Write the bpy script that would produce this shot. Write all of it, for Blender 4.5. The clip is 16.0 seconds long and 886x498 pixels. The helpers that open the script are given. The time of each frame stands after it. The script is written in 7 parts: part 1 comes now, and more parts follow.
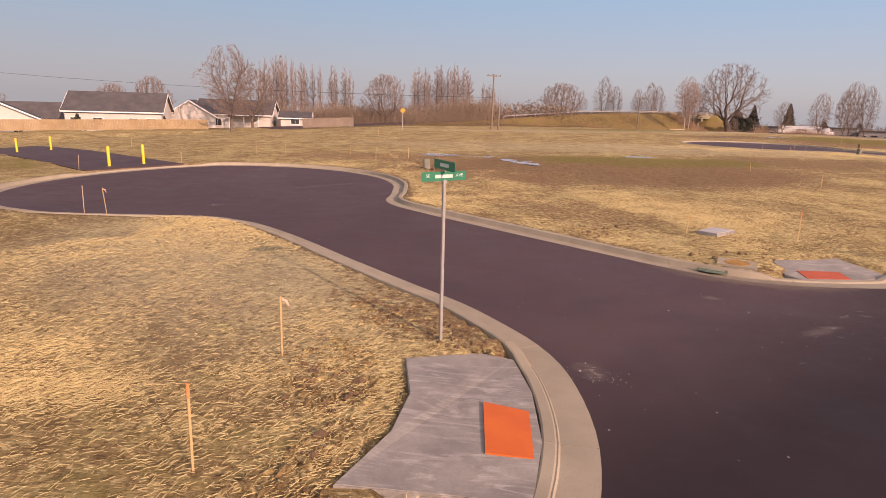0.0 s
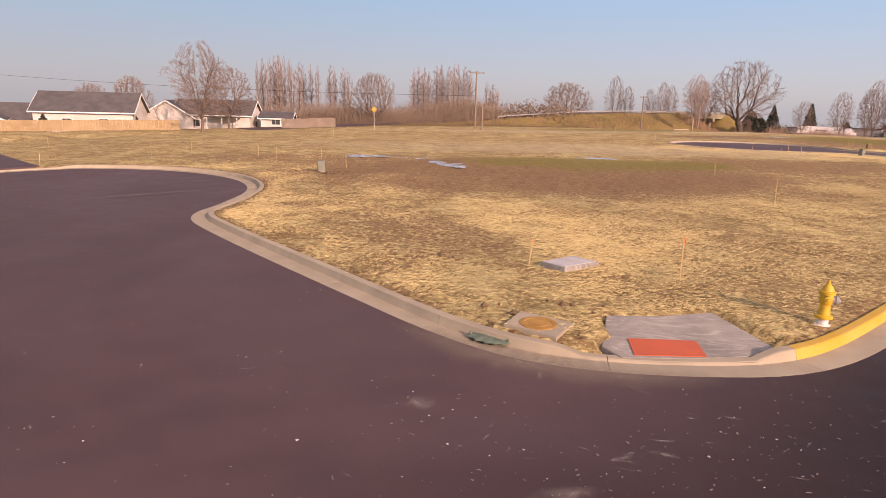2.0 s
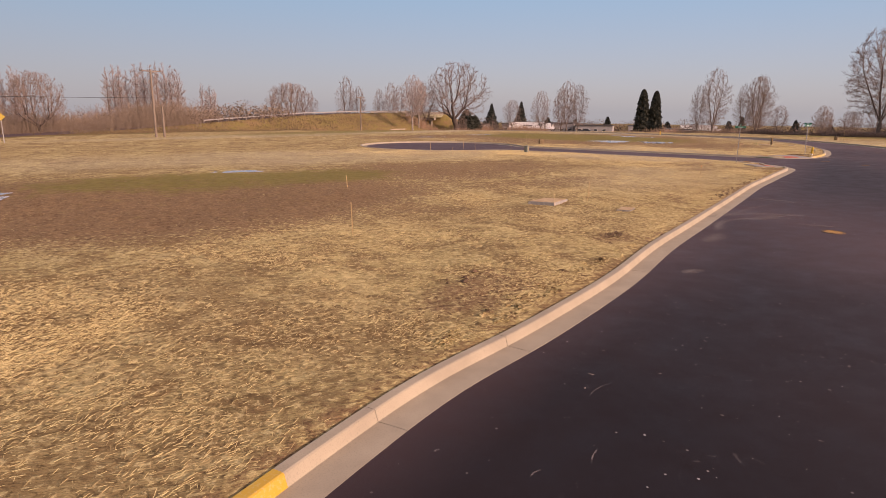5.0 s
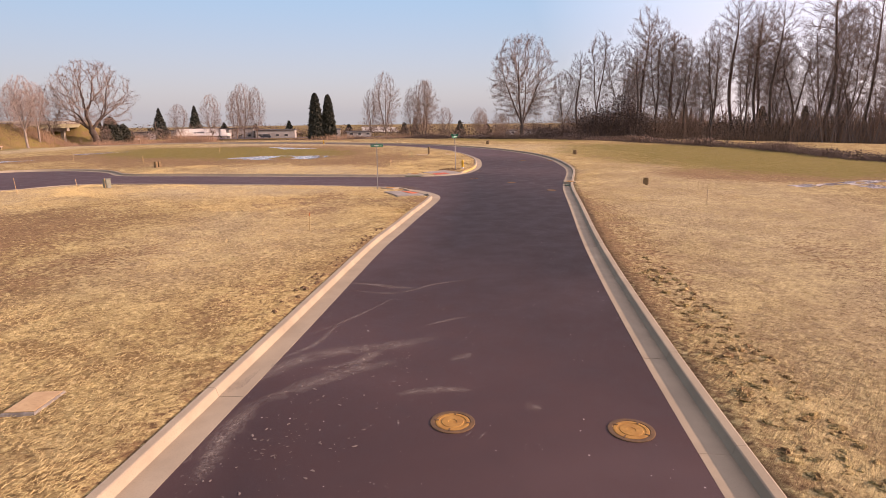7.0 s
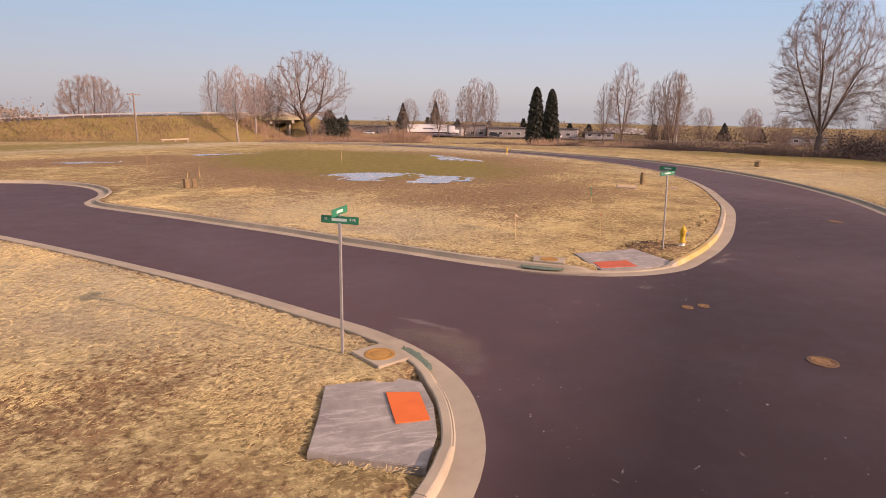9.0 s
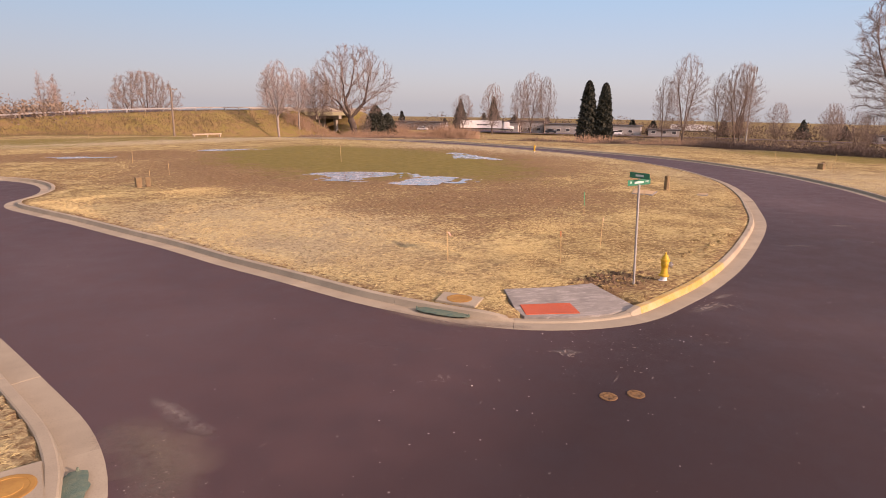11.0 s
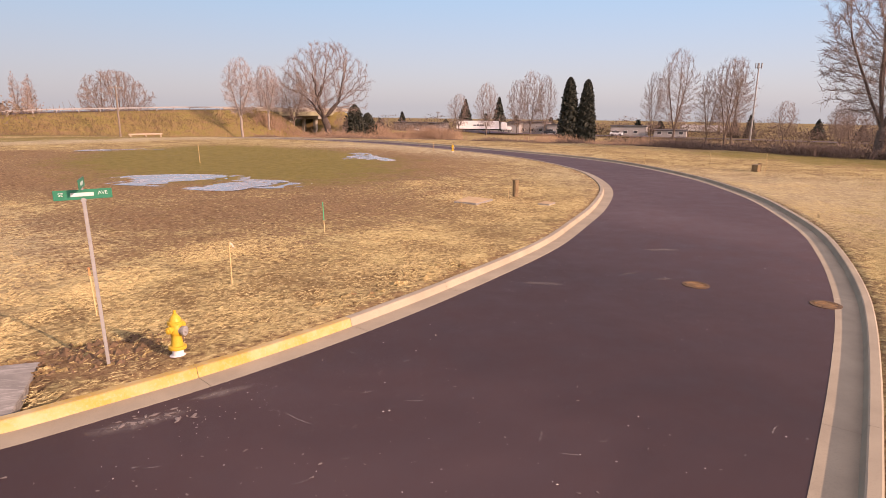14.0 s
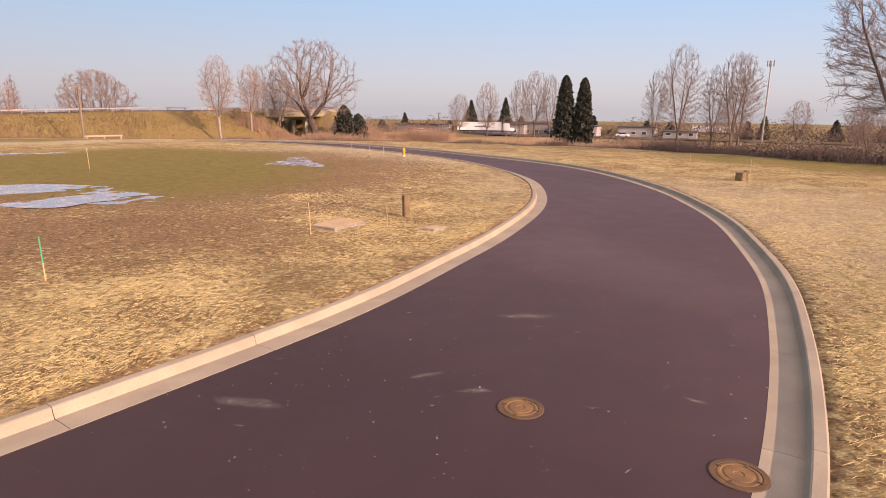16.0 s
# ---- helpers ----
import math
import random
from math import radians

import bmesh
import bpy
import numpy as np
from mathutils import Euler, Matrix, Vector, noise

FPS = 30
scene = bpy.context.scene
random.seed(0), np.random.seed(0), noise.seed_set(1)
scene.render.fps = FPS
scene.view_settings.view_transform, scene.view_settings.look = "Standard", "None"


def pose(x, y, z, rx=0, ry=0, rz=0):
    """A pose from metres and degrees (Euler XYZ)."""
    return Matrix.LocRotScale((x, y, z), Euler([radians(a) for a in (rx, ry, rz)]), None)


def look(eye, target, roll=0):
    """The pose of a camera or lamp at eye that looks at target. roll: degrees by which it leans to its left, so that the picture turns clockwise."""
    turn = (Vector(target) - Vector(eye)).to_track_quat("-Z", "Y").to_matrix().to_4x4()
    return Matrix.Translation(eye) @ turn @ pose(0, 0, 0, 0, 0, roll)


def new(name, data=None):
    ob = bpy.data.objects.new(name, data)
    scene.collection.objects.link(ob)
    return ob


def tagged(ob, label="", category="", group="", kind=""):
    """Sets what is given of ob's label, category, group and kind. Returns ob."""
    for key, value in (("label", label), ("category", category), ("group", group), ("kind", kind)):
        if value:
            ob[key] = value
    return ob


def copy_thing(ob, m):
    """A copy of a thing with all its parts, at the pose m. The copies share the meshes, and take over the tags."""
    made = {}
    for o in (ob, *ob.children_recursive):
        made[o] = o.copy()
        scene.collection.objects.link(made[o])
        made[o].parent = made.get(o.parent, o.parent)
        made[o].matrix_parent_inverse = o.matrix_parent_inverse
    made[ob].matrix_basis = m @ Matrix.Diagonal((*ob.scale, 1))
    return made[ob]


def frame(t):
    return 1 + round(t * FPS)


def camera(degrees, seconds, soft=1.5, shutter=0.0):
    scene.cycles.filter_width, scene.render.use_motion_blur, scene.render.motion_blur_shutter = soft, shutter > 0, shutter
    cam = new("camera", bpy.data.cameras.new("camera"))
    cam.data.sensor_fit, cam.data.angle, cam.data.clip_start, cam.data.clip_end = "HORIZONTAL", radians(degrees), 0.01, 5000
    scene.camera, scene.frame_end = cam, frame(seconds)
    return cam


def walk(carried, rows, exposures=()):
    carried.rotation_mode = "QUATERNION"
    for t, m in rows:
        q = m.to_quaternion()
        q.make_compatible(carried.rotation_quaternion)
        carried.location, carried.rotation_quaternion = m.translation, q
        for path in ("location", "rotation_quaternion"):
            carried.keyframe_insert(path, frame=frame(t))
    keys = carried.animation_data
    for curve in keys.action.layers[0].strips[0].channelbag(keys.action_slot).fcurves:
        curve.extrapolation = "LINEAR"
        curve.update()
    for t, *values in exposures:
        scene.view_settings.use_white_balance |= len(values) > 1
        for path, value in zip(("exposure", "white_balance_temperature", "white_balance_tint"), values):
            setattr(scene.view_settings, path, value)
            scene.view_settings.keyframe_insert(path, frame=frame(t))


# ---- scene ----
cam = camera(72.2, 16.0, 0.8)
PATH = [
    (0, (-3.033, -4.552, 3.95), (-3.108, -2.607, 3.487), 1.7),
    (0.5, (-1.525, -2.859, 3.837), (-1.692, -0.921, 3.373), 1.9),
    (1, (-0.019, -1.403, 3.789), (-0.222, 0.531, 3.325), 1.8),
    (1.5, (1.475, -0.01, 3.713), (1.285, 1.927, 3.251), 1.8),
    (2, (3.106, 1.478, 3.617), (2.965, 3.419, 3.159), 1.5),
    (2.5, (4.602, 2.816, 3.525), (4.545, 4.764, 3.073), 1.2),
    (3, (6.062, 4.096, 3.5), (6.123, 6.045, 3.055), 1.3),
    (3.5, (7.481, 5.206, 3.573), (7.679, 7.146, 3.129), 1.3),
    (4, (8.876, 6.315, 3.65), (9.218, 8.235, 3.21), 1.2),
    (4.2, (9.442, 6.749, 3.655), (9.842, 8.659, 3.216), 0.9),
    (6.3, (14.918, 9.774, 4.474), (15.901, 11.459, 4.035), 0.4),
    (6.5, (16.191, 10.788, 4.53), (17.256, 12.424, 4.094), 0.1),
    (7, (23.582, 16.533, 4.824), (24.986, 17.889, 4.387), -0.5),
    (7.5, (30.591, 22.821, 5.126), (32.048, 24.12, 4.69), -0.3),
    (8, (38.293, 29.316, 5.145), (39.483, 30.862, 4.706), 0.4),
    (8.2, (40.875, 31.316, 5.111), (41.907, 32.971, 4.668), 0.5),
    (8.5, (43.774, 33.604, 5.008), (44.65, 35.347, 4.564), 1.1),
    (8.7, (44.789, 34.324, 4.968), (45.612, 36.092, 4.524), 1.0),
    (10.8, (51.534, 38.102, 4.759), (52.12, 39.959, 4.303), 0.9),
    (11, (52.333, 38.379, 4.712), (52.902, 40.24, 4.253), 0.8),
    (11.5, (54.429, 39.05, 4.509), (54.971, 40.92, 4.052), 0.5),
    (12, (56.497, 39.37, 4.437), (57.023, 41.245, 3.981), 0.5),
    (12.5, (58.609, 39.935, 4.315), (59.129, 41.812, 3.86), 0.5),
    (13, (60.69, 40.372, 4.279), (61.201, 42.251, 3.824), 0.4),
    (13.5, (62.733, 40.944, 4.244), (63.234, 42.826, 3.789), 0.5),
    (14, (64.7, 41.754, 4.184), (65.194, 43.638, 3.73), 0.6),
    (14.5, (66.605, 42.734, 4.109), (67.09, 44.621, 3.657), 0.5),
    (15, (68.429, 43.941, 4.048), (68.904, 45.83, 3.595), 0.6),
    (15.5, (70.072, 45.338, 4.01), (70.537, 47.23, 3.558), 0.6),
    (16, (71.559, 46.908, 3.974), (72.006, 48.805, 3.524), 0.5),
]
walk(cam, [(t, look(eye, target, roll)) for t, eye, target, roll in PATH],
     [(0, 0.42, 7300, 42), (1.5, 0.55, 7300, 42), (2.5, 0.60, 7300, 42), (3.5, 0.34, 7300, 42), (4.2, 0.30, 7300, 42), (6.3, 0.50, 7300, 42), (7.0, 0.66, 7300, 42), (8.5, 0.58, 7300, 42), (11, 0.64, 7300, 42), (16, 0.78, 7300, 42)])

# ---- world, sun, exposure ----
SUN_TO = Vector((0.604, -0.720, 0.342)).normalized()
world = bpy.data.worlds.new("world")
scene.world = world
world.use_nodes = True
wn = world.node_tree
sky = wn.nodes.new("ShaderNodeTexSky")
sky.sky_type = 'NISHITA'
sky.sun_disc = False
sky.sun_elevation = radians(20)
sky.sun_rotation = radians(220)
sky.air_density = 1.0
sky.dust_density = 1.0
sky.ozone_density = 4.0
clear_sky = wn.nodes["Background"]
wn.links.new(sky.outputs[0], clear_sky.inputs[0])
clear_sky.inputs[1].default_value = 0.065
# thin winter haze over the clear sky, warmer near the horizon
direction = wn.nodes.new("ShaderNodeTexCoord")
split = wn.nodes.new("ShaderNodeSeparateXYZ")
wn.links.new(direction.outputs["Generated"], split.inputs[0])
haze_colour = wn.nodes.new("ShaderNodeValToRGB")
haze_colour.color_ramp.interpolation = 'EASE'
stops = haze_colour.color_ramp.elements
stops[0].position, stops[0].color = 0.0, (0.340, 0.425, 0.440, 1)
stops[1].position, stops[1].color = 0.25, (0.200, 0.480, 0.620, 1)
veil = stops.new(0.8)
veil.color = (0.38, 0.38, 0.40, 1)
wn.links.new(split.outputs["Z"], haze_colour.inputs[0])
haze = wn.nodes.new("ShaderNodeBackground")
# broad whitish glow of the haze on the sun's side
toward = wn.nodes.new("ShaderNodeVectorMath")
toward.operation = 'DOT_PRODUCT'
toward.inputs[1].default_value = SUN_TO
wn.links.new(direction.outputs["Generated"], toward.inputs[0])
spread = wn.nodes.new("ShaderNodeMapRange")
spread.inputs[1].default_value, spread.inputs[2].default_value = 0.12, 1.0
wn.links.new(toward.outputs["Value"], spread.inputs[0])
glow = wn.nodes.new("ShaderNodeMix")
glow.data_type = 'RGBA'
glow.blend_type = 'ADD'
glow.inputs[7].default_value = (1.15, 1.06, 0.98, 1)
wn.links.new(spread.outputs[0], glow.inputs[0])
wn.links.new(haze_colour.outputs[0], glow.inputs[6])
wn.links.new(glow.outputs[2], haze.inputs[0])
sky_mix = wn.nodes.new("ShaderNodeMixShader")
sky_mix.inputs[0].default_value = 0.65
wn.links.new(clear_sky.outputs[0], sky_mix.inputs[1])
wn.links.new(haze.outputs[0], sky_mix.inputs[2])
wn.links.new(sky_mix.outputs[0], wn.nodes["World Output"].inputs[0])
sun_data = bpy.data.lights.new("sun", 'SUN')
sun_data.energy = 3.9
sun_data.angle = radians(0.6)
sun_data.color = (1.0, 0.82, 0.60)
sun_ob = new("sun", sun_data)
sun_ob.matrix_world = look(SUN_TO * 300, (0, 0, 0))


# ---- material helpers ----
def shader(name, rough=0.8, metal=0.0):
    m = bpy.data.materials.new(name)
    m.use_nodes = True
    nt = m.node_tree
    p = nt.nodes["Principled BSDF"]
    p.inputs["Roughness"].default_value = rough
    p.inputs["Metallic"].default_value = metal
    p.inputs["Specular IOR Level"].default_value = 0.3
    return m, nt, p


def coords(nt):
    return nt.nodes.new("ShaderNodeTexCoord").outputs["Object"]


def place(nt):
    return nt.nodes.new("ShaderNodeNewGeometry").outputs["Position"]


def noise_of(nt, co, scale, detail=4.0, rough=0.6, distort=0.0):
    n = nt.nodes.new("ShaderNodeTexNoise")
    n.inputs["Scale"].default_value = scale
    n.inputs["Detail"].default_value = detail
    n.inputs["Roughness"].default_value = rough
    n.inputs["Distortion"].default_value = distort
    nt.links.new(co, n.inputs["Vector"])
    return n.outputs["Fac"]


def ramp_of(nt, fac, lo, hi, a=0.0, b=1.0):
    r = nt.nodes.new("ShaderNodeMapRange")
    r.inputs[1].default_value, r.inputs[2].default_value = lo, hi
    r.inputs[3].default_value, r.inputs[4].default_value = a, b
    nt.links.new(fac, r.inputs[0])
    return r.outputs[0]


def math_of(nt, op, a, b):
    n = nt.nodes.new("ShaderNodeMath")
    n.operation = op
    n.use_clamp = op in ("ADD", "MULTIPLY", "MAXIMUM")
    for i, v in enumerate((a, b)):
        if isinstance(v, (int, float)):
            n.inputs[i].default_value = v
        else:
            nt.links.new(v, n.inputs[i])
    return n.outputs[0]


def mix_of(nt, fac, a, b):
    n = nt.nodes.new("ShaderNodeMix")
    n.data_type = 'RGBA'
    for sock, v in ((n.inputs[0], fac), (n.inputs[6], a), (n.inputs[7], b)):
        if isinstance(v, tuple):
            sock.default_value = (*v, 1)
        elif isinstance(v, (int, float)):
            sock.default_value = v
        else:
            nt.links.new(v, sock)
    return n.outputs[2]


def bump_of(nt, p, height, strength=0.4, dist=0.02):
    b = nt.nodes.new("ShaderNodeBump")
    b.inputs["Strength"].default_value = strength
    b.inputs["Distance"].default_value = dist
    nt.links.new(height, b.inputs["Height"])
    nt.links.new(b.outputs[0], p.inputs["Normal"])


def surface(name, c1, c2, fine=20.0, coarse=1.5, rough=0.8, bump=0.3, dist=0.01, metal=0.0, vary=0.0, c3=None):
    """Two-scale mottled surface; vary: how much whole pieces differ."""
    m, nt, p = shader(name, rough, metal)
    co = coords(nt)
    nf, nc = noise_of(nt, co, fine, 5), noise_of(nt, co, coarse, 3)
    col = mix_of(nt, ramp_of(nt, nc, 0.35, 0.65), c1, c2)
    dark = tuple(v * 0.72 for v in c1)
    col = mix_of(nt, ramp_of(nt, nf, 0.5, 0.75, 0, 0.6), col, c3 or dark)
    if vary:
        rnd = nt.nodes.new("ShaderNodeObjectInfo").outputs["Random"]
        col = mix_of(nt, ramp_of(nt, rnd, 0, 1, 0, vary), col, tuple(v * 0.6 for v in c2))
    nt.links.new(col, p.inputs["Base Color"])
    bump_of(nt, p, nf, bump, dist)
    return m


# ---- materials ----
def asphalt_material():
    m, nt, p = shader("asphalt", 0.7)
    p.inputs["Specular IOR Level"].default_value = 0.2
    p.inputs["Specular Tint"].default_value = (1.0, 0.80, 0.80, 1)
    co = place(nt)
    grain, mid, big = noise_of(nt, co, 160, 4), noise_of(nt, co, 1.1, 5, 0.65), noise_of(nt, co, 0.12, 4, 0.6, 0.6)
    col = mix_of(nt, ramp_of(nt, mid, 0.3, 0.7), (0.068, 0.0400, 0.0400), (0.089, 0.0530, 0.0530))
    col = mix_of(nt, ramp_of(nt, big, 0.46, 0.70, 0, 0.7), col, (0.102, 0.068, 0.069))
    col = mix_of(nt, ramp_of(nt, grain, 0.55, 0.8, 0, 0.5), col, (0.10, 0.085, 0.085))
    col = mix_of(nt, ramp_of(nt, noise_of(nt, co, 0.35, 4, 0.6, 0.8), 0.48, 0.68, 0, 0.6), col, (0.092, 0.054, 0.053))
    # by plan position: main road darker, side streets and far bend less dark
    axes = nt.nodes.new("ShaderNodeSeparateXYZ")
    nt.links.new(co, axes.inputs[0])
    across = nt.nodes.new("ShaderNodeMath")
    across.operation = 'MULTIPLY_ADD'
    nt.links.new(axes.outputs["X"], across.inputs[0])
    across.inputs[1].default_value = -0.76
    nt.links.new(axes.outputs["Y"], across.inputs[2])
    less_dark = math_of(nt, 'MAXIMUM', ramp_of(nt, across.outputs[0], 1.5, 6.0), ramp_of(nt, axes.outputs["X"], 64.0, 80.0))
    less_dark_mid = math_of(nt, 'MULTIPLY', ramp_of(nt, axes.outputs["X"], 23.0, 30.0, 0.0, 0.7), ramp_of(nt, axes.outputs["X"], 40.0, 32.0))
    less_dark = math_of(nt, 'MAXIMUM', math_of(nt, 'MAXIMUM', less_dark, less_dark_mid), ramp_of(nt, axes.outputs["X"], 52.0, 63.0, 0.0, 0.5))
    patchy = math_of(nt, 'ADD', less_dark, ramp_of(nt, big, 0.35, 0.65, -0.12, 0.12))
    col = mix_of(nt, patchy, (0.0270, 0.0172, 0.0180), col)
    # one length of it, about x 6 to 25, is mixed nearly black
    near_black = math_of(nt, 'MULTIPLY', ramp_of(nt, across.outputs[0], 3.0, 5.2, 1.0, 0.0), math_of(nt, 'MULTIPLY', ramp_of(nt, axes.outputs["X"], 5.5, 10.5), ramp_of(nt, axes.outputs["X"], 25.0, 16.0)))
    col = mix_of(nt, math_of(nt, 'MULTIPLY', near_black, 0.85), col, (0.0085, 0.0060, 0.0068))
    # chalky scuffs and dried mud tracks
    scuff = math_of(nt, 'MULTIPLY', ramp_of(nt, noise_of(nt, co, 3.2, 6, 0.75, 1.2), 0.62, 0.74), ramp_of(nt, noise_of(nt, co, 0.21, 3), 0.52, 0.66))
    col = mix_of(nt, math_of(nt, 'MULTIPLY', scuff, 0.6), col, (0.26, 0.22, 0.20))
    # pale stone chips pressed in the surface
    v = nt.nodes.new("ShaderNodeTexVoronoi")
    v.inputs["Scale"].default_value = 3.0
    nt.links.new(co, v.inputs["Vector"])
    chip = math_of(nt, 'MULTIPLY', ramp_of(nt, v.outputs["Distance"], 0.04, 0.06, 1, 0), ramp_of(nt, noise_of(nt, co, 0.5, 2), 0.44, 0.58))
    col = mix_of(nt, math_of(nt, 'MULTIPLY', chip, 0.8), col, (0.42, 0.36, 0.34))
    nt.links.new(col, p.inputs["Base Color"])
    nt.links.new(ramp_of(nt, mid, 0.3, 0.7, 0.56, 0.74), p.inputs["Roughness"])
    bump_of(nt, p, grain, 0.5, 0.006)
    return m


def ground_material():
    m, nt, p = shader("field", 0.95)
    p.inputs["Specular IOR Level"].default_value = 0.1
    co = place(nt)

    def attr(n):
        a = nt.nodes.new("ShaderNodeAttribute")
        a.attribute_name = n
        return a.outputs["Fac"]

    # straw: strands stretched two ways
    def strands(angle):
        mp = nt.nodes.new("ShaderNodeMapping")
        mp.inputs["Rotation"].default_value = (0, 0, angle)
        mp.inputs["Scale"].default_value = (3.0, 22.0, 3.0)
        nt.links.new(co, mp.inputs["Vector"])
        return noise_of(nt, mp.outputs[0], 1.6, 5, 0.7, 0.5)

    s = math_of(nt, 'MULTIPLY', math_of(nt, 'ADD', math_of(nt, 'MULTIPLY', strands(0.5), 0.55), math_of(nt, 'MULTIPLY', strands(2.1), 0.55)), 0.95)
    clump, wide, fine = noise_of(nt, co, 2.2, 6, 0.7), noise_of(nt, co, 0.16, 4, 0.65, 0.5), noise_of(nt, co, 9, 4, 0.7)
    straw = mix_of(nt, ramp_of(nt, s, 0.38, 0.66), (0.20, 0.140, 0.062), (0.65, 0.515, 0.228))
    straw = mix_of(nt, ramp_of(nt, clump, 0.48, 0.66, 0, 0.85), straw, (0.22, 0.15, 0.07))
    straw = mix_of(nt, ramp_of(nt, wide, 0.42, 0.60, 0, 0.75), straw, (0.29, 0.20, 0.092))
    band = noise_of(nt, co, 0.55, 6, 0.75, 0.8)
    straw = mix_of(nt, ramp_of(nt, band, 0.50, 0.60, 0, 0.9), straw, (0.23, 0.15, 0.068))
    straw = mix_of(nt, ramp_of(nt, band, 0.47, 0.33, 0, 0.65), straw, (0.72, 0.575, 0.285))
    gap = noise_of(nt, co, 7.0, 4, 0.7, 0.4)
    straw = mix_of(nt, math_of(nt, 'MULTIPLY', ramp_of(nt, gap, 0.53, 0.60), ramp_of(nt, wide, 0.3, 0.6, 0.34, 0.80)), straw, (0.160, 0.106, 0.049))
    straw = mix_of(nt, ramp_of(nt, gap, 0.44, 0.37, 0, 0.55), straw, (0.75, 0.60, 0.30))
    tuft = math_of(nt, 'MULTIPLY', ramp_of(nt, noise_of(nt, co, 1.3, 3, 0.6, 1.5), 0.60, 0.70), ramp_of(nt, noise_of(nt, co, 0.3, 2), 0.40, 0.62))
    straw = mix_of(nt, math_of(nt, 'MULTIPLY', tuft, 0.75), straw, (0.12, 0.082, 0.038))
    dirt = mix_of(nt, ramp_of(nt, clump, 0.3, 0.7), (0.140, 0.082, 0.044), (0.29, 0.180, 0.092))
    dirt = mix_of(nt, ramp_of(nt, fine, 0.50, 0.68, 0, 0.75), dirt, (0.42, 0.30, 0.15))
    dirt = mix_of(nt, ramp_of(nt, gap, 0.55, 0.64, 0, 0.6), dirt, (0.085, 0.050, 0.028))
    green = mix_of(nt, ramp_of(nt, clump, 0.3, 0.7), (0.140, 0.120, 0.030), (0.250, 0.198, 0.064))
    green = mix_of(nt, ramp_of(nt, fine, 0.5, 0.75, 0, 0.55), green, (0.24, 0.17, 0.06))
    bleached = mix_of(nt, ramp_of(nt, s, 0.38, 0.66), (0.30, 0.245, 0.150), (0.66, 0.575, 0.385))
    bleached = mix_of(nt, ramp_of(nt, gap, 0.52, 0.62, 0, 0.6), bleached, (0.24, 0.185, 0.105))
    straw = mix_of(nt, attr("pale"), straw, bleached)
    dm = nt.nodes.new("ShaderNodeMath")
    dm.operation = 'ADD'
    nt.links.new(attr("dirt"), dm.inputs[0])
    broken = nt.nodes.new("ShaderNodeMath")
    broken.operation = 'ADD'
    nt.links.new(ramp_of(nt, clump, 0.2, 0.8, -0.42, 0.42), broken.inputs[0])
    nt.links.new(ramp_of(nt, gap, 0.36, 0.64, -0.30, 0.30), broken.inputs[1])
    nt.links.new(broken.outputs[0], dm.inputs[1])
    gm = nt.nodes.new("ShaderNodeMath")
    gm.operation = 'ADD'
    nt.links.new(attr("green"), gm.inputs[0])
    patch = math_of(nt, 'MULTIPLY', band, 1.0)
    nt.links.new(math_of(nt, 'SUBTRACT', ramp_of(nt, clump, 0.2, 0.8, 0.0, 0.55), ramp_of(nt, patch, 0.35, 0.65, 0.0, 0.70)), gm.inputs[1])
    col = mix_of(nt, ramp_of(nt, dm.outputs[0], 0.3, 0.75), straw, dirt)
    col = mix_of(nt, ramp_of(nt, gm.outputs[0], 0.12, 0.70, 0, 0.95), col, green)
    nt.links.new(col, p.inputs["Base Color"])
    bump_of(nt, p, math_of(nt, 'ADD', math_of(nt, 'MULTIPLY', s, 0.5), math_of(nt, 'MULTIPLY', clump, 0.5)), 1.0, 0.16)
    return m


def strand_material(name, a, b, c):
    m, nt, p = shader(name, 0.75)
    r = nt.nodes.new("ShaderNodeNewGeometry").outputs["Random Per Island"]
    col = mix_of(nt, ramp_of(nt, r, 0.0, 0.6), a, b)
    col = mix_of(nt, ramp_of(nt, r, 0.7, 1.0), col, c)
    nt.links.new(col, p.inputs["Base Color"])
    return m


def water_material():
    m, nt, p = shader("puddle_water", 0.12)
    co = place(nt)
    n = noise_of(nt, co, 1.2, 5, 0.7)
    nt.links.new(mix_of(nt, ramp_of(nt, n, 0.45, 0.6), (0.25, 0.21, 0.20), (0.40, 0.35, 0.33)), p.inputs["Base Color"])
    nt.links.new(ramp_of(nt, n, 0.45, 0.65, 0.10, 0.40), p.inputs["Roughness"])
    p.inputs["Specular IOR Level"].default_value = 0.6
    bump_of(nt, p, n, 0.08, 0.01)
    return m


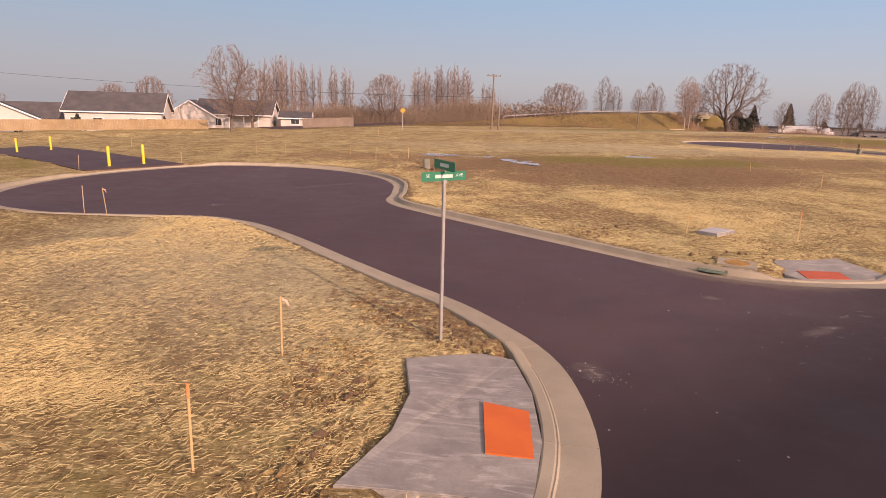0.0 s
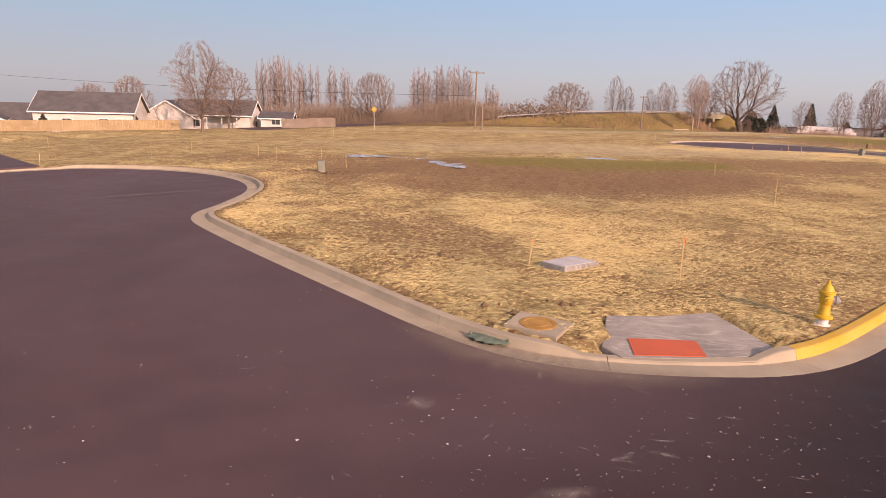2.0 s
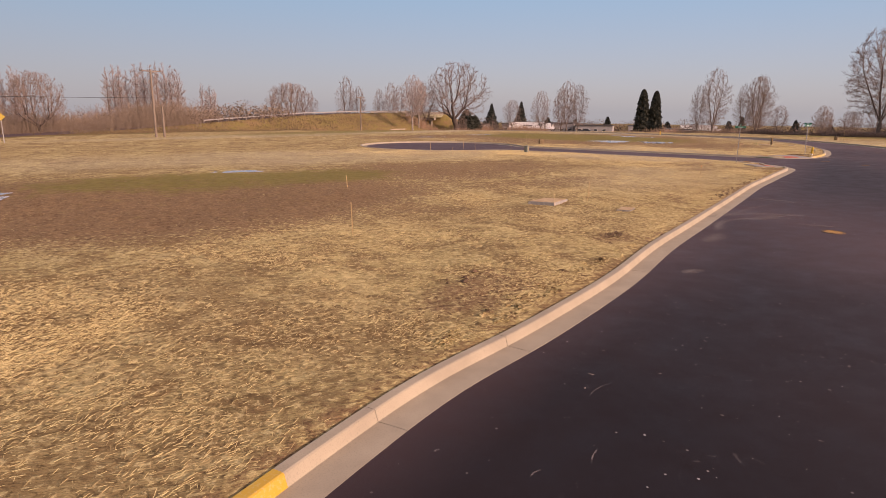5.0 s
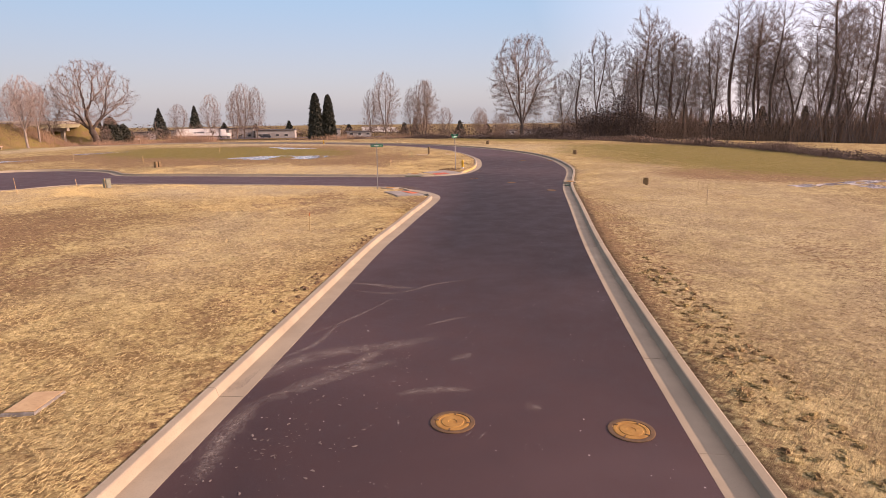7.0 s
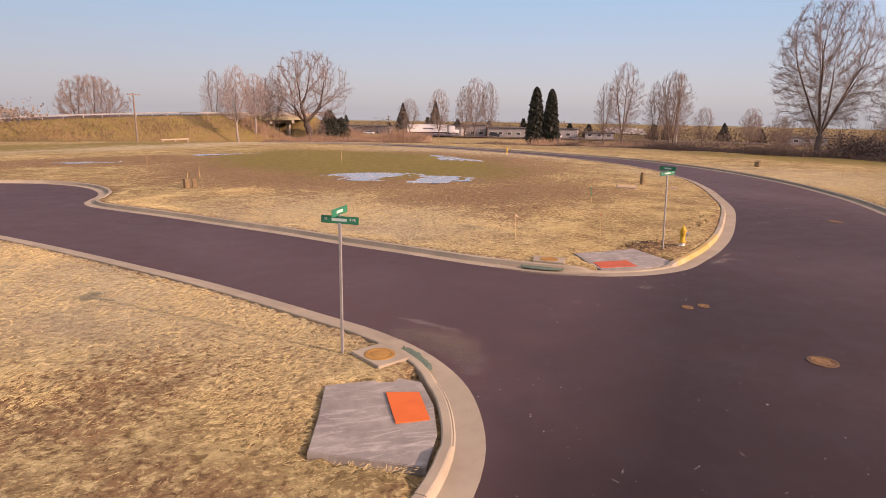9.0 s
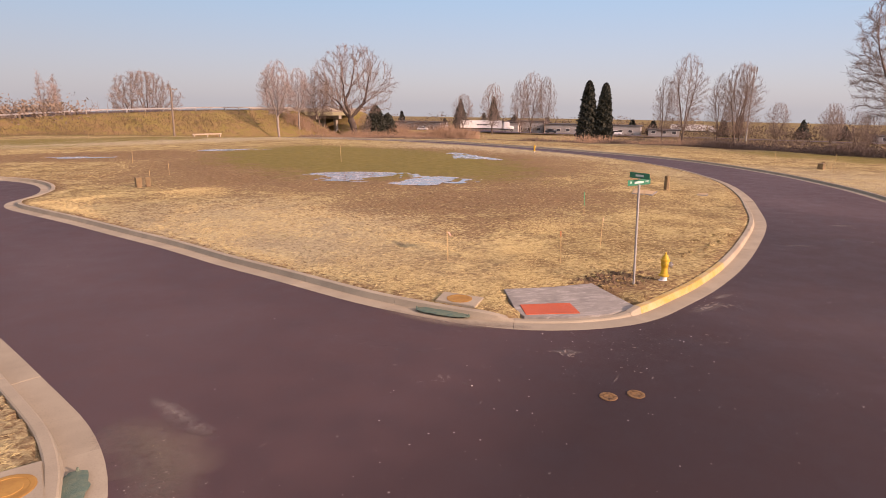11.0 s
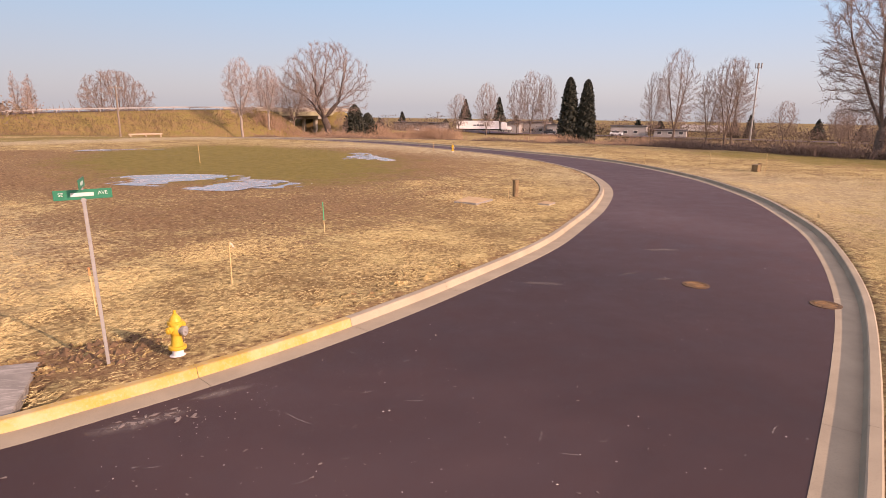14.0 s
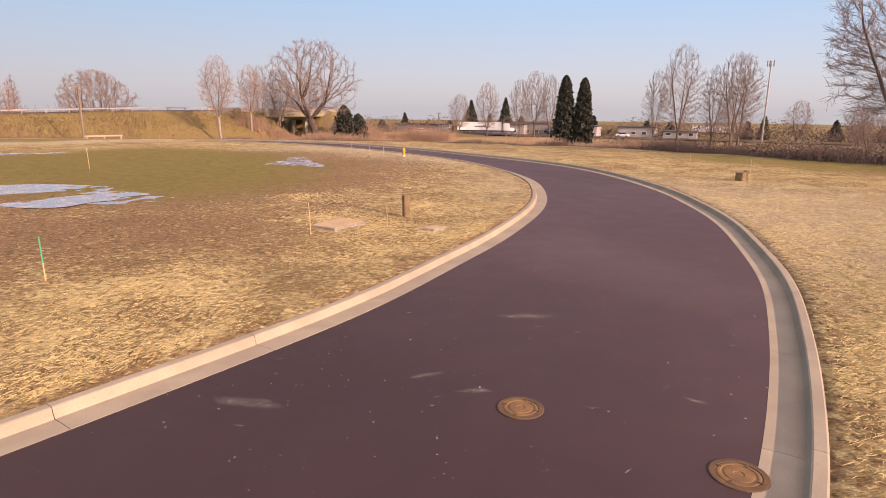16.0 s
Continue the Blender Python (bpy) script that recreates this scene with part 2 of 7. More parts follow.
def pad_material():
    """Weathered broom-finished concrete with pale dusty swirls and damp stains."""
    m, nt, p = shader("pad_concrete", 0.85)
    co = place(nt)
    mp = nt.nodes.new("ShaderNodeMapping")
    mp.inputs["Rotation"].default_value = (0, 0, 0.6)
    mp.inputs["Scale"].default_value = (0.7, 3.2, 1.0)
    nt.links.new(co, mp.inputs["Vector"])
    swirl, stain, fine = noise_of(nt, mp.outputs[0], 1.3, 6, 0.65, 2.0), noise_of(nt, co, 1.1, 5, 0.7, 0.5), noise_of(nt, co, 40, 4)
    col = mix_of(nt, ramp_of(nt, stain, 0.35, 0.65), (0.185, 0.168, 0.150), (0.285, 0.260, 0.228))
    col = mix_of(nt, ramp_of(nt, swirl, 0.5, 0.68, 0, 0.75), col, (0.42, 0.385, 0.345))
    col = mix_of(nt, ramp_of(nt, fine, 0.5, 0.75, 0, 0.4), col, (0.17, 0.145, 0.13))
    nt.links.new(col, p.inputs["Base Color"])
    bump_of(nt, p, fine, 0.25, 0.004)
    return m


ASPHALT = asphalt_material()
FIELD = ground_material()
STRAW = strand_material("straw_strands", (0.33, 0.235, 0.105), (0.56, 0.445, 0.212), (0.42, 0.335, 0.145))
CLOD = surface("earth_clods", (0.10, 0.062, 0.035), (0.17, 0.105, 0.06), 30, 3, 0.95, 0.8, 0.02)
WATER = water_material()
KERB = surface("kerb_concrete", (0.30, 0.25, 0.18), (0.37, 0.31, 0.222), 45, 1.1, 0.85, 0.25, 0.004, 0, 0.25)
PAD = pad_material()
YELLOW_KERB = surface("yellow_kerb_paint", (0.46, 0.265, 0.018), (0.48, 0.295, 0.045), 30, 1.2, 0.75, 0.2, 0.003, c3=(0.46, 0.36, 0.20))
YELLOW_WORN = surface("worn_yellow_kerb_paint", (0.44, 0.33, 0.16), (0.41, 0.26, 0.06), 22, 2.2, 0.8, 0.2, 0.003, c3=(0.40, 0.34, 0.24))
ORANGE = surface("orange_tactile", (0.62, 0.13, 0.022), (0.56, 0.11, 0.02), 60, 2.5, 0.6, 0.5, 0.004)
RED = surface("red_tactile", (0.46, 0.085, 0.032), (0.38, 0.075, 0.032), 60, 2.5, 0.65, 0.5, 0.004, c3=(0.55, 0.22, 0.14))
RUST = surface("rusty_iron", (0.38, 0.205, 0.05), (0.29, 0.145, 0.036), 30, 4, 0.8, 0.6, 0.004)
RUST_DULL = surface("dull_rusty_iron", (0.235, 0.130, 0.052), (0.15, 0.088, 0.044), 30, 4, 0.85, 0.6, 0.004)
RUST_DARK = surface("dark_rusty_iron", (0.15, 0.085, 0.04), (0.09, 0.055, 0.032), 30, 4, 0.8, 0.6, 0.004)
HYDRANT = surface("hydrant_yellow", (0.50, 0.30, 0.025), (0.57, 0.36, 0.035), 25, 3, 0.45, 0.15, 0.003)
WHITE_PAINT = surface("white_paint", (0.62, 0.58, 0.55), (0.72, 0.68, 0.64), 25, 3, 0.6, 0.2, 0.003)
STEEL = surface("galvanised_steel", (0.27, 0.255, 0.24), (0.34, 0.32, 0.30), 40, 5, 0.6, 0.1, 0.002, 0.3)
SIGN_GREEN = surface("sign_green", (0.012, 0.15, 0.085), (0.015, 0.18, 0.10), 20, 2, 0.45, 0.05, 0.001)
SIGN_WHITE = surface("sign_white", (0.42, 0.52, 0.46), (0.48, 0.58, 0.52), 20, 2, 0.5, 0.05, 0.001)
SIGN_YELLOW = surface("sign_yellow", (0.38, 0.26, 0.04), (0.42, 0.29, 0.05), 20, 2, 0.5, 0.05, 0.001)
STAKE = surface("stake_wood", (0.46, 0.30, 0.14), (0.54, 0.38, 0.185), 40, 6, 0.85, 0.3, 0.003, 0, 0.4)
STAKE_GREY = surface("weathered_wood", (0.30, 0.23, 0.16), (0.38, 0.30, 0.22), 40, 6, 0.9, 0.3, 0.003)
PINK = surface("survey_orange", (0.75, 0.20, 0.06), (0.70, 0.24, 0.10), 40, 6, 0.7, 0.1, 0.002)
GREEN_TIP = surface("survey_green", (0.02, 0.25, 0.12), (0.03, 0.30, 0.15), 40, 6, 0.7, 0.1, 0.002)
FLAG = surface("flag_tape", (0.58, 0.36, 0.27), (0.64, 0.42, 0.32), 40, 6, 0.7, 0.1, 0.002)
BOLLARD = surface("bollard_yellow", (0.66, 0.46, 0.03), (0.72, 0.52, 0.05), 25, 3, 0.5, 0.1, 0.002)
SOCK = surface("green_mesh_bag", (0.075, 0.125, 0.098), (0.135, 0.165, 0.115), 60, 9, 0.9, 0.8, 0.01)
BOX_GREY = surface("grey_pedestal", (0.16, 0.17, 0.13), (0.21, 0.21, 0.17), 25, 4, 0.7, 0.15, 0.003)
BOX_BROWN = surface("brown_pedestal", (0.17, 0.115, 0.06), (0.23, 0.16, 0.085), 25, 4, 0.8, 0.15, 0.003)
LIDC = surface("grey_lid", (0.37, 0.36, 0.35), (0.45, 0.435, 0.42), 25, 3, 0.8, 0.2, 0.003)
PLY = surface("board_lid", (0.42, 0.28, 0.15), (0.50, 0.36, 0.20), 20, 3, 0.85, 0.3, 0.004)
BARK_OAK = surface("oak_bark", (0.075, 0.056, 0.048), (0.115, 0.086, 0.072), 9, 1.2, 0.95, 0.8, 0.03)
BARK = surface("bark", (0.125, 0.093, 0.075), (0.18, 0.135, 0.108), 9, 1.2, 0.95, 0.8, 0.03)
BARK_PALE = surface("pale_bark", (0.23, 0.19, 0.16), (0.30, 0.25, 0.215), 6, 1.0, 0.9, 0.6, 0.02, c3=(0.16, 0.13, 0.11))
TWIG = surface("twigs", (0.185, 0.135, 0.112), (0.24, 0.18, 0.15), 2, 0.4, 0.95, 0.0)
TWIG_WARM = surface("warm_twigs", (0.28, 0.18, 0.12), (0.35, 0.23, 0.155), 2, 0.4, 0.95, 0.0)
# pale twigs of far trees, with distance haze mixed into their colour
TWIG_PALE_HAZED = surface("pale_hazed_twigs", (0.255, 0.20, 0.175), (0.32, 0.255, 0.228), 2, 0.4, 0.95, 0.0)
NEEDLE = strand_material("needles", (0.026, 0.030, 0.022), (0.044, 0.047, 0.033), (0.040, 0.038, 0.030))
BRAMBLE = strand_material("bramble", (0.13, 0.083, 0.068), (0.205, 0.138, 0.105), (0.15, 0.11, 0.077))
BRUSH = strand_material("brush", (0.165, 0.120, 0.088), (0.22, 0.162, 0.118), (0.19, 0.135, 0.088))
EMB_GRASS = strand_material("dry_bank_grass", (0.12, 0.083, 0.045), (0.185, 0.128, 0.068), (0.115, 0.09, 0.042))
FENCE = surface("fence_boards", (0.29, 0.205, 0.11), (0.36, 0.26, 0.145), 12, 0.7, 0.9, 0.3, 0.005, 0, 0.3)
FENCE_GREY = surface("grey_fence_boards", (0.20, 0.155, 0.12), (0.25, 0.195, 0.15), 12, 0.7, 0.9, 0.3, 0.005, 0, 0.3)
SIDING = surface("pale_siding", (0.52, 0.475, 0.43), (0.58, 0.535, 0.485), 8, 0.6, 0.8, 0.1, 0.004)
SIDING_TAN = surface("grey_siding", (0.42, 0.37, 0.32), (0.48, 0.43, 0.37), 8, 0.6, 0.8, 0.1, 0.004)
ROOF = surface("grey_shingles", (0.072, 0.066, 0.067), (0.102, 0.093, 0.092), 14, 0.8, 0.9, 0.4, 0.01)
TRIM = surface("white_trim", (0.74, 0.70, 0.66), (0.80, 0.76, 0.72), 10, 1, 0.7, 0.05, 0.002)
GLASS = surface("window_glass", (0.05, 0.05, 0.055), (0.08, 0.08, 0.085), 3, 0.5, 0.08, 0.0)
CONCRETE = surface("bridge_concrete", (0.26, 0.225, 0.18), (0.33, 0.285, 0.225), 6, 0.4, 0.85, 0.2, 0.01)
GIRDER = surface("tan_girder", (0.24, 0.215, 0.13), (0.30, 0.265, 0.16), 6, 0.4, 0.7, 0.1, 0.005)
RAIL = surface("rail_steel", (0.33, 0.30, 0.28), (0.40, 0.37, 0.34), 12, 1, 0.5, 0.1, 0.002, 0.3)
POLE = surface("utility_pole_wood", (0.17, 0.13, 0.10), (0.23, 0.18, 0.14), 10, 1, 0.9, 0.4, 0.01)
CABLE = surface("black_cable", (0.03, 0.03, 0.03), (0.04, 0.04, 0.04), 10, 1, 0.6, 0.0)
TRUCK_WHITE = surface("truck_white", (0.74, 0.72, 0.70), (0.80, 0.78, 0.76), 3, 0.3, 0.4, 0.0)
TRUCK_MARK = surface("truck_lettering_shape", (0.06, 0.06, 0.07), (0.08, 0.08, 0.09), 3, 0.3, 0.5, 0.0)
TYRE = surface("tyre", (0.018, 0.018, 0.018), (0.028, 0.028, 0.028), 20, 2, 0.85, 0.1, 0.003)
CAR_DARK = surface("dark_car_paint", (0.03, 0.035, 0.045), (0.04, 0.045, 0.055), 3, 0.3, 0.3, 0.0)
SHED = surface("pale_metal_cladding", (0.30, 0.275, 0.26), (0.38, 0.35, 0.33), 4, 0.3, 0.6, 0.05, 0.003)
GRAVEL = surface("pale_gravel", (0.31, 0.27, 0.25), (0.43, 0.37, 0.345), 30, 3, 0.9, 0.3, 0.004)


# ---- mesh helpers ----
def mesh_of(name, verts, faces, mat, smooth=False):
    me = bpy.data.meshes.new(name)
    me.from_pydata([tuple(v) for v in verts], [], [tuple(f) for f in faces])
    if mat:
        me.materials.append(mat)
    if smooth:
        me.polygons.foreach_set("use_smooth", [True] * len(me.polygons))
    me.update()
    return me


def fast_mesh(name, verts, quads, mat, smooth=False):
    """Mesh from numpy arrays of corners and four-sided (or three-sided) faces."""
    verts, quads = np.asarray(verts, np.float32), np.asarray(quads, np.int32)
    k = quads.shape[1]
    me = bpy.data.meshes.new(name)
    me.vertices.add(len(verts))
    me.vertices.foreach_set("co", verts.ravel())
    me.loops.add(quads.size)
    me.loops.foreach_set("vertex_index", quads.ravel())
    me.polygons.add(len(quads))
    me.polygons.foreach_set("loop_start", np.arange(len(quads), dtype=np.int32) * k)
    me.polygons.foreach_set("use_smooth", np.full(len(quads), smooth))
    me.materials.append(mat)
    me.update(calc_edges=True)
    return me


def thing(name, label, category, group="", kind="", at=None):
    e = new(name)
    tagged(e, label, category, group, kind)
    if at is not None:
        e.matrix_basis = at
    return e


def part(name, bm, material, parent, label=""):
    me = bpy.data.meshes.new(name)
    bm.to_mesh(me)
    bm.free()
    me.materials.append(material)
    ob = new(name, me)
    ob.parent = parent
    if label:
        tagged(ob, label)
    return ob


def part_me(name, me, parent, label=""):
    ob = new(name, me)
    ob.parent = parent
    if label:
        tagged(ob, label)
    return ob


def box(sx, sy, sz, at=(0, 0, 0), bevel=0.0, rz=0.0, bm=None):
    """A box that stands on its base point, into bm or a new bmesh."""
    own = bm if bm is not None else bmesh.new()
    r = bmesh.ops.create_cube(own, size=1.0)
    bmesh.ops.scale(own, vec=(sx, sy, sz), verts=r["verts"])
    if bevel:
        es = list({e for v in r["verts"] for e in v.link_edges})
        r2 = bmesh.ops.bevel(own, geom=es, offset=bevel, segments=2, affect='EDGES')
        vs = list({v for f in r2["faces"] for v in f.verts} | {v for v in r["verts"] if v.is_valid})
    else:
        vs = r["verts"]
    bmesh.ops.transform(own, matrix=pose(at[0], at[1], at[2] + sz / 2, 0, 0, rz), verts=vs)
    return own


def lathe(profile, seg=16, bm=None, m=None):
    """Turned shape from (radius, height) pairs."""
    own = bm if bm is not None else bmesh.new()
    rings = []
    for r, z in profile:
        rings.append([own.verts.new((r * math.cos(a), r * math.sin(a), z)) for a in np.linspace(0, 2 * math.pi, seg, endpoint=False)])
    for a, b in zip(rings, rings[1:]):
        for i in range(seg):
            own.faces.new((a[i], a[(i + 1) % seg], b[(i + 1) % seg], b[i]))
    own.faces.new(rings[-1])
    own.faces.new(rings[0][::-1])
    if m is not None:
        bmesh.ops.transform(own, matrix=m, verts=[v for r in rings for v in r])
    return own


def smoothed(ob, angle=40):
    me = ob.data
    me.polygons.foreach_set("use_smooth", [True] * len(me.polygons))
    me.set_sharp_from_angle(angle=radians(angle))
    return ob


def tubes(segs, sides=4):
    """Tapered tubes for rows of p0, p1, r0, r1 as corner and face arrays."""
    s = np.asarray(segs, np.float64)
    p0, p1, r0, r1 = s[:, :3], s[:, 3:6], s[:, 6], s[:, 7]
    d = p1 - p0
    d /= np.linalg.norm(d, axis=1, keepdims=True) + 1e-9
    ref = np.where(np.abs(d[:, 2:3]) > 0.9, [[1.0, 0, 0]], [[0, 0, 1.0]])
    u = np.cross(d, ref)
    u /= np.linalg.norm(u, axis=1, keepdims=True) + 1e-9
    v = np.cross(d, u)
    a = np.linspace(0, 2 * np.pi, sides, endpoint=False)
    ring = u[:, None, :] * np.cos(a)[None, :, None] + v[:, None, :] * np.sin(a)[None, :, None]
    lo = p0[:, None, :] + ring * r0[:, None, None]
    hi = p1[:, None, :] + ring * r1[:, None, None]
    verts = np.concatenate([lo, hi], 1).reshape(-1, 3)
    base = (np.arange(len(s)) * 2 * sides)[:, None, None]
    i = np.arange(sides)
    q = np.stack([i, (i + 1) % sides, (i + 1) % sides + sides, i + sides], 1)[None]
    return verts, (base + q).reshape(-1, 4)


# ---- the plan ----
def spline(pts, step=0.5):
    """Catmull-Rom curve through plan points, at even steps."""
    p = np.array(pts, float)
    p = np.vstack([2 * p[0] - p[1], p, 2 * p[-1] - p[-2]])
    out = []
    for i in range(1, len(p) - 2):
        n = max(2, int(np.linalg.norm(p[i + 1] - p[i]) / 0.15))
        t = np.linspace(0, 1, n, endpoint=False)[:, None]
        out.append(0.5 * ((2 * p[i]) + (-p[i - 1] + p[i + 1]) * t + (2 * p[i - 1] - 5 * p[i] + 4 * p[i + 1] - p[i + 2]) * t**2 + (-p[i - 1] + 3 * p[i] - 3 * p[i + 1] + p[i + 2]) * t**3))
    c = np.vstack(out + [p[-2:-1]])
    for _ in range(6):
        c[1:-1] = 0.25 * c[:-2] + 0.5 * c[1:-1] + 0.25 * c[2:]
    s = np.r_[0, np.cumsum(np.linalg.norm(np.diff(c, axis=0), axis=1))]
    e = np.arange(0, s[-1], step)
    return np.stack([np.interp(e, s, c[:, 0]), np.interp(e, s, c[:, 1])], 1)


def arc(cx, cy, r, a0, a1, n):
    return [(cx + r * math.cos(radians(a)), cy + r * math.sin(radians(a))) for a in np.linspace(a0, a1, n)]


BULB_1, BULB_2, BULB_R = (-15.0, 23.4), (32.9, 73.6), 8.5
LEFT_EDGE = (
    [(-45, -34.8), (-12, -9.2), (-6, -4.4), (-3.4, -1.9), (-2.1, -0.3), (-1.6, 0.9), (-1.35, 2.2), (-1.35, 3.4), (-1.5, 4.5), (-1.85, 5.4), (-2.4, 6.3),
     (-3.1, 7.3), (-4.3, 8.6), (-5.9, 10.4), (-7.8, 12.6), (-9.5, 14.3), (-10.5, 15.0), (-11.8, 15.3)]
    + arc(*BULB_1, BULB_R, -100, -360, 22)
    + [(-6.4, 21.7), (-6.45, 20.7), (-6.0, 19.3), (-4.57, 17.63), (-2.69, 15.7), (-0.78, 13.81), (0.73, 12.34), (1.91, 11.19), (2.99, 10.32), (3.71, 9.93), (4.43, 9.74), (5.39, 9.65),
       (6.38, 9.7), (7.4, 9.85), (8.4, 10.3), (9.4, 11.05), (10.55, 12.11), (12.01, 13.5), (13.86, 15.06), (16.28, 16.64), (19.66, 19.12), (22.94, 21.88), (26.34, 24.48), (30.93, 28.00),
       (37.48, 33.06), (40.84, 35.43), (43.83, 37.54), (46.07, 39.08), (47.64, 40.18), (48.8, 41.1), (49.6, 42.1), (50.1, 43.2), (50.4, 44.5), (50.3, 46), (49.8, 47.5), (48.9, 49.1),
       (46.5, 53), (44.3, 56.1), (41.6, 59.8), (38.9, 63.2), (37.6, 64.5), (36.3, 65.1)]
    + arc(*BULB_2, BULB_R, -77, -358, 22)
    + [(41.15, 72.0), (41.05, 71.0), (41.5, 69.6), (42.8, 67.9), (45, 65.2), (47.3, 62.2), (49.3, 59.6), (51.1, 57.0), (52.7, 54.9), (54.4, 52.6), (55.5, 51.4),
       (56.6, 50.4), (57.6, 49.8), (58.6, 49.5), (59.7, 49.4), (60.9, 49.6), (62.3, 50.3), (63.9, 51.2), (66.2, 52.8), (69, 55.1), (72.6, 58.4), (75.4, 61.7), (78.2, 65.3),
       (81.2, 70), (83.2, 74.6), (84.6, 79.8), (84.9, 85.8), (84.2, 92), (82, 98.5), (78, 107), (70, 118), (55, 131)]
)
RIGHT_EDGE = [(-40, -36.5), (1.2, -4.7), (13, 4.4), (24.9, 13.6), (29.3, 17.3), (35.5, 22.3), (43, 28), (50.7, 33.5), (57.3, 38.2), (62, 41.1), (66, 43.5), (69.2, 45.7), (71.4, 47.5), (73.6, 49.4),
              (75.7, 51.3), (77.4, 53), (79.7, 55.6), (82.2, 58.8), (84.5, 62.6), (86.3, 66), (87.8, 69.8), (89.1, 74), (90.1, 80), (90.2, 86), (88.9, 91.8), (86.2, 98.5), (81.8, 107.8),
              (73.5, 120), (58, 134)]
LEFT = spline(LEFT_EDGE, 0.4)
RIGHT = spline(RIGHT_EDGE, 0.5)
ROAD = np.vstack([LEFT, RIGHT[::-1]])
ACCESS = np.array([(-23.8, 27.6), (-39.2, 41.7), (-52, 53.5), (-48.8, 58.5), (-36.2, 46.6), (-20.0, 31.2)])


def inside(px, py, poly):
    res = np.zeros(px.shape, bool)
    x0, y0 = poly[:, 0], poly[:, 1]
    x1, y1 = np.roll(x0, -1), np.roll(y0, -1)
    for a, b, c, d in zip(x0, y0, x1, y1):
        hit = ((b > py) != (d > py))
        if b != d:
            res ^= hit & (px < (c - a) * (py - b) / (d - b) + a)
    return res


def near_dist(px, py, line):
    """Distance of points to a polyline."""
    best = np.full(px.shape, 1e9)
    for (ax, ay), (bx, by) in zip(line[:-1], line[1:]):
        dx, dy = bx - ax, by - ay
        t = np.clip(((px - ax) * dx + (py - ay) * dy) / (dx * dx + dy * dy + 1e-12), 0, 1)
        best = np.minimum(best, (px - ax - t * dx) ** 2 + (py - ay - t * dy) ** 2)
    return np.sqrt(best)


def edge_dist(px, py, reach=6.0):
    """Distance to the asphalt's edge, right within reach of it."""
    best = np.full(px.shape, 50.0)
    for line in (LEFT, RIGHT):
        for i in range(0, len(line) - 1, 24):
            seg = line[i:i + 25]
            lo, hi = seg.min(0) - reach, seg.max(0) + reach
            m = (px > lo[0]) & (px < hi[0]) & (py > lo[1]) & (py < hi[1])
            if m.any():
                best[m] = np.minimum(best[m], near_dist(px[m], py[m], seg))
    return best


def step01(x, a, b):
    t = np.clip((x - a) / (b - a), 0, 1)
    return t * t * (3 - 2 * t)


def blob(x, y, cx, cy, rx, ry, rot=0.0, soft=0.35):
    c, s = math.cos(radians(rot)), math.sin(radians(rot))
    u, v = ((x - cx) * c + (y - cy) * s) / rx, (-(x - cx) * s + (y - cy) * c) / ry
    return 1 - step01(np.hypot(u, v), 1 - soft, 1 + soft)


def waves(x, y, k, seed):
    """Cheap smooth noise from a few sine waves, about -1 to 1."""
    rng = np.random.default_rng(seed)
    out = np.zeros(np.shape(x))
    for i in range(9):
        a, f, ph = rng.uniform(0, 6.28), k * rng.uniform(0.5, 1.7), rng.uniform(0, 6.28)
        out = out + np.sin((x * math.cos(a) + y * math.sin(a)) * f + ph)
    return out / 4.0


# overpass ramp: its near rail runs along this line, heights along it
RAMP_A, RAMP_D = np.array([6.8, 145.0]), np.array([0.729, 0.684])
RAMP_N = np.array([-0.684, 0.729])
RAMP_S = [-150, -60, -25, 0, 25, 50, 72, 76, 101, 107, 300]
RAMP_Z = [-2.2, -1.3, -0.2, 1.2, 2.5, 3.05, 3.15, 3.15, 3.15, -2.4, -9.0]
BRIDGE_S = (76, 98)


def far_fall(x, y):
    r = np.hypot(x - 45, y - 45)
    east = np.clip((x - 10) / 40, 0.25, 1)
    return -0.016 * np.clip(r - 78, 0, None) - 0.040 * east * np.clip(r - 85, 0, 60) - 0.008 * np.clip(r - 160, 0, 140) - 0.043 * np.clip(-18 - x, 0, 60)


def ground_z(x, y):
    """Height of the field away from the road's edge."""
    x, y = np.asarray(x, float), np.asarray(y, float)
    z = 0.12 + far_fall(x, y)
    s = (x - RAMP_A[0]) * RAMP_D[0] + (y - RAMP_A[1]) * RAMP_D[1]
    n = (x - RAMP_A[0]) * RAMP_N[0] + (y - RAMP_A[1]) * RAMP_N[1]
    top = np.interp(s, RAMP_S, RAMP_Z)
    side = np.where(n < 0, -n - 0.8, n - 10.5)
    bank = top - np.clip(side, 0, None) / 2.1
    gap = np.minimum(s - BRIDGE_S[0], BRIDGE_S[1] - s)
    bank = bank - np.clip(gap, 0, None) * 0.9
    return np.maximum(z, np.where((s > -150) & (s < 300), bank, -99))


def gz(x, y):
    return float(ground_z(x, y))


# ---- ground: one sheet to the horizon ----
def lines(lo, hi, step, far, grow=1.22):
    mid = list(np.arange(lo, hi, step))
    a, b, d = [], [], step
    x = lo
    while x > -far:
        d = min(d * grow, 400)
        x -= d
        a.append(x)
    x, d = mid[-1], step
    while x < far:
        d = min(d * (grow if x > 215 or d < 1.8 else 1.0), 400)
        x += d
        b.append(x)
    return np.array(a[::-1] + mid + b)


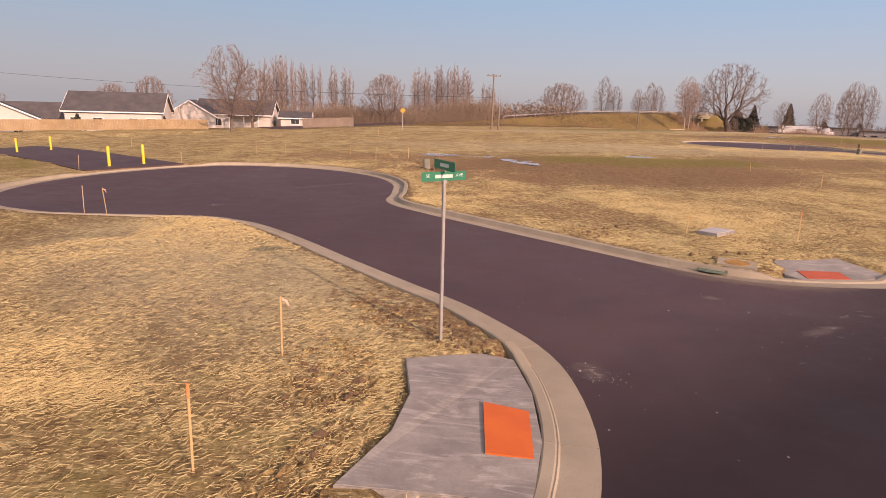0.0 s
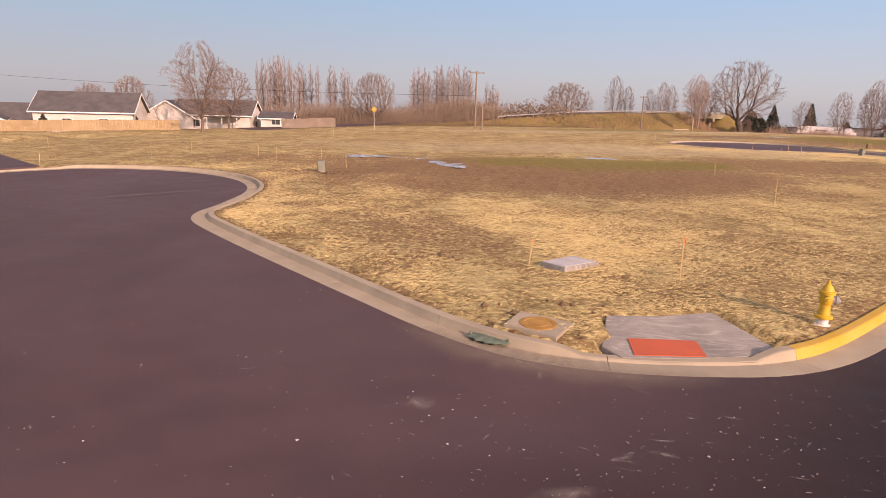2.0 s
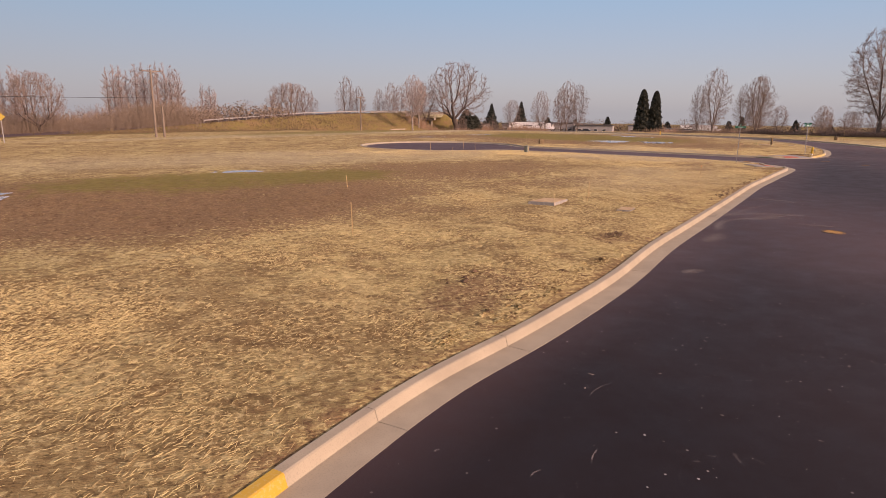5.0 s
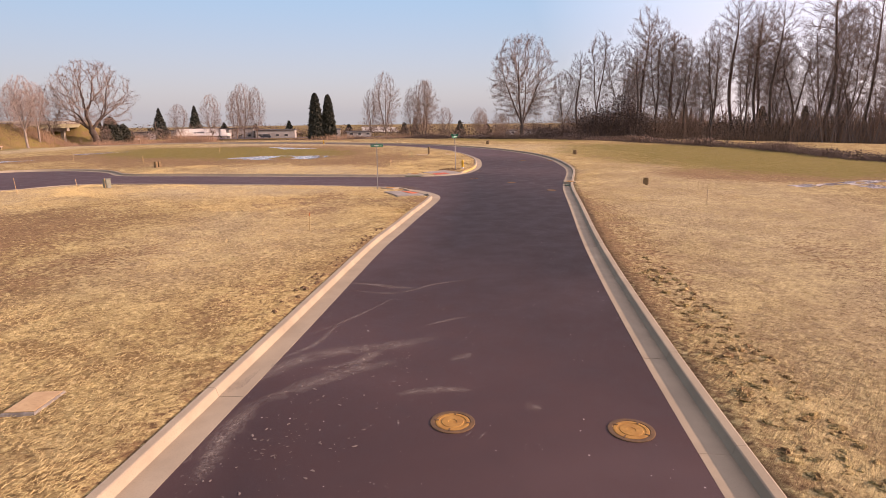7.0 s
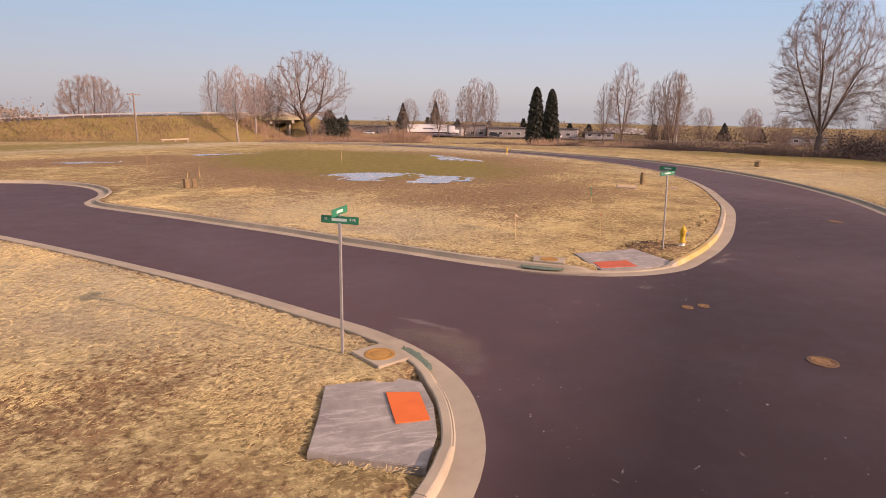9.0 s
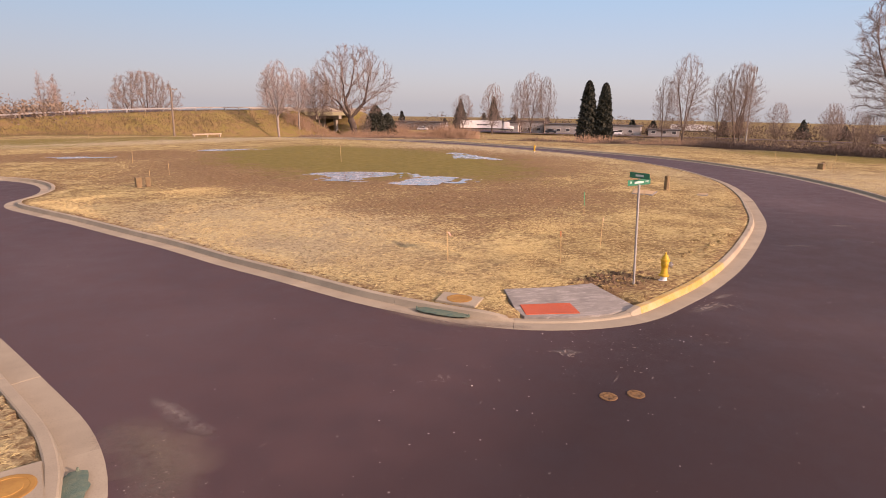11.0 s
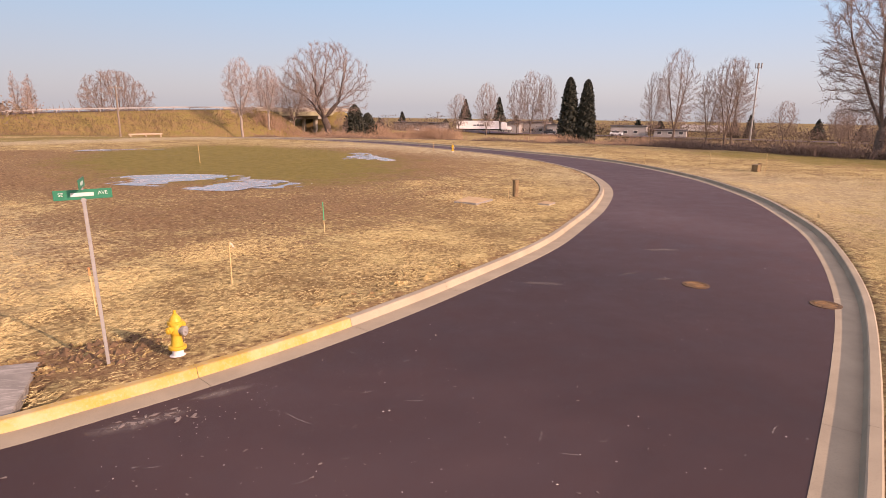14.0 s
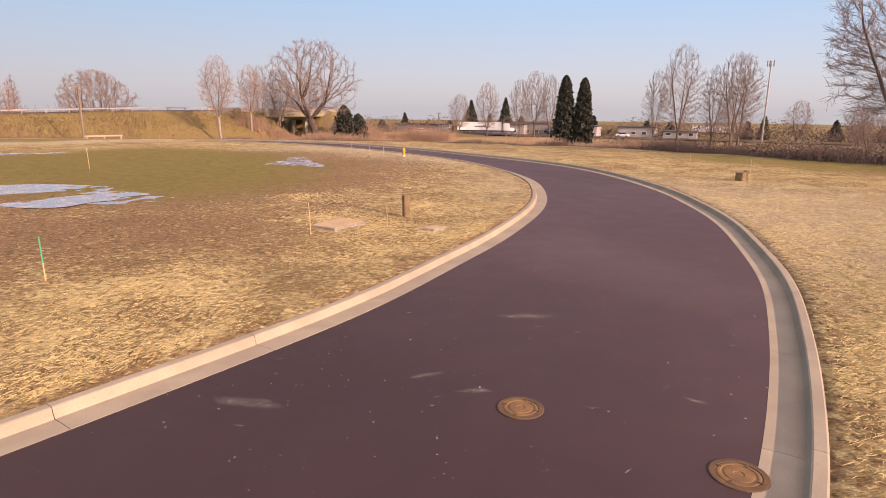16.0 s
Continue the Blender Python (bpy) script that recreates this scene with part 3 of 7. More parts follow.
def build_ground():
    gx, gy = lines(-30, 108, 0.3, 4000), lines(-12, 112, 0.3, 4000)
    X, Y = np.meshgrid(gx, gy)
    x, y = X.ravel(), Y.ravel()
    z = ground_z(x, y)
    box_in = (x > -50) & (x < 100) & (y > -45) & (y < 140)
    bx, by = x[box_in], y[box_in]
    # distance only where it matters
    d = np.full(x.shape, 50.0)
    db = edge_dist(bx, by)
    ins = inside(bx, by, ROAD)
    db = np.where(ins, -db, db)
    d[box_in] = db
    bumpy = 0.035 * waves(x, y, 1.1, 3) + 0.05 * waves(x, y, 0.35, 4) + 0.016 * waves(x, y, 3.6, 5) + 0.012 * waves(x, y, 6.0, 15)
    amp = step01(d, 0.7, 3.0) * (1 - 0.5 * step01(np.hypot(x - 45, y - 45), 80, 140))
    z = z + bumpy * amp + 0.012 * waves(x, y, 7.0, 9) * step01(d, 0.6, 0.9)
    low = far_fall(x, y) - 0.3
    z = np.where(d < 0.6, low + (z - low) * step01(d, 0.3, 0.6), z)
    for poly in PADS:
        pa = np.array(poly)
        c = pa.mean(0)
        grown = c + (pa - c) * 0.94
        f = pa[:4] - c
        grown[:4] = pa[:4] + f / np.linalg.norm(f, axis=1, keepdims=True) * 0.5
        m = np.zeros(x.shape, bool)
        m[box_in] = inside(bx, by, grown)
        z = np.where(m, -0.12, z)
    acc = np.zeros(x.shape, bool)
    acc[box_in] = inside(bx, by, ACCESS)
    z = np.where(acc, np.minimum(z, 0.10 + far_fall(x, y)), z)
    verts = np.stack([x, y, z], 1)
    nx, ny = len(gx), len(gy)
    i = np.arange(nx * ny).reshape(ny, nx)
    q = np.stack([i[:-1, :-1].ravel(), i[:-1, 1:].ravel(), i[1:, 1:].ravel(), i[1:, :-1].ravel()], 1)
    me = fast_mesh("ground", verts, q, FIELD, True)
    wob = 0.25 * waves(x, y, 0.5, 6) + 0.15 * waves(x, y, 1.6, 7)
    dirt = np.zeros(x.shape)
    for b in DIRT:
        dirt = np.maximum(dirt, b[-1] * blob(x, y, *b[:-1]))
    dirt = dirt + 0.9 * (1 - step01(d, 0.75, 1.5)) * 0.55 * (d > 0.5) + 0.2 * wob
    green = np.zeros(x.shape)
    for b in GREEN:
        green = np.maximum(green, b[-1] * blob(x, y, *b[:-1]))
    # open pasture past the site
    far = step01(np.hypot(x - 45, y - 60), 95, 150)
    green = np.maximum(green + 0.25 * wob * (green > 0.05), 0.25 * far)
    scrubland = step01(np.hypot(x - 45, y - 60), 175, 230)
    dirt, green = dirt + 0.8 * scrubland, np.maximum(green, 0.55 * scrubland)
    s = (x - RAMP_A[0]) * RAMP_D[0] + (y - RAMP_A[1]) * RAMP_D[1]
    n = (x - RAMP_A[0]) * RAMP_N[0] + (y - RAMP_A[1]) * RAMP_N[1]
    bank = (n > -14) & (n < 24) & (s > -60)
    dirt = np.where(bank, 1.05 + 0.25 * wob, dirt + 0.28 * far)
    green = np.where(bank, 0.52 + 0.3 * wob, green)
    pale = np.zeros(x.shape)
    for b in PALE:
        pale = np.maximum(pale, b[-1] * blob(x, y, *b[:-1]))
    pale = np.clip(pale + 0.18 * wob * (pale > 0.05), 0, 0.9)
    for n, v in (("dirt", dirt), ("green", green), ("pale", pale)):
        a = me.attributes.new(n, 'FLOAT', 'POINT')
        a.data.foreach_set("value", v.astype(np.float32))
    ob = new("ground", me)
    return tagged(ob, "dry straw-strewn field with brown earth and olive grass patches", "ground", kind="structure")


# kerb ramp outlines: first the points along the kerb, then the back
RAMP_PADS = [
    ([(-2.25, 0.9), (-2.02, 2.1), (-2.02, 3.4), (-2.2, 4.5)], [(-2.75, 4.62), (-3.9, 4.15), (-3.72, 3.0), (-3.85, 2.0), (-4.3, 0.9)]),
    ([(7.75, 10.75), (7.1, 10.42), (6.2, 10.22), (5.2, 10.12)], [(4.95, 10.45), (5.25, 11.75), (6.2, 11.85), (7.2, 12.2)]),
    ([(48.75, 42.2), (49.25, 43.0), (49.55, 43.9), (49.68, 44.8)], [(49.3, 45.05), (47.95, 45.1), (47.6, 44.0), (47.25, 43.05)]),
    ([(60.95, 50.35), (60.0, 50.12), (59.0, 50.16), (58.0, 50.45)], [(57.95, 50.85), (58.25, 52.3), (59.5, 52.15), (60.75, 52.2)]),
]
PADS = [f + g for f, g in RAMP_PADS]
# patches: centre, half sizes, turn, softness, strength
DIRT = [(6, 36, 15, 9.5, 12, 0.4, 1.0), (-7, 40, 10, 4, 10, 0.5, 0.7), (24, 46, 12, 6, 25, 0.5, 0.75), (61, 88, 20, 20, 20, 0.35, 0.85), (40, 97, 14, 6, 10, 0.4, 0.8),
        (63, 67, 9, 5, 10, 0.5, 0.8), (70, 70, 5, 3, 30, 0.5, 0.6), (62.5, 62.5, 5.5, 4.5, 20, 0.6, 0.62), (68, 64, 4, 2.5, 30, 0.6, 0.5), (27, 38, 6, 2, 20, 0.6, 0.6), (31, 31, 3, 1.0, 36, 0.6, 0.5), (1.0, 17.0, 3.0, 1.2, -40, 0.6, 0.5), (50, 68, 5, 3, 40, 0.6, 0.4), (61.6, 52.3, 1.6, 0.9, 20, 0.5, 1.0), (42.5, 45.6, 4.5, 2.0, 20, 0.6, 0.65), (46.6, 41.2, 0.9, 4, 38, 0.5, 0.6), (40.6, 41.8, 2.6, 1.4, 30, 0.6, 0.65),
        (-4.4, 6.2, 2.2, 0.7, -45, 0.5, 0.5), (-6.5, 2.0, 1.5, 3.5, 0, 0.6, 0.2), (74, 30, 6, 10, 35, 0.4, 0.8), (0, 20, 6, 2, -40, 0.5, 0.5), (17, 30, 3, 1.2, 0, 0.6, 0.5),
        (46, 28.2, 12, 1.3, 37, 0.6, 0.55), (38, 16, 5, 1.6, 30, 0.6, 0.5), (47, 21, 4, 1.5, 30, 0.6, 0.4), (16, 19.3, 2, 1, 35, 0.5, 0.7), (22, 23.4, 1, 0.6, 35, 0.5, 0.7)]
PALE = [(-9, 9, 6, 3.5, -45, 0.6, 0.5), (45, 54, 10, 6, -35, 0.6, 0.6), (50, 22, 34, 7.5, 38, 0.6, 0.42), (92, 62, 9, 20, 20, 0.6, 0.5), (78, 100, 14, 8, -50, 0.5, 0.6), (52, 62, 6, 8, 30, 0.6, 0.5), (30, 112, 40, 5, 30, 0.5, 0.6), (20, 60, 30, 7, 10, 0.6, 0.4), (36, 40, 9, 4, 36, 0.6, 0.35)]
GREEN = [(10, 43, 9, 4.5, 12, 0.5, 0.75), (15, 44, 5, 3.5, 0, 0.5, 0.8), (61, 92, 11, 17, 20, 0.4, 1.0), (92, 42, 14, 26, -33, 0.35, 0.9), (112, 82, 16, 7, -60, 0.4, 0.7),
         (-33, 33, 7, 3, -45, 0.5, 0.6), (-7, -1, 3, 6, 0, 0.6, 0.25), (30, 120, 26, 7, 35, 0.5, 0.65), (20, 105, 20, 3, 20, 0.5, 0.45)]
build_ground()


# ---- asphalt ----
def build_road():
    from mathutils import geometry
    pts = [Vector((*p, 0)) for p in ROAD]
    tris = geometry.tessellate_polygon([pts])
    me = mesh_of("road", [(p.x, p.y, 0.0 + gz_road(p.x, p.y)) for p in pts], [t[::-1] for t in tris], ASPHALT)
    bm = bmesh.new()
    bm.from_mesh(me)
    bmesh.ops.recalc_face_normals(bm, faces=bm.faces)
    if bm.faces and sum(f.normal.z for f in bm.faces) < 0:
        bmesh.ops.reverse_faces(bm, faces=bm.faces)
    bm.to_mesh(me)
    bm.free()
    tagged(new("road", me), "fresh dark asphalt street with two rounded turning heads", "road", kind="structure")
    strip = bmesh.new()
    n = 14
    lo = [Vector((*(ACCESS[0] + (ACCESS[2] - ACCESS[0]) * k / n), 0)) for k in range(n + 1)]
    hi = [Vector((*(ACCESS[5] + (ACCESS[3] - ACCESS[5]) * k / n), 0)) for k in range(n + 1)]
    rows = []
    for a, b in zip(lo, hi):
        rows.append([strip.verts.new((p.x, p.y, gz(p.x, p.y) + 0.03)) for p in (a, a.lerp(b, 0.5), b)])
    for r, q in zip(rows, rows[1:]):
        for i in (0, 1):
            strip.faces.new((r[i], q[i], q[i + 1], r[i + 1]))
    bmesh.ops.recalc_face_normals(strip, faces=strip.faces)
    if sum(f.normal.z for f in strip.faces) < 0:
        bmesh.ops.reverse_faces(strip, faces=strip.faces)
    ext = bmesh.ops.extrude_face_region(strip, geom=strip.faces[:])
    bmesh.ops.translate(strip, vec=(0, 0, -0.12), verts=[v for v in ext["geom"] if isinstance(v, bmesh.types.BMVert)])
    me = bpy.data.meshes.new("access_road")
    strip.to_mesh(me)
    strip.free()
    me.materials.append(ASPHALT)
    tagged(new("access_road", me), "straight asphalt emergency access strip closed by yellow bollards", "road", kind="structure")


def gz_road(x, y):
    return float(far_fall(x, y))


build_road()


# ---- kerbs ----
RAMPS = [((-2.0, 2.6), 1.9), ((5.9, 9.7), 1.35), ((50.0, 43.6), 1.15), ((58.9, 49.6), 1.5)]
YELLOWS = [((9.6, 11.9), 2.4), ((63.5, 51.2), 3.0)]
OPEN = [((-22.0, 29.6), 3.3)]


def kerb_height(x, y):
    h = 0.15
    for (cx, cy), r in RAMPS:
        h = min(h, 0.025 + 0.125 * float(step01(math.hypot(x - cx, y - cy), r, r + 0.55)))
    for (cx, cy), r in OPEN:
        h = min(h, 0.06 + 0.09 * float(step01(math.hypot(x - cx, y - cy), r, r + 0.8)))
    return h


def build_kerb(name, line, side, label):
    """Gutter and kerb swept along the asphalt's edge; side +1: the field lies to the left of the line."""
    kerb = thing(name, label, "kerb", kind="structure")
    t = np.gradient(line, axis=0)
    t /= np.linalg.norm(t, axis=1, keepdims=True)
    nrm = np.stack([-t[:, 1], t[:, 0]], 1) * side
    s = np.r_[0, np.cumsum(np.linalg.norm(np.diff(line, axis=0), axis=1))]
    k = 0
    rng = random.Random(5)
    while k < len(line) - 2:
        e = min(len(line) - 1, int(np.searchsorted(s, s[k] + 3.05)))
        if len(line) - 1 - e < 3:
            e = len(line) - 1
        idx = list(range(k, e + 1))
        dz = rng.uniform(-0.003, 0.003)
        vs, fs, mats = [], [], []
        for j, i in enumerate(idx):
            x, y = line[i]
            h, g = kerb_height(x, y), gz_road(x, y) + dz
            prof = [(-0.03, -0.2), (-0.03, 0.004), (0.22, 0.002), (0.43, -0.008), (0.455, 0.012 + 0.3 * h), (0.475, h - 0.012), (0.497, h), (0.63, h), (0.655, h - 0.015), (0.66, -0.2)]
            cut = 0.004 if j == 0 else (-0.004 if j == len(idx) - 1 else 0)
            slim = 0.10 * math.exp(-((x - 3.0) ** 2 + (y - 10.6) ** 2) / 18)
            prof = [(dd - (slim if dd > 0.3 else slim * 0.5 if dd > 0.1 else 0), zz) for dd, zz in prof]
            for dd, zz in prof:
                vs.append((x + nrm[i][0] * dd + t[i][0] * cut, y + nrm[i][1] * dd + t[i][1] * cut, g + zz))
        m = 10
        for j in range(len(idx) - 1):
            x, y = line[idx[j]]
            yel = any(math.hypot(x - c[0][0], y - c[0][1]) < c[1] for c in YELLOWS)
            for a in range(m - 1):
                f = (j * m + a, j * m + a + 1, (j + 1) * m + a + 1, (j + 1) * m + a)
                fs.append(f if side > 0 else f[::-1])
                mats.append((2 if x > 40 else 1) if yel and 3 <= a <= 7 else 0)
        fs.append(tuple(range(m)) if side < 0 else tuple(range(m))[::-1])
        last = (len(idx) - 1) * m
        fs.append(tuple(last + a for a in range(m))[::-1] if side < 0 else tuple(last + a for a in range(m)))
        mats += [0, 0]
        me = mesh_of("kerb_stone", vs, fs, KERB)
        me.materials.append(YELLOW_KERB)
        me.materials.append(YELLOW_WORN)
        me.polygons.foreach_set("material_index", mats)
        me.polygons.foreach_set("use_smooth", [True] * len(me.polygons))
        me.set_sharp_from_angle(angle=radians(25))
        ob = new("kerb_stone", me)
        ob.parent = kerb
        if max(mats):
            tagged(ob, "kerb length painted yellow beside the hydrant")
        k = e
    return kerb


build_kerb("kerb", LEFT, 1, "pale concrete kerb and gutter along lots and turning heads")
build_kerb("kerb", RIGHT, -1, "pale concrete kerb and gutter along the open field")


# ---- kerb ramps ----
def slab_poly(name, pts, z_of, thick, mat, parent, label=""):
    bm = bmesh.new()
    vs = [bm.verts.new((x, y, z_of(x, y))) for x, y in pts]
    f = bm.faces.new(vs)
    bm.normal_update()
    if f.normal.z < 0:
        f.normal_flip()
    r = bmesh.ops.extrude_face_region(bm, geom=[f])
    up = [v for v in r["geom"] if isinstance(v, bmesh.types.BMVert)]
    bmesh.ops.translate(bm, vec=(0, 0, -thick), verts=vs)
    bmesh.ops.recalc_face_normals(bm, faces=bm.faces)
    top = [e for e in bm.edges if all(v in up for v in e.verts)]
    bmesh.ops.bevel(bm, geom=top, offset=0.012, segments=2, affect='EDGES')
    return part(name, bm, mat, parent, label)


def kerb_ramp(front, back, red, label, tint, red_label):
    """Concrete ramp pad: front points run along the kerb, back points return; red: the tactile panel's corners."""
    pad = thing("kerb_ramp", label, "kerb ramp", "kerb ramps at the street corners")
    fa = np.array(front)

    def z_of(x, y):
        d = float(near_dist(np.array([x]), np.array([y]), fa)[0])
        return 0.03 + 0.10 * min(1.0, d / 1.3)

    slab_poly("pad", front + back, z_of, 0.15, PAD, pad)
    bm = bmesh.new()
    a, b, c, d = [Vector((x, y, 0)) for x, y in red]
    n = 6
    grid = [[None] * (n + 1) for _ in range(n + 1)]
    for i in range(n + 1):
        for j in range(n + 1):
            p = a.lerp(b, i / n).lerp(d.lerp(c, i / n), j / n)
            grid[i][j] = bm.verts.new((p.x, p.y, z_of(p.x, p.y) + 0.009))
    for i in range(n):
        for j in range(n):
            bm.faces.new((grid[i][j], grid[i + 1][j], grid[i + 1][j + 1], grid[i][j + 1]))
    bmesh.ops.recalc_face_normals(bm, faces=bm.faces)
    if sum(f.normal.z for f in bm.faces) < 0:
        bmesh.ops.reverse_faces(bm, faces=bm.faces)
    r = bmesh.ops.extrude_face_region(bm, geom=bm.faces[:])
    bmesh.ops.translate(bm, vec=(0, 0, -0.02), verts=[v for v in grid[0] + [q for g in grid[1:] for q in g]])
    bmesh.ops.recalc_face_normals(bm, faces=bm.faces)
    part("tactile_panel", bm, tint, pad, red_label)
    return pad


kerb_ramp(*RAMP_PADS[0], [(-2.72, 1.70), (-2.16, 1.70), (-2.12, 2.80), (-2.72, 2.92)], "grey concrete kerb ramp with a bright orange tactile panel", ORANGE, "bright orange tactile panel")
kerb_ramp(*RAMP_PADS[1], [(5.40, 10.22), (6.50, 10.32), (6.50, 10.85), (5.42, 10.80)], "grey concrete kerb ramp with a red tactile panel beside the hydrant", RED, "brick-red tactile panel")
kerb_ramp(*RAMP_PADS[2], [(48.72, 43.45), (49.30, 43.42), (49.48, 44.40), (48.90, 44.52)], "grey concrete kerb ramp with an orange-red tactile panel beside the sign", ORANGE, "orange-red tactile panel")
kerb_ramp(*RAMP_PADS[3], [(58.08, 50.55), (59.35, 50.32), (59.40, 50.92), (58.18, 51.12)], "streaked grey concrete kerb ramp with a scuffed red panel", RED, "scuffed brick-red tactile panel")


# ---- manholes and covers ----
def manhole(x, y, r, label, mat=RUST, z=0.0):
    t = thing("manhole_cover", label, "manhole cover", "manhole covers", at=pose(x, y, z + gz_road(x, y), 0, 0, (x * 37) % 360))
    bm = lathe([(r, -0.03), (r, 0.012), (r - 0.012, 0.016), (r - 0.07, 0.016), (r - 0.075, 0.008)], 28)
    part("frame_ring", bm, RUST_DARK if r > 0.2 else RUST_DULL, t)
    bm = lathe([(r - 0.085, -0.02), (r - 0.085, 0.012), (r - 0.10, 0.016), (r * 0.62, 0.016), (r * 0.60, 0.009), (r * 0.50, 0.009), (r * 0.48, 0.016), (r * 0.2, 0.017), (r * 0.18, 0.010), (0.02, 0.010)], 28)
    lid = part("lid", bm, mat, t, "rusty ribbed iron lid")
    for a in range(0, 360, 90):
        part("lifting_slot", box(0.07, 0.022, 0.006, (r * 0.72 * math.cos(radians(a)), r * 0.72 * math.sin(radians(a)), 0.016), 0, a), RUST_DARK, lid)
    return t


for x, y, r, lab in [(30.05, 22.6, 0.36, "rusty orange manhole cover set in dark asphalt"), (31.75, 20.4, 0.36, "rusty orange manhole cover near the gutter"),
                     (57.75, 46.5, 0.15, "small rusty valve cover in the junction"), (58.25, 46.45, 0.15, "small rusty valve cover in the junction"),
                     (57.7, 42.75, 0.30, "worn pale-rust manhole cover in the asphalt"), (55.9, 38.2, 0.30, "worn pale-rust manhole cover by the gutter"),
                     (74.35, 54.05, 0.32, "rusty orange manhole cover in the bend"), (76.2, 52.05, 0.32, "rusty orange manhole cover touching the gutter"),
                     (5.4, 6.35, 0.16, "small faded yellow valve cover in asphalt")]:
    manhole(x, y, r, lab, RUST if x < 40 else RUST_DULL)


# ---- storm inlets ----
def inlet(corners, label, sock):
    """Square concrete inlet top with a round lid, and a green filter bag at its kerb mouth."""
    t = thing("storm_inlet", label, "storm inlet", "storm inlets at the street corners")
    cx, cy = np.mean([c[0] for c in corners]), np.mean([c[1] for c in corners])
    slab_poly("top_slab", corners, lambda x, y: 0.17, 0.25, KERB, t)
    part("lid", lathe([(0.31, 0.165), (0.31, 0.178), (0.29, 0.182), (0.24, 0.182), (0.235, 0.176), (0.17, 0.176), (0.165, 0.182), (0.02, 0.183)], 28, m=Matrix.Translation((cx, cy, 0))), RUST, t, "rusty round iron lid")
    (x0, y0), (x1, y1) = sock
    bag = thing("filter_bag", "sagging green mesh filter bag lying in the gutter", "filter bag", "filter bags at the inlets")
    rng = random.Random(int(cx * 10))
    rings, n, m = [], 14, 10
    bm = bmesh.new()
    for i in range(n + 1):
        u = i / n
        rr = 0.085 * (math.sin(math.pi * min(max(u, 0.04), 0.96)) ** 0.35) * (0.85 + 0.3 * rng.random())
        px, py = x0 + (x1 - x0) * u, y0 + (y1 - y0) * u
        d = Vector((x1 - x0, y1 - y0, 0)).normalized()
        nn = Vector((-d.y, d.x, 0))
        rings.append([bm.verts.new(Vector((px, py, 0.05)) + nn * rr * 2.4 * math.cos(a) + Vector((0, 0, 0.32 * rr * math.sin(a)))) for a in np.linspace(0, 2 * math.pi, m, endpoint=False)])
    for a, b in zip(rings, rings[1:]):
        for i in range(m):
            bm.faces.new((a[i], a[(i + 1) % m], b[(i + 1) % m], b[i]))
    bm.faces.new(rings[0][::-1])
    bm.faces.new(rings[-1])
    bmesh.ops.recalc_face_normals(bm, faces=bm.faces)
    smoothed(part("bag", bm, SOCK, bag), 60)
    for e in ((x0, y0), (x1, y1)):
        part("tied_end", lathe([(0.02, 0.03), (0.03, 0.05), (0.012, 0.11)], 6, m=Matrix.Translation((e[0], e[1], 0))), SOCK, bag)


inlet([(3.45, 10.95), (4.25, 10.45), (4.62, 11.15), (3.75, 11.65)], "square concrete inlet top with rusty lid by the kerb", ((2.92, 10.72), (3.52, 10.42)))
inlet([(49.05, 45.45), (49.75, 45.65), (49.45, 46.6), (48.75, 46.35)], "square concrete inlet top with rusty lid beside the street sign", ((49.95, 45.2), (49.9, 46.4)))
inlet([(56.25, 51.75), (57.0, 51.05), (57.45, 51.65), (56.65, 52.35)], "square concrete inlet top with rusty lid in straw", ((55.75, 51.6), (56.75, 50.75)))
inlet([(59.6, 38.7), (60.3, 39.2), (59.85, 39.85), (59.15, 39.35)][::-1], "square concrete inlet top behind the gutter", ((58.35, 38.55), (58.95, 38.95)))


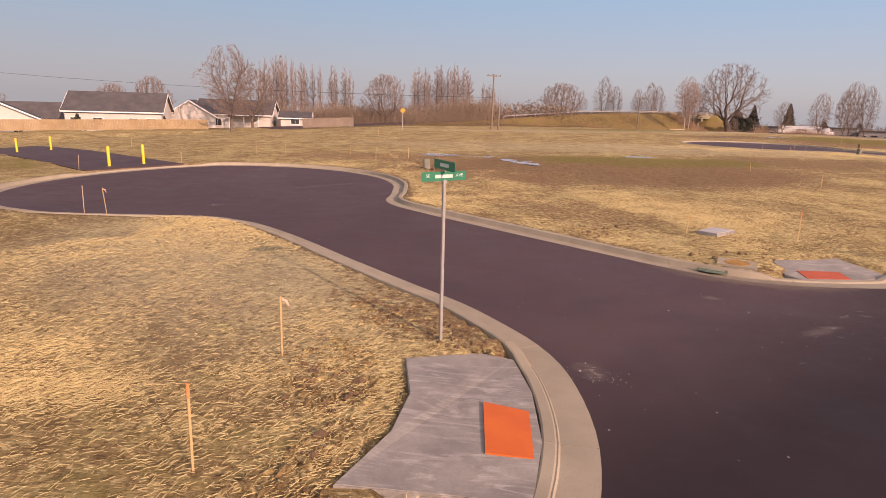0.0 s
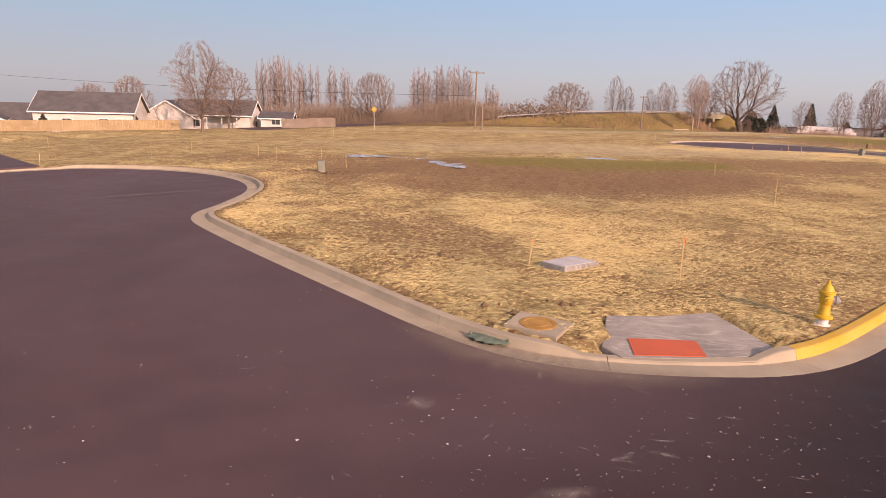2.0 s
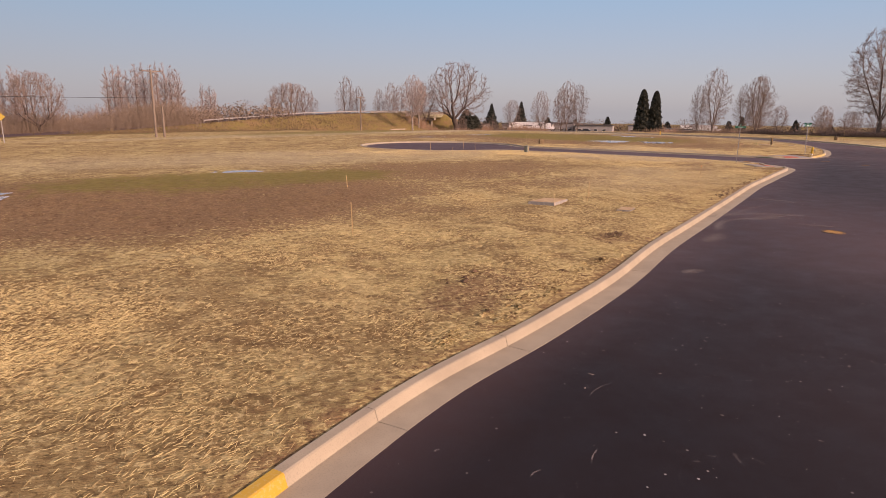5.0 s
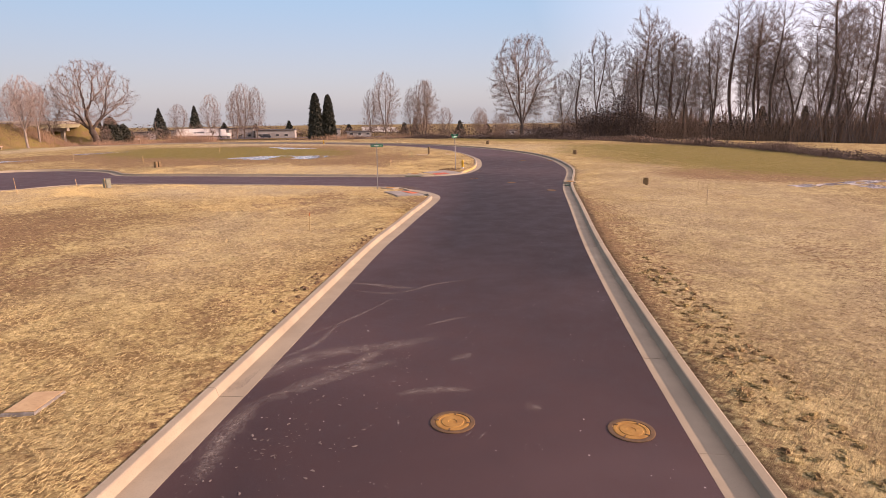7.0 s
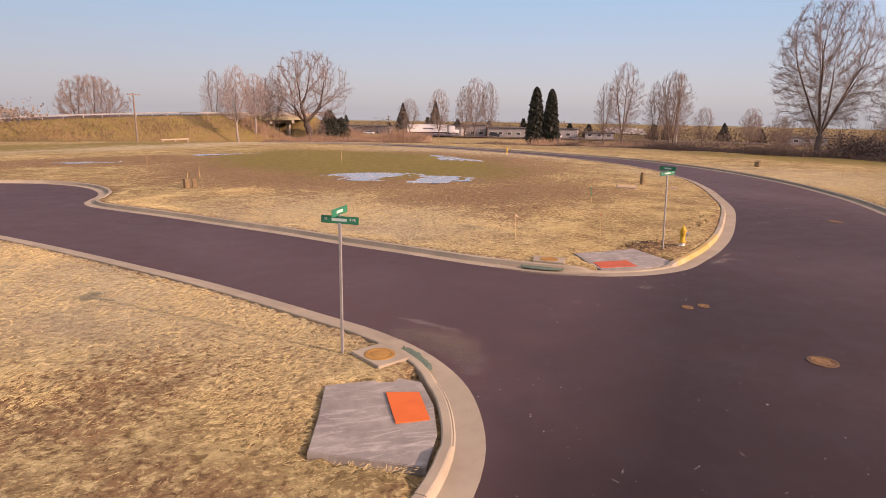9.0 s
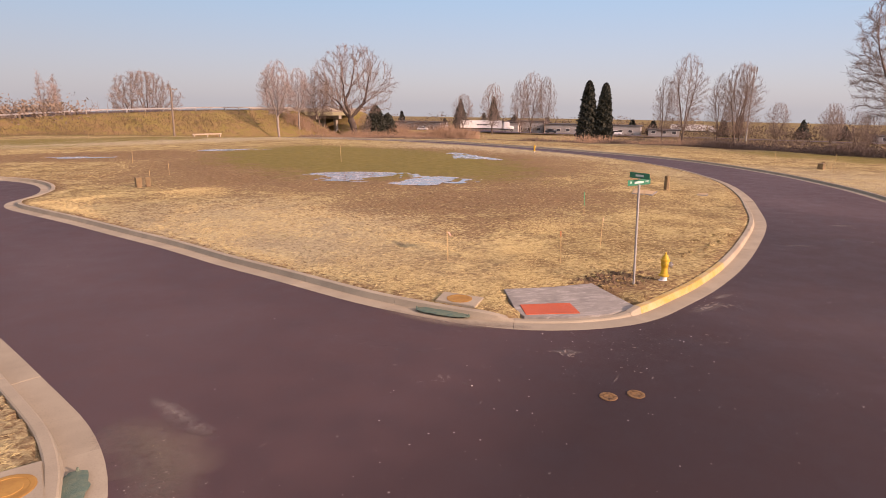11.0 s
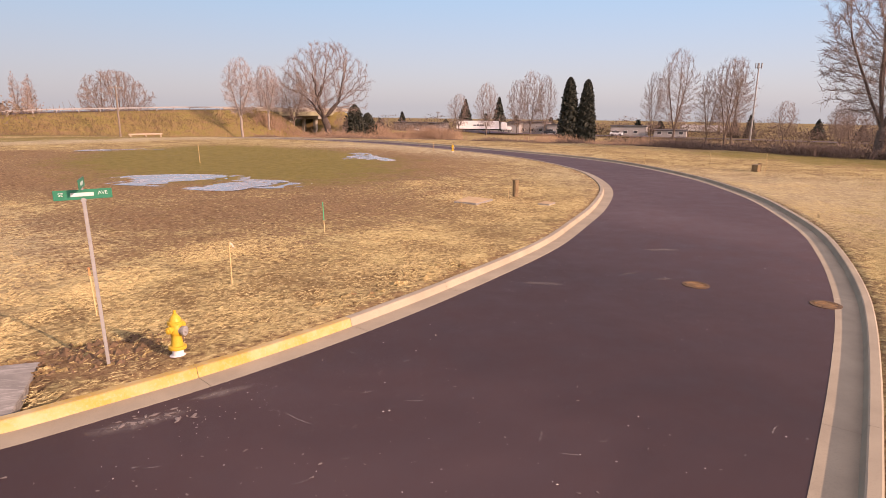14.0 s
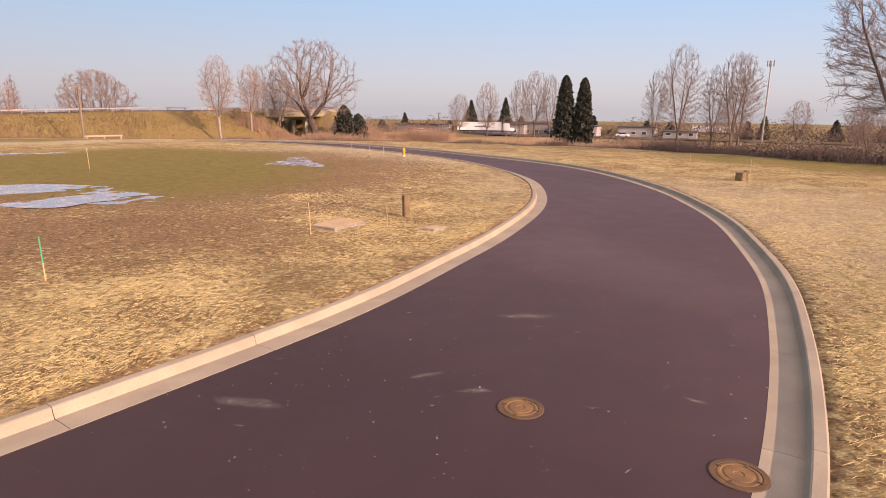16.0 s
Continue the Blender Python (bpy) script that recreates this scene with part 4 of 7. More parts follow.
# ---- hydrants ----
def hydrant(x, y, rz, label):
    t = thing("fire_hydrant", label, "fire hydrant", "fire hydrants by the kerb", at=pose(x, y, gz(x, y) - 0.02, 0, 0, rz) @ Matrix.Diagonal((0.84, 0.84, 0.96, 1)))
    smoothed(part("base_barrel", lathe([(0.16, 0), (0.16, 0.02), (0.105, 0.04), (0.105, 0.15), (0.10, 0.16)], 20), WHITE_PAINT, t, "white-painted lower barrel"))
    bm = lathe([(0.165, 0.15), (0.17, 0.155), (0.17, 0.20), (0.165, 0.205), (0.118, 0.212), (0.112, 0.25), (0.098, 0.34), (0.098, 0.40), (0.118, 0.43), (0.125, 0.46), (0.125, 0.56), (0.112, 0.585), (0.152, 0.592), (0.152, 0.622)], 24)
    smoothed(part("barrel", bm, HYDRANT, t), 30)
    bm = lathe([(0.152, 0.624), (0.152, 0.650), (0.118, 0.656), (0.108, 0.69), (0.082, 0.735), (0.052, 0.760), (0.050, 0.775), (0.030, 0.780), (0.028, 0.835), (0.018, 0.842)], 24)
    smoothed(part("bonnet", bm, HYDRANT, t), 30)
    for a in (0, 180):
        m = pose(0, 0, 0.53, 0, 0, a) @ pose(0.10, 0, 0, 0, 90, 0)
        smoothed(part("hose_nozzle", lathe([(0.05, 0), (0.05, 0.07), (0.062, 0.075), (0.062, 0.12), (0.03, 0.125), (0.022, 0.15)], 12, m=m), HYDRANT, t))
    m = pose(0, 0, 0.49, 0, 0, -90) @ pose(0.10, 0, 0, 0, 90, 0)
    smoothed(part("pumper_nozzle", lathe([(0.072, 0), (0.072, 0.06), (0.086, 0.065), (0.086, 0.12), (0.04, 0.125), (0.025, 0.155)], 14, m=m), STEEL, t, "bare grey steel pumper cap"))
    for a in range(0, 360, 45):
        part("flange_bolt", box(0.025, 0.025, 0.025, (0.148 * math.cos(radians(a)), 0.148 * math.sin(radians(a)), 0.183), 0, a), HYDRANT, t)
        part("bonnet_bolt", box(0.022, 0.022, 0.02, (0.134 * math.cos(radians(a)), 0.134 * math.sin(radians(a)), 0.614), 0, a), HYDRANT, t)


hydrant(8.93, 11.86, 70, "yellow fire hydrant with white foot beside yellow kerb")
hydrant(62.85, 52.0, 60, "yellow fire hydrant with white foot in trodden straw")
hydrant(79.9, 96.6, 60, "yellow fire hydrant standing far along the bend")


# ---- street signs ----
def street_sign(x, y, turn, lean, label):
    """Square post with two crossed green name blades; the names are plain white bars."""
    z = gz(x, y) - 0.02
    t = thing("street_sign", label, "street sign", "street signs at the corners", at=pose(x, y, z, lean[0], lean[1], turn))
    part("post", box(0.05, 0.05, 2.66, (0, 0, 0), 0.006), STEEL, t)
    part("cap", box(0.075, 0.075, 0.05, (0, 0, 2.64), 0.01), STEEL, t)
    for k, (h, a, w) in enumerate(((2.68, 0, 0.78), (2.85, 90, 0.70))):
        blade = part("name_blade", box(w, 0.012, 0.15, (0, 0, h), 0.004, a), SIGN_GREEN, t, "green name blade with pale lettering bars")
        d = Vector((math.cos(radians(a)), math.sin(radians(a)), 0))
        nn = Vector((-d.y, d.x, 0))
        for side in (-1, 1):
            p = d * -0.01 + nn * side * 0.009
            part("name_bar", box(0.40 * w, 0.004, 0.055, (p.x, p.y, h + 0.048), 0, a), SIGN_WHITE, blade)
            for word, u in (("SE", -0.37 * w), ("AVE", 0.34 * w)) if a == 0 else ():
                cu = bpy.data.curves.new("word", 'FONT')
                cu.body, cu.size, cu.align_x, cu.align_y, cu.extrude = word, 0.075, 'CENTER', 'CENTER', 0.001
                tmp = new("word", cu)
                me = bpy.data.meshes.new_from_object(tmp.evaluated_get(bpy.context.evaluated_depsgraph_get()))
                bpy.data.objects.remove(tmp)
                me.materials.clear()
                me.materials.append(SIGN_WHITE)
                p = d * u * (1 if side < 0 else -1) * (1 if a == 0 else 1) + nn * side * 0.0095
                me.transform(pose(p.x, p.y, h + 0.085, 90, 0, a + (0 if side < 0 else 180)))
                part_me("lettering", me, blade)
        part("bracket", box(0.05, 0.03, 0.05, (0, 0, h - 0.03), 0.004, a), STEEL, t)


street_sign(-3.40, 5.02, 30, (0.5, -0.6), "slim grey post with crossed green street name blades")
street_sign(48.6, 46.45, -38, (0.3, 0.4), "slim grey post with green street name blades at the side street")
street_sign(61.83, 51.88, 10, (-1.0, -1.5), "slim grey leaning post with green name blades beside hydrant")


# ---- survey stakes ----
def stake(x, y, h, kind, rng):
    lab = {"wood": "bare pale wooden survey stake in straw", "pink": "thin survey stake with orange painted tip", "green": "survey stake with bright green painted top",
           "flag": "wooden survey stake with a scrap of tape tied on", "grey": "weathered grey wooden stake in dry grass"}[kind]
    t = thing("survey_stake", lab, "stake", "survey stakes over the lots", at=pose(x, y, gz(x, y) - 0.08, rng.uniform(-4, 4), rng.uniform(-4, 4), rng.uniform(-40, 40)))
    bm = box(0.026, 0.014, h, (0, 0, 0), 0.002)
    part("shaft", bm, STAKE_GREY if kind == "grey" else STAKE, t)
    if kind in ("pink", "green"):
        part("painted_tip", box(0.029, 0.017, h * (0.16 if kind == "pink" else 0.55), (0, 0, h * (0.845 if kind == "pink" else 0.455)), 0.003), PINK if kind == "pink" else GREEN_TIP, t, "painted tip")
    if kind == "flag":
        bm = bmesh.new()
        vs = [bm.verts.new(p) for p in ((0.02, 0.012, h - 0.03), (0.09, 0.03, h - 0.06), (0.13, 0.02, h - 0.16), (0.10, 0.03, h - 0.17), (0.06, 0.025, h - 0.09), (0.02, 0.012, h - 0.07))]
        f = bm.faces.new(vs)
        r = bmesh.ops.extrude_face_region(bm, geom=[f])
        bmesh.ops.translate(bm, vec=(0, 0.003, 0), verts=[v for v in r["geom"] if isinstance(v, bmesh.types.BMVert)])
        part("tape", bm, FLAG, t, "pale pink tape")


rng = random.Random(11)
for x, y, h, kind in [(-5.83, 1.05, 1.05, "pink"), (-5.82, 4.15, 1.0, "flag"), (-15.6, 14.6, 1.0, "grey"), (-14.9, 14.7, 0.95, "flag"), (-24.7, 28.4, 0.9, "grey"), (-20.6, 32.0, 0.7, "wood"),
                      (-18.3, 38.8, 0.9, "wood"), (-11.7, 39.7, 0.85, "wood"), (-17.0, 41.5, 0.8, "wood"), (-7.4, 39.2, 0.8, "wood"), (-34, 50.5, 0.9, "wood"), (7.3, 14.45, 1.0, "pink"),
                      (4.1, 15.15, 0.65, "pink"), (14.35, 26.1, 1.1, "wood"), (23.4, 29.85, 0.6, "wood"), (-9.3, 36.2, 1.0, "wood"), (-5.0, 35.6, 0.85, "wood"), (-13.6, 66, 1.0, "wood"),
                      (-11.2, 67, 1.0, "wood"), (28, 62.2, 1.0, "wood"), (31.3, 62.1, 1.15, "wood"), (32.3, 61.7, 1.1, "wood"), (35.2, 59.9, 0.9, "wood"), (36.6, 59.2, 0.9, "wood"),
                      (22.4, 76, 0.9, "wood"), (57.75, 55.55, 1.0, "flag"), (61.0, 54.45, 1.05, "pink"), (63.4, 56.2, 1.1, "flag"), (65.9, 61.7, 1.1, "green"),
                      (71.8, 65.8, 1.1, "wood"), (58.9, 88.6, 1.4, "wood"), (59.3, 107, 1.4, "wood"), (43.2, 89.9, 1.1, "wood"), (46.9, 80.7, 0.9, "wood"), (46.1, 78.4, 0.7, "wood"),
                      (74.4, 67.2, 0.7, "wood"), (77.4, 99.4, 1.0, "wood"), (78.4, 97.9, 1.0, "wood"), (76.0, 101, 1.0, "grey"), (94.6, 74.4, 1.5, "wood"), (95.6, 75.6, 0.6, "wood"),
                      (95.2, 68.0, 1.1, "wood"), (95.9, 81.4, 1.2, "wood"), (55.9, 28.5, 0.8, "grey"), (62.1, 33.9, 0.9, "grey"), (25.3, 30.4, 0.95, "wood"), (33, 122, 1.2, "wood"),
                      (20.3, 103, 1.2, "wood"), (22.9, 102, 1.2, "wood"), (91.3, 83, 0.8, "wood"), (28.6, 57.6, 0.8, "wood"), (16.2, 38.0, 0.7, "wood"), (37.6, 37.8, 0.8, "pink")]:
    stake(x, y, h, kind, rng)


# ---- bollards ----
def bollard(x, y):
    t = thing("bollard", "tall yellow steel bollard across the access strip", "bollard", "yellow bollards on the access strip", at=pose(x, y, gz(x, y), 0, 0, 0))
    smoothed(part("post", lathe([(0.085, -0.05), (0.085, 1.12), (0.075, 1.16), (0.04, 1.185), (0.01, 1.19)], 16), BOLLARD, t))
    smoothed(part("footing", lathe([(0.16, -0.05), (0.16, 0.035), (0.10, 0.045)], 16), PAD, t))


for x, y in ((-23.9, 30.0), (-22.6, 31.4), (-41.2, 45.6), (-39.4, 47.3)):
    bollard(x, y)


# ---- utility pedestals, meter boxes and boards ----
def pedestal(x, y, s, h, rz, mat, label):
    t = thing("utility_pedestal", label, "utility box", "utility pedestals over the lots", at=pose(x, y, gz(x, y) - 0.03, 1.5, -2, rz))
    part("body", box(s, s * 0.8, h, (0, 0, 0), 0.02), mat, t)
    part("lid", box(s * 1.1, s * 0.9, 0.06, (0, 0, h - 0.005), 0.015), mat, t)
    part("door", box(s * 0.8, 0.012, h * 0.7, (0, -s * 0.4 - 0.005, h * 0.12), 0.003), mat, t)


for x, y, s, h, rz, mat, lab in [(-5.6, 32.6, 0.36, 0.55, 20, BOX_GREY, "grey-green utility pedestal on churned earth"), (46.0, 75.2, 0.30, 0.52, 30, BOX_BROWN, "brown utility stub post near the turning head"), (46.45, 75.5, 0.26, 0.50, 10, BOX_BROWN, "brown utility stub post near the turning head"),
                                 (37.2, 60.8, 0.4, 0.6, 30, BOX_GREY, "grey-green utility pedestal at the lot edge"),
                                 (61.4, 34.5, 0.22, 0.45, 10, BOX_BROWN, "brown utility stub post in straw"), (61.9, 34.9, 0.18, 0.38, 40, BOX_BROWN, "brown utility stub post in straw"),
                                 (83.5, 53.6, 0.32, 0.5, 10, BOX_BROWN, "brown utility stub post in straw"), (84.1, 54.2, 0.22, 0.5, 50, BOX_BROWN, "brown utility stub post in straw"),
                                 (96.0, 76.8, 0.5, 0.45, 25, BOX_BROWN, "brown utility pedestal beside a tall stake"), (96.7, 77.3, 0.22, 0.5, 60, BOX_BROWN, "brown utility stub post in straw"),
                                 (75.3, 68.7, 0.24, 0.75, 20, BOX_BROWN, "dark upright service stub post")]:
    pedestal(x, y, s, h, rz, mat, lab)


def meter_box(pts, h, mat, label):
    t = thing("meter_box", label, "meter box", "meter boxes sunk in the lots")
    cx, cy = np.mean([p[0] for p in pts]), np.mean([p[1] for p in pts])
    g = gz(cx, cy)
    slab_poly("rim", pts, lambda x, y: g + h, 0.4, PAD, t)
    inner = [(cx + (x - cx) * 0.93, cy + (y - cy) * 0.93) for x, y in pts]
    slab_poly("lid", inner, lambda x, y: g + h + 0.012, 0.05, mat, t, "flat grey lid")


meter_box([(4.35, 14.98), (4.84, 14.50), (5.70, 15.20), (5.18, 15.68)], 0.12, LIDC, "raised grey concrete vault lid in straw")
meter_box([(22.55, 30.55), (23.4, 29.85), (24.5, 30.7), (23.7, 31.3)], 0.10, PLY, "tan vault box with board lid and stake")
meter_box([(71.75, 66.9), (72.55, 66.15), (73.65, 67.25), (72.85, 68.3)], 0.10, PLY, "tan vault box with board lid beside a stake")
meter_box([(25.05, 27.85), (25.45, 27.5), (26.05, 28.05), (25.65, 28.4)], 0.06, PLY, "small tan meter box flush in straw")
meter_box([(75.3, 66.0), (75.7, 65.7), (76.2, 66.2), (75.8, 66.5)], 0.05, PLY, "small tan meter box flush in straw")


# ---- puddles ----
def sheet_z(x, y):
    return ground_z(x, y) + 0.035 * waves(x, y, 1.1, 3) + 0.05 * waves(x, y, 0.35, 4)


def puddle(cx, cy, rx, ry, rot, seed, label, fill=0.5):
    """A level sheet of water; the uneven earth gives it its shore."""
    pr = np.random.default_rng(seed)
    n, rings = 72, 6
    a = np.linspace(0, 2 * np.pi, n, endpoint=False)
    rad = np.ones(n)
    for k in range(2, 10):
        rad += 0.35 / k * pr.uniform(0.3, 1) * np.sin(k * a + pr.uniform(0, 6.28))
    c, s = math.cos(radians(rot)), math.sin(radians(rot))
    rr = np.linspace(1, 0.1, rings)[:, None]
    u, v = rx * rr * rad * np.cos(a), ry * rr * rad * np.sin(a)
    xs, ys = cx + u * c - v * s, cy + u * s + v * c
    z = float(np.quantile(sheet_z(xs.ravel(), ys.ravel()), fill))
    vs = [(cx, cy, z)] + [(x, y, z) for x, y in zip(xs[0], ys[0])]
    me = mesh_of("puddle", vs, [(0, i + 1, (i + 1) % n + 1) for i in range(n)], WATER)
    tagged(new("puddle", me), label, "puddle", "puddles in the low patches")


POOLS = [(0.6, 38.8, 1.0, 2.0, 20), (-6.5, 43.0, 3.2, 0.9, 4), (-2.6, 43.3, 2.2, 0.8, 4), (70.5, 23.6, 4.4, 2.0, -35), (67.6, 26.0, 1.8, 0.9, -35), (47, 103.4, 3.5, 1.0, 10), (52, 104.6, 3.0, 0.8, 10), (39, 96, 3.6, 0.9, 5), (10.5, 47.8, 2.2, 0.7, 5),
         (59.6, 77.4, 5.6, 2.9, -24), (63.6, 75.2, 2.6, 1.3, -30), (71.2, 90.4, 1.5, 3.4, 10), (71.0, 95.5, 1.3, 2.6, 14)]
for i, p in enumerate(POOLS):
    puddle(*p, 40 + i, "shallow muddy puddle mirroring the pale sky", 0.55 if i < 9 else 0.58)


# ---- dried mud and scuffs ----
def smear_material(name, span, tone, most):
    m, nt, p = shader(name, 0.95)
    co = place(nt)
    uv = nt.nodes.new("ShaderNodeAttribute")
    uv.attribute_name = "edge_fade"
    a = math_of(nt, 'MULTIPLY', ramp_of(nt, noise_of(nt, co, 5.0, 7, 0.8, 1.4), *span), uv.outputs["Fac"])
    p.inputs["Base Color"].default_value = (*tone, 1)
    nt.links.new(math_of(nt, 'MULTIPLY', a, most), p.inputs["Alpha"])
    return m


MUD = smear_material("dried_mud", (0.40, 0.64), (0.27, 0.225, 0.20), 0.85)
SAND = smear_material("washed_sand", (0.20, 0.62), (0.25, 0.195, 0.15), 0.75)


def smear(pts, width, label, seed):
    c = spline(pts, 0.12) if len(pts) > 2 else np.array([np.array(pts[0]) + (np.array(pts[1]) - np.array(pts[0])) * u for u in np.linspace(0, 1, 8)])
    sr = np.random.default_rng(seed)
    tt = np.gradient(c, axis=0)
    tt /= np.linalg.norm(tt, axis=1, keepdims=True) + 1e-9
    nn = np.stack([-tt[:, 1], tt[:, 0]], 1)
    k = len(c)
    env = np.sin(np.linspace(0.25, np.pi - 0.25, k)) ** 0.5
    w = width * env[:, None] * (0.9 + 0.5 * sr.uniform(0, 1, (k, 2)))
    a, d = c + nn * w[:, :1] / 2, c - nn * w[:, 1:] / 2
    vs = [(x, y, 0.0045) for p in zip(a, c, d) for x, y in p]
    fs = [(3 * i + s, 3 * i + s + 1, 3 * i + s + 4, 3 * i + s + 3) for i in range(k - 1) for s in (0, 1)]
    me = mesh_of("dried_mud", vs, fs, SAND if label.startswith("fan") else MUD)
    fade = me.attributes.new("edge_fade", 'FLOAT', 'POINT')
    fade.data.foreach_set("value", [f for e in np.sin(np.linspace(0, np.pi, k)) ** 0.7 for f in (0.0, float(e), 0.0)])
    tagged(new("dried_mud", me), label, "mud", "dried mud smears on the asphalt")


for i, (pts, w) in enumerate([([(21.4, 19.6), (22.2, 19.8)], 0.42),
                              ([(24.6, 22.4), (26.3, 23.6)], 0.6), ([(62.0, 49.8), (62.8, 50.0), (63.4, 50.4)], 0.35), ([(63.2, 50.5), (64.1, 50.8)], 0.25), ([(57.7, 48.5), (58.3, 48.3)], 0.3),
                              ([(49.9, 47.6), (50.7, 46.6), (51.0, 45.6), (50.6, 44.6)], 0.9), ([(50.4, 48.5), (51.6, 46.8)], 0.35), ([(73.0, 55.3), (73.6, 55.4)], 0.14), ([(73.6, 54.7), (74.0, 54.75), (74.2, 54.6)], 0.18),
                              ([(76.7, 53.85), (76.95, 53.6)], 0.12), ([(75.2, 57.7), (76.4, 57.5)], 0.35), ([(-12.8, 17.5), (-12.3, 18.2)], 0.4), ([(2.1, 8.4), (2.6, 8.4)], 0.35), ([(4.5, 7.35), (4.8, 7.5)], 0.1),
                              ([(4.95, 7.6), (5.3, 7.5)], 0.1), ([(3.2, 6.2), (4.3, 6.9)], 0.35), ([(-1.2, 4.6), (-0.9, 3.9)], 0.5), ([(-12, 22), (-9, 25), (-7.5, 26)], 0.3), 
                              ([(70.2, 55.2), (71.2, 54.8)], 0.3),
                              ([(33.45, 30.04), (34.17, 28.59), (35.59, 28.46), (37.02, 27.79)], 0.16), ([(30.60, 27.58), (32.45, 27.91), (34.09, 28.37)], 0.12), ([(32.89, 26.17), (33.68, 26.01), (34.13, 25.82)], 0.14), ([(27.92, 26.28), (28.70, 26.40), (30.19, 26.55), (31.62, 25.73), (32.85, 25.40)], 0.55), ([(26.45, 23.93), (27.42, 24.97), (28.50, 25.66)], 0.45), ([(28.08, 25.49), (28.97, 25.49), (30.42, 25.38), (31.21, 24.93)], 0.5), ([(29.74, 25.91), (30.60, 25.59), (31.89, 26.03)], 0.35), ([(31.82, 24.27), (32.42, 24.27)], 0.3), ([(33.93, 30.55), (34.62, 29.09), (34.99, 28.09)], 0.3), ([(29.37, 26.93), (30.51, 27.03), (31.72, 27.85)], 0.18), ([(30.06, 23.98), (30.62, 23.70), (31.24, 23.04)], 0.3), ([(31.35, 22.13), (31.38, 21.80)], 0.25)]):
    smear(pts, w, "pale dried mud smear on dark asphalt", 200 + i)
for i, (pts, w) in enumerate([([(49.9, 47.7), (50.75, 46.9), (51.0, 46.0), (50.9, 45.0)], 1.25), ([(1.6, 11.2), (3.2, 10.0), (5.0, 9.55), (6.6, 9.6)], 0.9), ([(54.9, 52.0), (56.2, 50.6), (58.0, 49.8)], 0.45)]):
    smear(pts, w, "fan of washed tan sand at the gutter edge", 300 + i)


def scratches():
    """Thin pale scuffs and scraped lines that vehicles left on the asphalt."""
    rg = np.random.default_rng(91)
    vs, fs, fade = [], [], []
    for cx, cy, rx, ry, n, heading in [(31, 25.5, 3.5, 2.5, 60, 0.2), (33, 28.5, 2.5, 1.5, 30, -0.4), (74, 56, 4, 3, 40, 0.3), (58, 47.5, 6, 2.5, 50, 0.0), (6, 7.5, 4, 2.0, 60, 0.1), (0, 11, 4, 3, 40, -0.8), (-9, 20, 5, 5, 40, 0.5),
                                       (13, 11, 4, 3, 30, 0.7), (52, 41, 5, 3, 30, 0.6), (66, 49, 4, 3, 30, 0.3), (80, 62, 3, 5, 20, 0.9), (43, 60, 3, 4, 20, -0.9)]:
        for k in range(n):
            x, y = rg.normal(cx, rx * 0.7), rg.normal(cy, ry * 0.7)
            if not bool(inside(np.array([x]), np.array([y]), ROAD)[0]):
                continue
            ang, ln, w = heading + rg.normal(0, 0.6), rg.uniform(0.05, 0.22) * (1 + 2.0 * rg.uniform() ** 5), rg.uniform(0.007, 0.022)
            bend, m, i0 = rg.normal(0, 0.25), 6, len(vs)
            for j in range(m):
                u = j / (m - 1) - 0.5
                px, py = x + math.cos(ang) * ln * u - math.sin(ang) * bend * ln * u * u, y + math.sin(ang) * ln * u + math.cos(ang) * bend * ln * u * u
                for side in (-1, 0, 1):
                    vs.append((px - math.sin(ang) * w * side, py + math.cos(ang) * w * side, 0.0065))
                    fade.append((1 - (2 * u) ** 2) * (1.0 if side == 0 else 0.25))
            for j in range(m - 1):
                for c in (0, 1):
                    fs.append((i0 + 3 * j + c, i0 + 3 * j + c + 1, i0 + 3 * j + c + 4, i0 + 3 * j + c + 3))
    me = mesh_of("scuff_marks", vs, fs, SCUFF)
    me.attributes.new("edge_fade", 'FLOAT', 'POINT').data.foreach_set("value", fade)
    tagged(new("scuff_marks", me), "thin pale scuffs and scratches on the asphalt", "scuff", kind="stuff")


SCUFF = smear_material("scuffs", (0.38, 0.62), (0.30, 0.25, 0.235), 0.7)
scratches()


